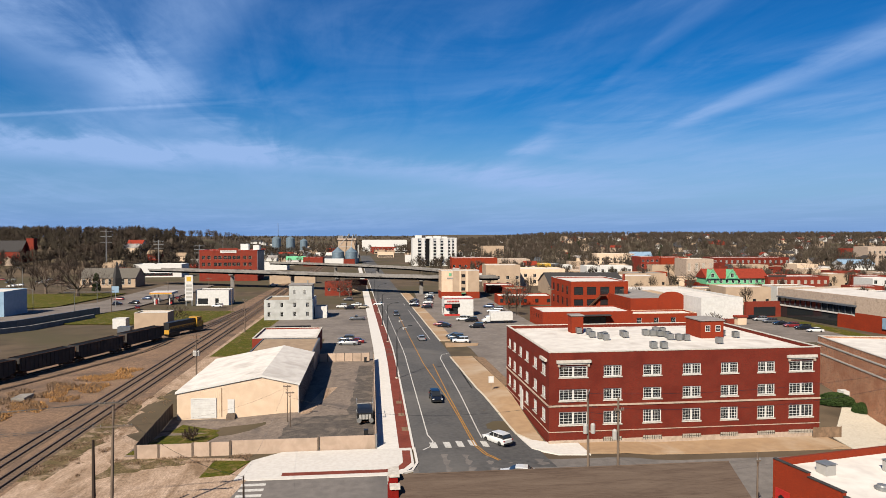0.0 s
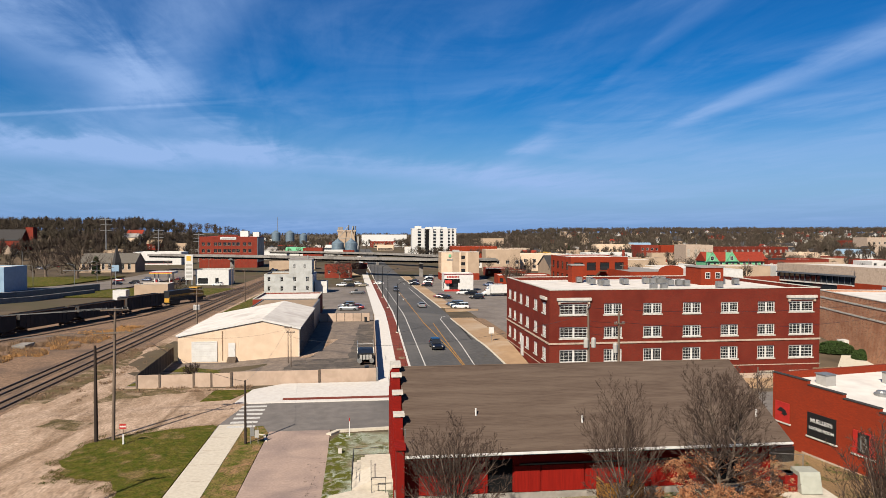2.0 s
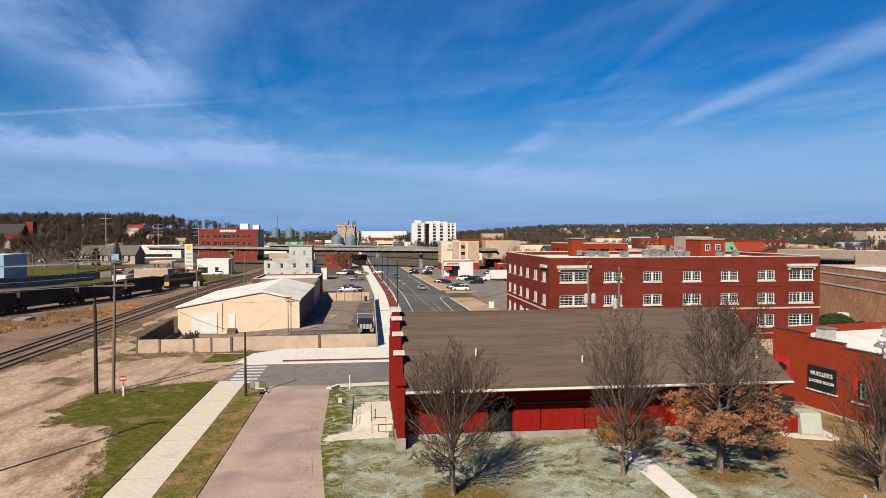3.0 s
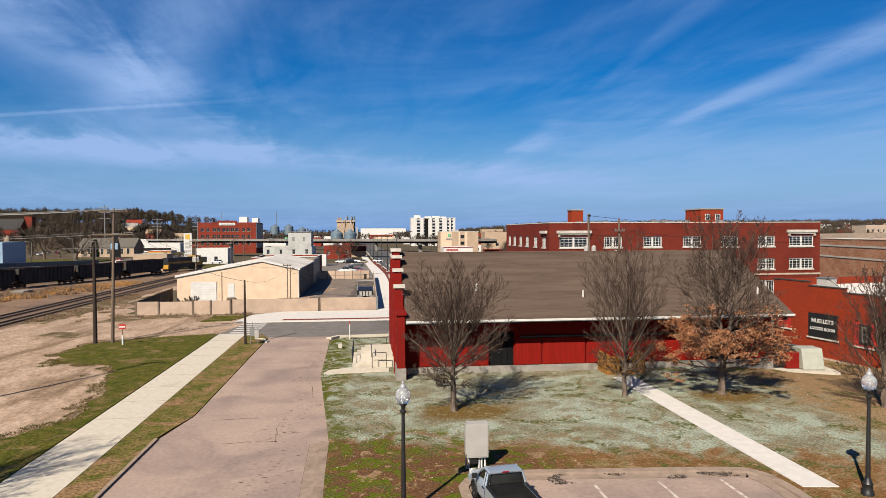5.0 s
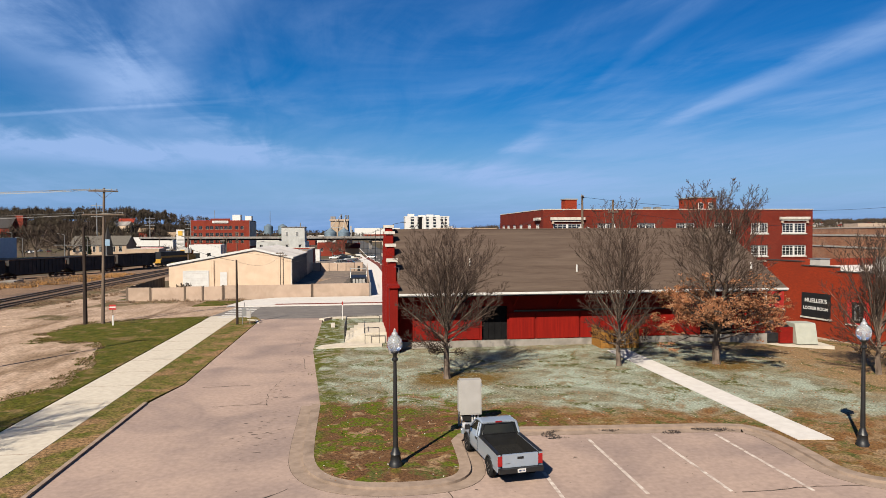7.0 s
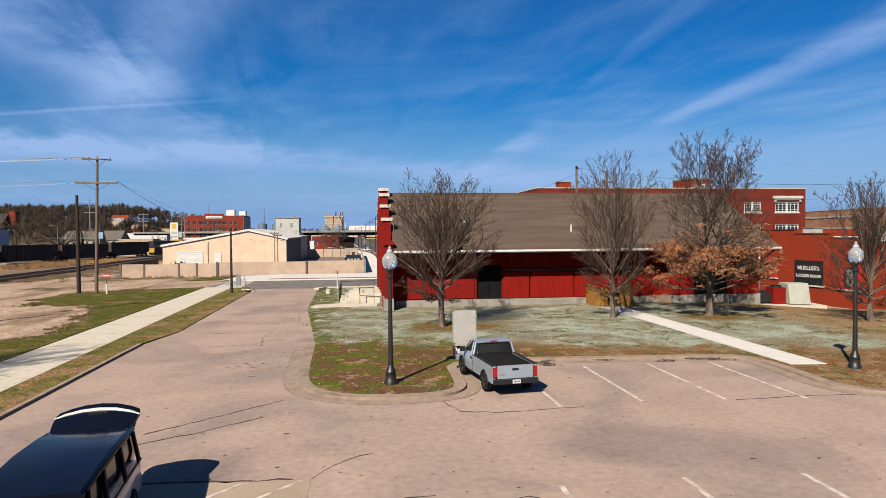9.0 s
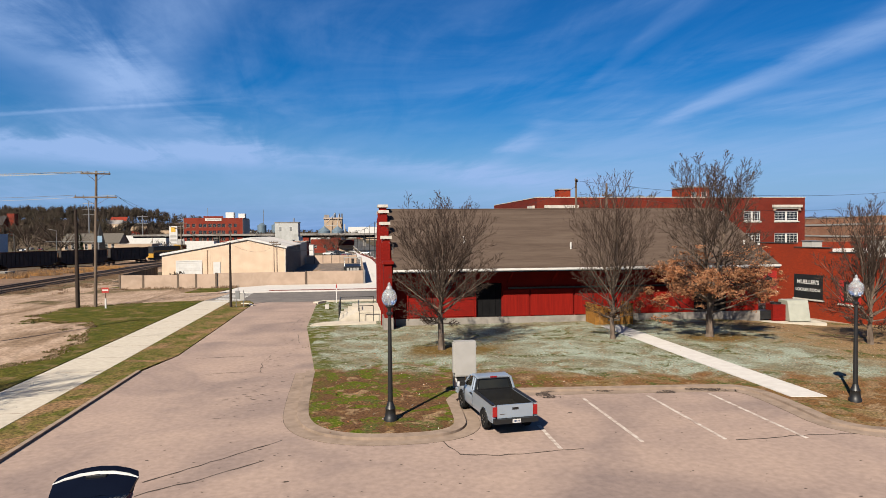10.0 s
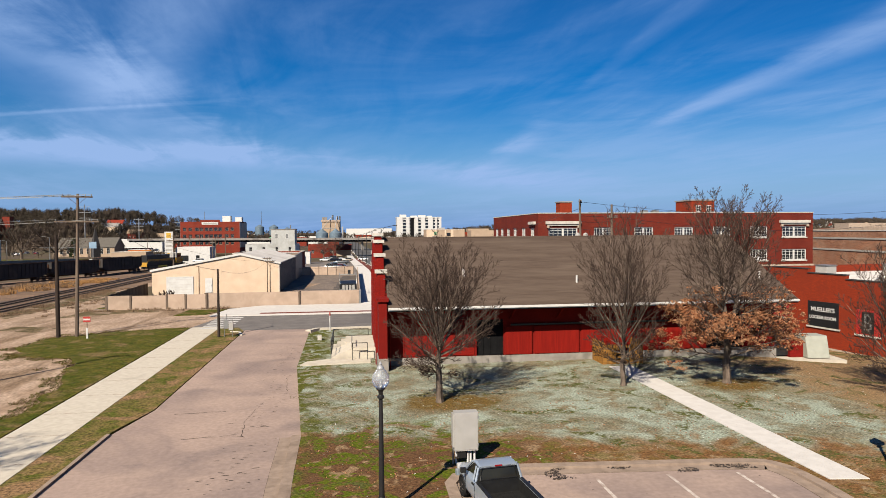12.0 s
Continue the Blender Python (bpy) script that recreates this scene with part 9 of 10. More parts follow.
# ---- modern community hall ----
def hall():
    t = thing("community_hall", "modern hall with pale panels, dark glazing and brick", "building", pose(147.5, 223, 0, 0, 0, -83.5))
    # local x runs towards the viewer along the glazed front
    L = 54
    part("brick_wall", bx(26, L, -0.2, 0.3, -0.5, 4.2), M_orangebrick, t, "orange brick lower wall")
    part("brick_end", bx(33, L + 8, -0.4, 0.2, -0.5, 5.2), M_orangebrick, t)
    part("glass_front", bx(0, 26, 0.3, 0.6, 0, 3.9), M_glass, t)
    part("glass_band", bx(0, 33, 0.0, 0.4, 4.4, 7.0), M_glass, t, "dark band of glazing")
    part("pale_strip", bx(0, 33, -0.1, 0.5, 4.0, 4.5), M_walk_white, t)
    for k in range(14):
        part("mullion", bx(k * 2.4 - 0.08, k * 2.4 + 0.08, -0.12, 0.1, 4.4, 7.0), M_shedside, t)
    part("frame_top", bx(-0.5, 33.5, -1.2, 0.5, 7.0, 7.5), M_shedside, t, "dark roof edge frame")
    part("panel_wall", bx(-1, L + 8, 0.0, 0.5, 7.5, 10.3), M_stone, t, "pale horizontal metal panels")
    for k in range(5):
        part("panel_joint", bx(-1, L + 8, -0.03, 0.02, 7.8 + k * 0.5, 7.83 + k * 0.5), M_greybox, t)
    part("panel_wall", bx(33, L + 8, -0.3, 0.0, 5.2, 10.2), M_stone, t)
    part("emblem", bx(43, 45, -0.6, -0.4, 1.5, 4.8), M_bluewall, t, "blue abstract wall emblem")
    part("end_wall", bx(-1.4, -1, 0, 26, -0.5, 10.3), M_stone, t)
    part("core", bx(0, L + 7, 0.7, 26, -0.5, 9.4), M_greyroof, t)
    part("roof", bx(-1, L + 8, 0.5, 27, 9.4, 9.7), M_whiteroof, t)
    part("low_wing", bx(-1.2, 0.0, -14, 0.5, -0.5, 5.5), M_midbrick, t)
    part("low_wing_glass", bx(-1.0, 0.1, -11, -2, 0.4, 3.6), M_glass, t)


hall()
sheet("hall_lawn", [(139, 178), (146, 177), (147, 208), (141, 208)], M_grass_green, 0.05, "green lawn before the hall", "grass")
sheet("hall_lot", [(112, 170), (139, 168), (141, 223), (118, 226)], M_lot, 0.02, "asphalt car park before the hall", "car park")

# ---- left side: filling station, tan hut, park hall, retaining wall ----
def filling_station():
    t = thing("filling_station", "filling station canopy with red and yellow edge", "canopy", pose(-92, 287, 0))
    part("canopy_roof", soften(bx(0, 9, 0, 9, 4.4, 5.3), 0.05), M_white, t)
    part("yellow_edge", bx(-0.06, 9.06, -0.06, 0.0, 4.5, 4.9), M_yellowsign, t)
    part("red_edge", bx(-0.06, 9.06, -0.07, 0.0, 4.9, 5.2), M_red, t)
    for x in (1.5, 7.5):
        for y in (2, 7):
            part("column", bx(x - 0.2, x + 0.2, y - 0.2, y + 0.2, -0.1, 4.4), M_white, t)
        part("pump", soften(bx(x - 0.4, x + 0.4, 3.5, 5.5, 0, 1.7), 0.05), M_red, t)
    s = thing("pylon_sign", "tall white price pylon with a yellow and red emblem", "sign", pose(-75.5, 285, 0))
    part("board", soften(bx(-1.6, 1.6, -0.3, 0.3, 2.0, 12.5), 0.05), M_white, s)
    part("emblem", bx(-0.9, 0.9, -0.36, -0.3, 10.0, 12.0), M_yellowsign, s)
    bm = bmesh.new()
    for k in range(4):
        box(bm, -1.2, 1.2, -0.36, -0.3, 3.0 + k * 1.6, 3.9 + k * 1.6)
    part("price_bar", bm, M_greybox, s)
    part("leg", bx(-1.4, -1.0, -0.2, 0.2, -0.2, 2.0), M_steel, s)
    part("leg", bx(1.0, 1.4, -0.2, 0.2, -0.2, 2.0), M_steel, s)


M_yellowsign = surf("yellow_sign", (0.75, 0.45, 0.04), (0.65, 0.4, 0.04), 2, 0.5, 0.0)
filling_station()
building("station_shop", "white flat-roofed station shop with a dark side", -73, 285.5, 13.5, 10, 6.2, M_white, M_greyroof, wins={"front": [(1, 0.3, 4.0, 2.4), (8.0, 0.3, 1.4, 2.4)]}, style={"cols": 3, "rows": 1, "frame": M_dark})
building("tan_hut", "tan brick pump hut with a flat roof", -74.0, 216, 10.2, 7, 4.9, M_tan, M_walk_white, parapet=0.25, cap=M_whitestone)
building("white_hut", "small white shed on the grass", -81.8, 219.5, 4, 3.4, 2.8, M_white, M_white, parapet=0.1)
tagged(part("grey_tank_box", soften(bx(-76.5, -72.8, 209, 211, -0.2, 1.6), 0.1), M_shedside), "low grey equipment box", "box")
building("blue_building", "pale blue metal clad building", -170, 250, 40, 16, 9.2, M_bluewall, M_whiteroof, parapet=0.2)
gable_house("park_hall", "long stone hall with a grey hipped roof", -162, 388, 30, 16, 5.0, 5.0, M_tan, M_hallroof, 0, wins={"front": [(1.5 + 3.5 * k, 1.2, 1.6, 3.2) for k in range(8)]}, category="hall")
tagged(part("church_spire", lathe([(2.6, 0), (2.4, 6), (0.2, 15)], 4, -136, 372), M_darkroof), "dark pointed steeple roof", "steeple")
building("white_market", "long white shop with a red fascia", -163, 476, 32, 18, 8.6, M_white, M_white, wins={"front": [(2, 0.5, 24, 2.0)]}, style={"cols": 8, "rows": 1, "frame": M_red})
gable_house("brick_church", "red brick church with a grey roof", -290, 540, 22, 16, 9, 8, M_midbrick, M_darkroof, 0, category="church")
building("church_tower", "square red brick church tower", -268, 548, 5.5, 6, 17, M_midbrick, M_darkroof)
wl = [(-190, 196), (-130, 200), (-112, 222), (-101, 258)]
tagged(part("retaining_wall", strip(wl, -0.5, 0.5, -3, 2.4), M_shedside), "blue-grey retaining wall beside the avenue", "wall", kind="structure")
tagged(part("underpass_wall", strip([(-190, 190), (-126, 192), (-106, 218), (-98, 246)], -0.5, 0.5, -3, 1.2), M_deckconc), "low concrete parapet wall", "wall", kind="structure")
for k, (x, y, h) in enumerate(((-104.5, 246, 10), (-126, 262, 9), (-89, 330, 8), (-118, 300, 9), (-66, 330, 9), (-178, 360, 12))):
    t = thing("street_light", "grey steel street light on the avenue", "street lamp", pose(x, y, zg(x, y)), "avenue lights")
    part("post", tube([(0, 0, -0.2), (0, 0, h)], [0.12, 0.07], 6), M_steel, t)
    part("arm", tube([(0, 0, h), (-1.8, 0, h + 0.4)], 0.05, 5), M_steel, t)
    part("head", soften(bx(-2.4, -1.7, -0.15, 0.15, h + 0.32, h + 0.45), 0.03), M_steel, t)
t = thing("road_sign", "blue road sign on a gantry arm", "sign", pose(-103, 280, 0))
part("post", tube([(0, 0, -0.3), (0, 0, 8)], 0.18, 6), M_steel, t)
part("arm", tube([(0, 0, 6.2), (-20, 0, 6.4)], 0.1, 5), M_steel, t)
part("board", bx(-1.4, 1.4, -0.3, -0.2, 6.0, 8.6), M_bluewall, t, "blue sign board")
# transmission towers on the hill
for x, y, h in ((-190, 500, 44), (-172, 560, 32), (-130, 520, 30)):
    t = thing("power_pylon", "grey steel transmission pole on the hill", "pylon", pose(x, y, zg(x, y)))
    part("pole", tube([(0, 0, -1), (0, 0, h * 0.72)], [0.5, 0.25], 6), M_steel, t)
    for k in range(3):
        part("crossarm", bx(-4.0, 4.0, -0.15, 0.15, h * (0.5 + 0.09 * k), h * (0.5 + 0.09 * k) + 0.3), M_steel, t)

# ---- main street lamps ----
def street_lamp(m, first_one=True):
    t = thing("street_lamp", "tall black street lamp with a curved arm", "street lamp", m, "main street lamps")
    part("post", tube([(0, 0, -0.2), (0, 0, 0.8), (0, 0, 10.2)], [0.2, 0.13, 0.08], 8), M_black, t)
    part("arm", tube([(0, 0, 9.6), (0.7, 0, 10.5), (2.6, 0, 10.9)], 0.05, 6), M_black, t)
    part("head", soften(bx(2.4, 3.2, -0.16, 0.16, 10.82, 10.98), 0.04), M_black, t)
    part("footing", lathe([(0.34, -0.1), (0.34, 0.2)], 10), M_walk, t)
    return t


lamp0 = street_lamp(pose(5.4, 135.5, 0.1))
for y in (182, 214, 250, 292, 340, 400, 470):
    copy_thing(lamp0, pose(5.2 + xr(y), y, 0.1))
t = thing("traffic_sign", "white rectangular traffic sign on a post", "sign", pose(22.8, 123, zg(22.8, 123)))
part("post", tube([(0, 0, -0.2), (0, 0, 2.8)], 0.04, 6), M_steel, t)
part("plate", bx(-0.5, 0.5, -0.05, -0.02, 1.6, 2.8), M_white, t)
for x, y in ((5.2, 100), (5.0, 108), (5.0, 116)):
    t = thing("tree_pit", "brick edged pavement tree pit with bare soil", "planter", pose(x, y, zg(x, y) + 0.12))
    part("soil", bx(-0.5, 0.5, -0.9, 0.9, 0, 0.03), M_weeds, t)
    part("sapling", tube([(0, 0, 0), (0.05, 0, 2.4)], [0.03, 0.01], 5), M_twig, t)

# ---- cars ----
car("suv", "black", 11.6, 117.2, 183, label="dark sport utility vehicle driving on the main street", group="cars on the street")
car("suv", "white", 18.6, 95.4, 32, label="white sport utility vehicle turning at the junction", group="cars on the street")
car("sedan", "white", 18.2, 79.3, 75, label="white car turning at the junction", group="cars on the street")
car("sedan", "silver", 14.2, 184, 4, label="silver saloon car driving on the main street", group="cars on the street")
car("suv", "grey", 9.3, 240, 182, label="dark grey car driving on the main street", group="cars on the street")
car("sedan", "white", 3.4, 276, 80, label="white saloon car at the side street", group="cars on the street")
for k, c in enumerate(("white", "black", "grey", "black")):
    car("suv" if k % 2 == 0 else "sedan", c, 24.6 - 0.25 * k, 178.6 + 2.9 * k, 80)
car("sedan", "red", 22.5, 212, 75), car("sedan", "black", 23.4, 208.6, 75), car("suv", "black", 33.5, 206, 78), car("suv", "black", 34.0, 221, 85), car("van", "white", 31.8, 224, 80)
car("suv", "white", 46.3, 199, 60), car("suv", "white", 48.3, 196.5, 60)
car("suv", "silver", 49.5, 252, 70), car("pickup", "white", 46.5, 246, 75), car("sedan", "blue", 71, 247, 95), car("suv", "blue", 47.5, 262, 70)
for k, c in enumerate(("black", "red", "white", "grey", "black", "white", "silver")):
    car("sedan" if k % 2 else "suv", c, 22.4 + 1.0 * k, 262 + 9.0 * k, 80)
for k, c in enumerate(("black", "white", "black", "grey")):
    car("sedan", c, 17.8 + 0.4 * k, 268 + 7 * k, 60)
car("suv", "grey", -6.6, 184.5, 80), car("pickup", "silver", -6.0, 178.2, 82), car("sedan", "red", -4.0, 181, 80), car("pickup", "grey", -4.5, 229, 85), car("sedan", "tan", -2.8, 265, 85), car("suv", "black", -8.2, 262, 85), car("sedan", "white", -5.8, 275, 85), car("suv", "white", -11.6, 268, 85), car("suv", "grey", -10, 297, 85)
for k, c in enumerate(("white", "black", "red", "black", "grey", "silver", "black")):
    car("suv" if k % 3 else "sedan", c, 134.5 - 0.3 * k, 186 + 5.2 * k, 75)
car("sedan", "black", -105, 287, 100), car("sedan", "red", -92.5, 274, 20), car("suv", "white", -62, 276, 90), car("suv", "black", -82, 300, 80), car("pickup", "white", -55, 384, 90), car("suv", "white", -200, 392, 90)


def box_truck():
    t = thing("box_truck", "white moving truck with a long box body", "truck", pose(41.8, 216.5, 0.02, 0, 0, 92))
    part("box", soften(bx(-1.25, 1.25, -5.6, 2.2, 1.0, 3.9), 0.05), M_white, t, "white cargo box")
    part("chassis", bx(-1.0, 1.0, -5.6, 4.2, 0.55, 1.0), M_black, t)
    bm = bmesh.new()
    loft(bm, [section(2.3, 1.1, 0.6, 2.6), section(3.4, 1.1, 0.6, 2.5), section(4.2, 1.05, 0.6, 1.6), section(5.0, 0.95, 0.65, 1.35)])
    smooth(part("cab", bm, PAINTS["white"], t))
    part("windscreen", bx(-0.95, 0.95, 3.75, 3.95, 1.65, 2.3), M_glass, t)
    for sx in (-1, 1):
        for y in (-3.6, 3.9):
            wheel_at(t, sx * 1.0, y, 0.45, 0.28)


box_truck()

# ---- town beyond ----
def comm(label, x, y, w, d, h, wall, roof=M_whiteroof, n=6, rows=((1.2, 2.0), (4.8, 1.9)), pane=M_glass, frame_m=M_white, ang=-3):
    building("shop_block", label, x, y, w, d, h, wall, roof, ang, wins={"front": wins_row(w, n, min(1.7, w / n * 0.55), [r for r in rows if r[0] + r[1] < h - 0.6], 0.8)}, style={"cols": 2, "rows": 1, "frame": frame_m, "pane": pane})


comm("tan brick row of shops", 63, 356, 19, 18, 12.6, M_tan, n=4)
comm("long cream row of shops", 82, 372, 30, 20, 9.6, M_cream, n=6)
comm("red brick row of shops", 60, 484, 34, 22, 11.8, M_orangebrick, n=8)
comm("cream stone row of shops", 101, 517, 26, 20, 9.5, M_stone, n=6)
gable_house("grey_warehouse", "wide warehouse with a dark grey roof", 84, 300, 36, 40, 5.0, 5.5, M_tan, M_darkroof, -6, along_x=True, category="warehouse")
comm("narrow yellow painted shop", 129, 490, 8, 14, 7, M_yellowsign, n=2)
comm("narrow blue-grey painted shop", 137, 489, 6, 14, 7, M_shedside, n=2)
comm("narrow white rendered shop", 144, 488, 9, 14, 6, M_white, n=2)
comm("white two-storey building with windows", 140, 415, 30, 16, 8.8, M_white, n=7)
comm("cream two-storey block with windows", 212, 600, 36, 18, 11, M_cream, n=9)
gable_house("blue_roof_house", "cream house with a dark blue roof", 245, 596, 20, 14, 8, 4.5, M_cream, M_bluewall, -3, wins={"front": [(1 + 3 * k, 4.6, 1.3, 1.8) for k in range(6)]})
comm("red brick commercial town block", 200, 470, 14, 20, 12.6, M_midbrick, n=4, rows=((1.0, 2.2), (5.0, 2.2), (8.8, 1.8)))
comm("orange brick commercial town block", 214, 466, 20, 20, 12.4, M_orangebrick, n=4)
comm("cream stone bank with tall windows", 193, 385, 17, 18, 14.4, M_stone, n=4, rows=((1.0, 3.2), (7.2, 4.6)), pane=M_blind)
comm("dark red brick town block", 210, 400, 16, 16, 11.5, M_redbrick, n=3)
t_long = comm("long red brick institution with white pediments", 281, 514, 64, 20, 10.2, M_redbrick, n=14, rows=((1.0, 2.2), (5.4, 2.6)), pane=M_glass_lt)
gable_house("white_hall", "white hall with a blue-grey roof", 386, 502, 27, 14, 4.8, 3.4, M_white, M_bluewall, -6, wins={"front": [(1 + 2.6 * k, 1.4, 1.2, 2) for k in range(9)]}, category="hall")
comm("large red brick house", 517, 667, 19, 16, 12.0, M_midbrick, n=4)
comm("grey stone school on rise", 465, 571, 40, 20, 17.5, M_stone, n=8, rows=((2, 2.4), (6.5, 2.4), (11, 2.4)))
comm("white building with a portico", 248, 301, 14, 14, 7.6, M_white, n=3)
comm("tan block of flats far off", 128, 742, 24, 20, 15.5, M_tan, n=3)
comm("long white depot far off", -14, 1119, 76, 30, 19, M_white, n=6, rows=())
comm("red brick shops far off", 0, 1050, 40, 20, 8.5, M_midbrick, n=8)
comm("white low shop far off", 36, 690, 40, 20, 7, M_white, n=4, rows=())
comm("low tan shed with white roof", 94, 262, 44, 24, 6.5, M_tan, n=5, rows=((1.0, 2.0),))
comm("low grey metal shed", 150, 300, 16, 12, 4, M_shedside, n=3, rows=())
comm("low red brick store", 157, 388, 15, 12, 4, M_midbrick, n=3, rows=((0.8, 1.6),))
comm("white depot by the far tracks", -95, 560, 26, 12, 6, M_white, n=3, rows=())
comm("red freight shed by tracks", -62, 620, 18, 14, 8, M_midbrick, n=3, rows=())
for k, (x, y) in enumerate(((-80, 640), (-95, 700), (-60, 760), (-110, 600))):
    gable_house("rail_shed", "grey-green metal shed by the far tracks", x, y, 18, 12, 5, 3, (M_white, M_tan, M_shedside, M_white)[k], (M_mint, M_darkroof, M_whiteroof, M_greyroof)[k], 10 * k, category="shed")

rh = random.Random(5)
HW = (M_white, M_cream, M_tan, M_white, M_midbrick, M_shedside, M_stone)
HR = (M_darkroof, M_darkroof, M_greyroof, M_tanroof, M_redroof)
count = 0
while count < 150:
    x, y = rh.uniform(90, 900), rh.uniform(430, 1300)
    a = math.atan2(x, y)
    if not 0.12 < a < 0.76 or (y < 640 and x < 300 and rh.random() < 0.6):
        continue
    w, d = rh.uniform(8, 15), rh.uniform(7, 11)
    gable_house("house", rh.choice(("white clapboard house with a dark roof", "small town house with a gabled roof", "pale house among bare trees")), x, y, w, d, rh.uniform(3, 6.5), rh.uniform(2, 3.6), rh.choice(HW), rh.choice(HR), rh.choice((0, 90, -8, 84)),
                wins={"front": [(w * 0.2, 1.0, 1.1, 1.5), (w * 0.65, 1.0, 1.1, 1.5)]})
    count += 1
for k in range(26):
    x, y = rh.uniform(-420, -130), rh.uniform(470, 640)
    gable_house("house", "house on the wooded hill", x, y, rh.uniform(8, 13), 8, rh.uniform(3, 6), 3, rh.choice(HW), rh.choice(HR), rh.choice((0, 90)), wins={"front": [(1.5, 1.0, 1.1, 1.5), (5, 1.0, 1.1, 1.5)]})
for k in range(34):
    x, y = rh.uniform(-190, -20), rh.uniform(640, 1250)
    if -60 < x < 10 and 760 < y < 850 or abs(x + 43) < 9:
        continue
    gable_house("house", "small pale house in the valley", x, y, rh.uniform(9, 18), 9, rh.uniform(3, 5.5), 2.6, rh.choice(HW), rh.choice(HR), rh.choice((0, 90)))
for k in range(40):
    x, y = rh.uniform(-40, 110), rh.uniform(640, 1200)
    if abs(x - 10 - xr(y)) < 14 or (-60 < x < -5 and 770 < y < 840):
        continue
    w = rh.uniform(10, 24)
    building("roadside_shop", "low roadside shop far down the street", x, y, w, 12, rh.uniform(4, 7.5), rh.choice((M_white, M_tan, M_midbrick, M_cream, M_shedside)), rh.choice((M_whiteroof, M_greyroof)), wins={"front": [(1, 0.6, w - 2, 1.8)]}, style={"cols": 4, "rows": 1, "frame": M_dark})


def free_spot(x, y, w, d, gap=3.0):
    return not any(a - gap < x + w and x < b + gap and c - gap < y + d and y < e + gap for a, b, c, e in OCCUPIED)


# smaller buildings, cars, poles and trees that fill the town blocks
rt = random.Random(12)
FILL = ("low brick shop with a flat white roof", "small flat-roofed town building", "low painted shop with a grey roof", "two-storey town building with a flat roof")
count = tries = 0
while count < 62 and tries < 3000:
    tries += 1
    x, y = rt.uniform(48, 330), rt.uniform(255, 520)
    w, d, h = rt.uniform(9, 24), rt.uniform(9, 18), rt.choice((3.8, 4.4, 5.0, 7.6))
    if not 0.16 < math.atan2(x, y) < 0.74 or not free_spot(x, y, w, d, 4.0):
        continue
    building("town_shop", rt.choice(FILL), x, y, w, d, h, rt.choice((M_white, M_tan, M_midbrick, M_orangebrick, M_cream, M_stone, M_redbrick)), rt.choice((M_whiteroof, M_whiteroof, M_greyroof, M_tanroof)), -4,
             wins={"front": wins_row(w, max(2, int(w / 4)), 1.4, ((1.0, 1.6),), 0.8)}, style={"cols": 2, "rows": 1, "frame": M_dark})
    count += 1
count = tries = 0
while count < 34 and tries < 900:
    tries += 1
    x, y = rt.choice(((rt.uniform(56, 250), rt.uniform(235, 420)), (rt.uniform(-115, -60), rt.uniform(290, 330)), (rt.uniform(-250, -190), rt.uniform(390, 470))))
    if (x > 0 and math.atan2(x, y) > 0.7) or not free_spot(x - 3, y - 3, 6, 6, 0.5):
        continue
    car(rt.choice(("suv", "sedan")), rt.choice(("white", "black", "silver", "grey", "red", "blue")), x, y, rt.choice((0, 85, 90, 180)))
    OCCUPIED.append((x - 3, x + 3, y - 3, y + 3))
    count += 1
for x, y, h in ((-98, 262, 9), (-112, 300, 11), (-86, 292, 10), (-70, 296, 11), (-60, 300, 10), (-150, 300, 9), (-182, 330, 10), (-52, 255, 9), (66, 236, 10), (92, 232, 10), (120, 238, 10), (70, 290, 10), (128, 262, 11), (170, 280, 10), (60, 330, 10), (220, 340, 10)):
    t = thing("utility_pole", "slim wooden pole in the town", "utility pole", pose(x, y, zg(x, y)), "town poles")
    part("pole", tube([(0, 0, -0.5), (0, 0, h)], [0.17, 0.11], 6), M_pole, t)
    part("crossarm", bx(-1.1, 1.1, -0.06, 0.06, h - 0.7, h - 0.55), M_pole, t)
block_trees = []
tries = 0
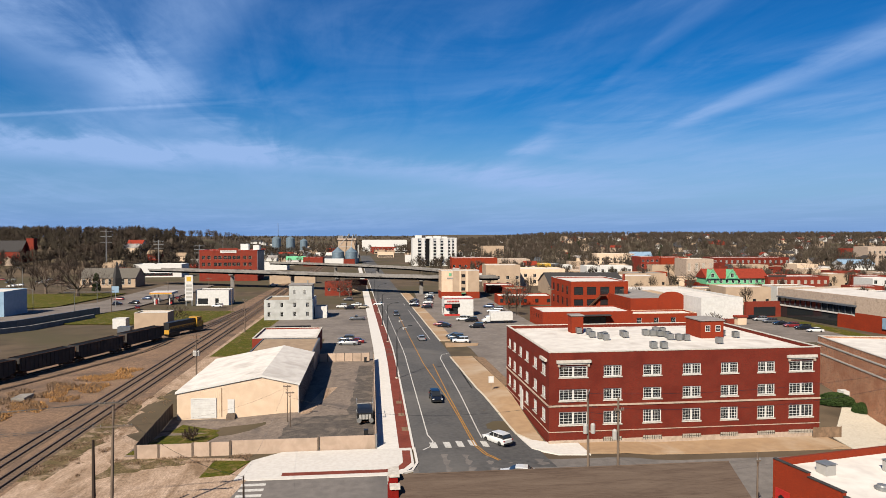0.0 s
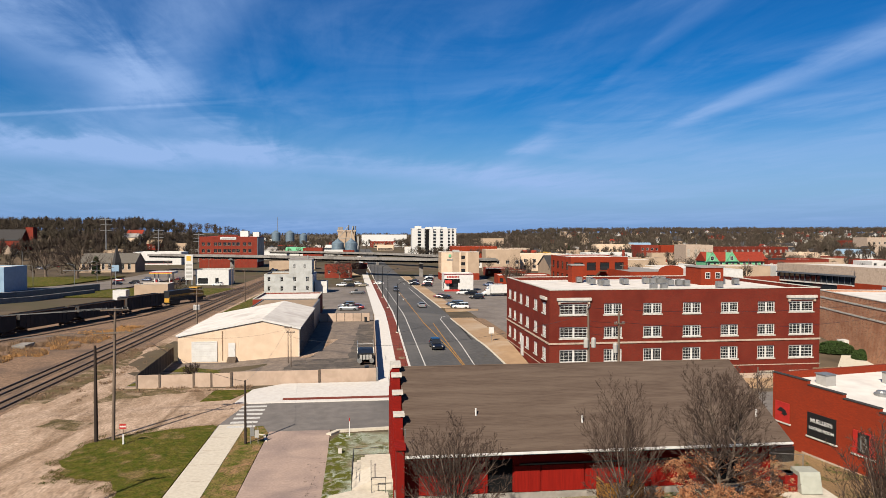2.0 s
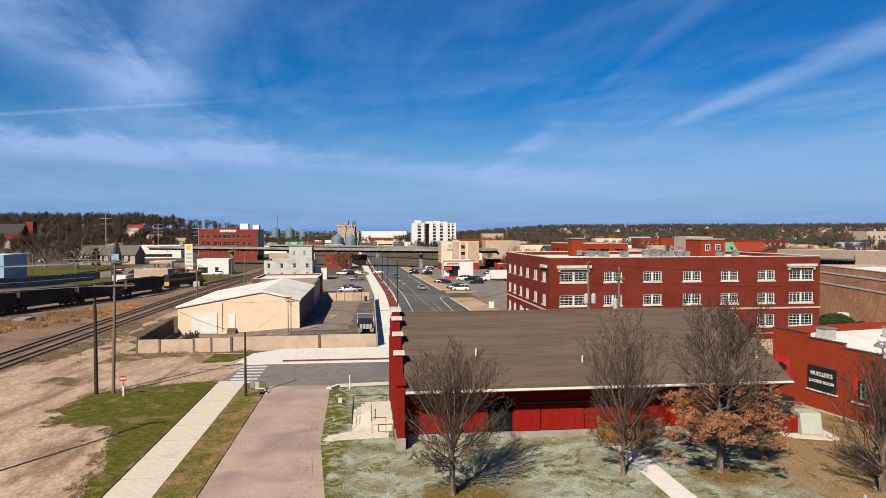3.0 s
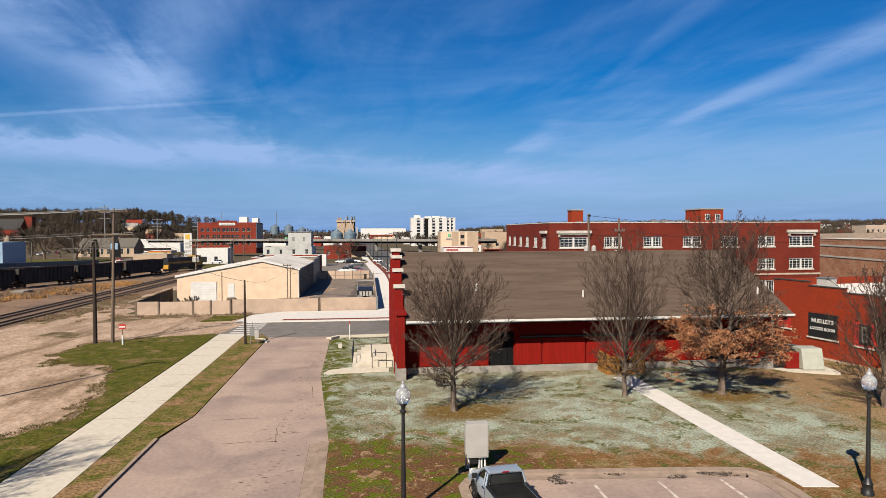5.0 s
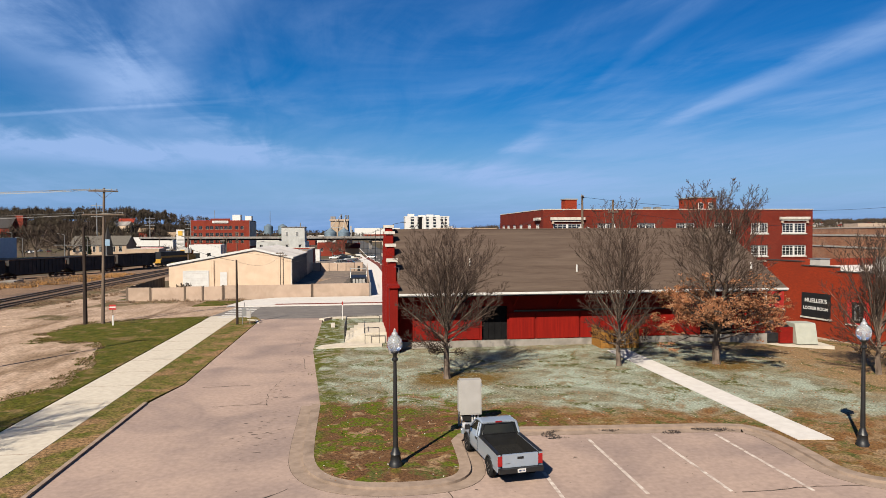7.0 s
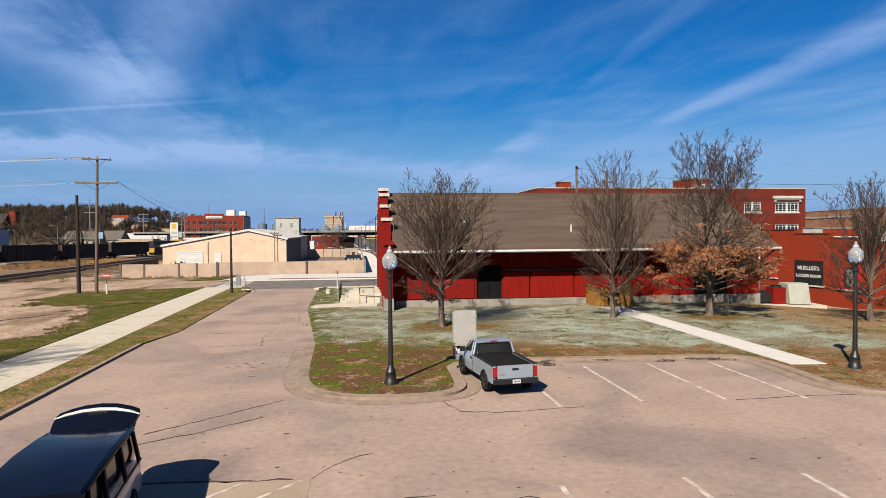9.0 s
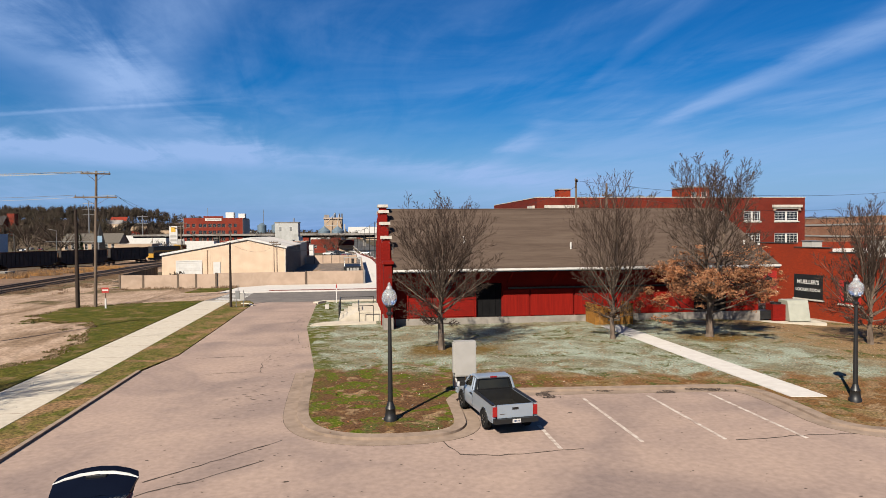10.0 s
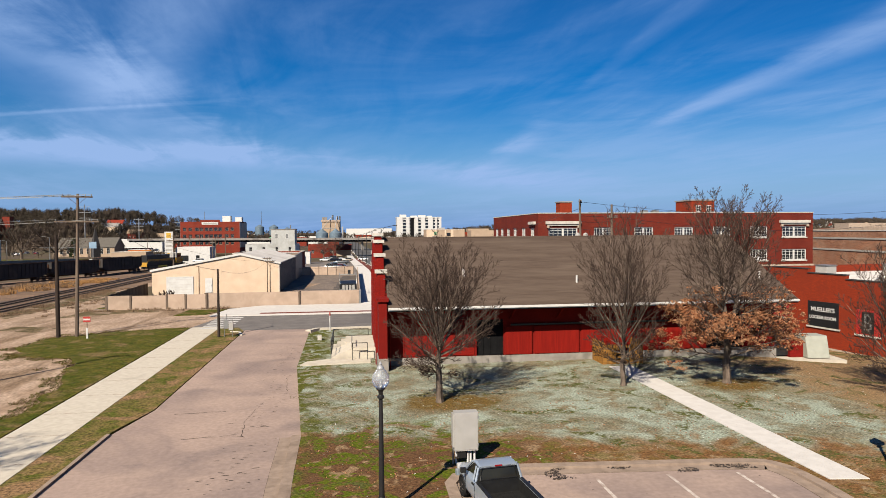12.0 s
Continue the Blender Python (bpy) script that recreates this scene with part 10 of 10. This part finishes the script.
while len(block_trees) < 190 and tries < 4000:
    tries += 1
    x, y = rt.uniform(50, 420), rt.uniform(235, 560)
    if 0.15 < math.atan2(x, y) < 0.76 and free_spot(x - 2, y - 2, 4, 4, 0.5):
        block_trees.append((x, y))
woods("street_trees", "bare trees between the town buildings", block_trees, M_farwood, 9, (6, 11), 14, 12, 0.007)


# ---- the lie of the land ----
def draw_out(y):
    return 1.0 + 0.12 * S(150, 330, y)


def lower_town():
    """Past the yards the land falls away by some metres and the town spreads wider: every thing there is moved out from the rise over the car park."""
    hub = Vector((0, 0, 30))
    bpy.context.view_layer.update()
    for ob in [o for o in scene.objects if o.parent is None and o.type in ("MESH", "EMPTY")]:
        meshes = [o for o in (ob, *ob.children_recursive) if o.type == "MESH"]
        corners = [o.matrix_world @ Vector(c) for o in meshes for c in o.bound_box]
        if not corners or max(c.y for c in corners) < 150:
            continue
        lo = Vector([min(c[i] for c in corners) for i in range(3)])
        hi = Vector([max(c[i] for c in corners) for i in range(3)])
        kind = ob["kind"] if "kind" in ob else ""
        if kind in ("structure", "stuff") or hi.y - lo.y > 60 or hi.x - lo.x > 90:
            for o in meshes:
                if o.data.users > 1:
                    o.data = o.data.copy()
                n = len(o.data.vertices)
                co = np.empty(n * 3, dtype=np.float32)
                o.data.vertices.foreach_get("co", co)
                m = np.array(o.matrix_world)
                p = co.reshape(-1, 3).astype(float) @ m[:3, :3].T + m[:3, 3]
                t = np.clip((p[:, 1] - 150) / 180, 0, 1)
                k = 1.0 + 0.12 * t * t * (3 - 2 * t)
                p = np.array(hub) + (p - np.array(hub)) * k[:, None]
                inv = np.array(o.matrix_world.inverted())
                o.data.vertices.foreach_set("co", (p @ inv[:3, :3].T + inv[:3, 3]).astype(np.float32).ravel())
                o.data.update()
        else:
            foot = Vector(((lo.x + hi.x) / 2, (lo.y + hi.y) / 2, lo.z))
            k = draw_out(foot.y)
            if ob["category"] in ("car", "pickup truck", "truck"):
                ob.matrix_world = Matrix.Translation((foot - hub) * (k - 1)) @ ob.matrix_world
            else:
                ob.matrix_world = Matrix.Translation(hub) @ Matrix.Scale(k, 4) @ Matrix.Translation(-hub) @ ob.matrix_world


lower_town()
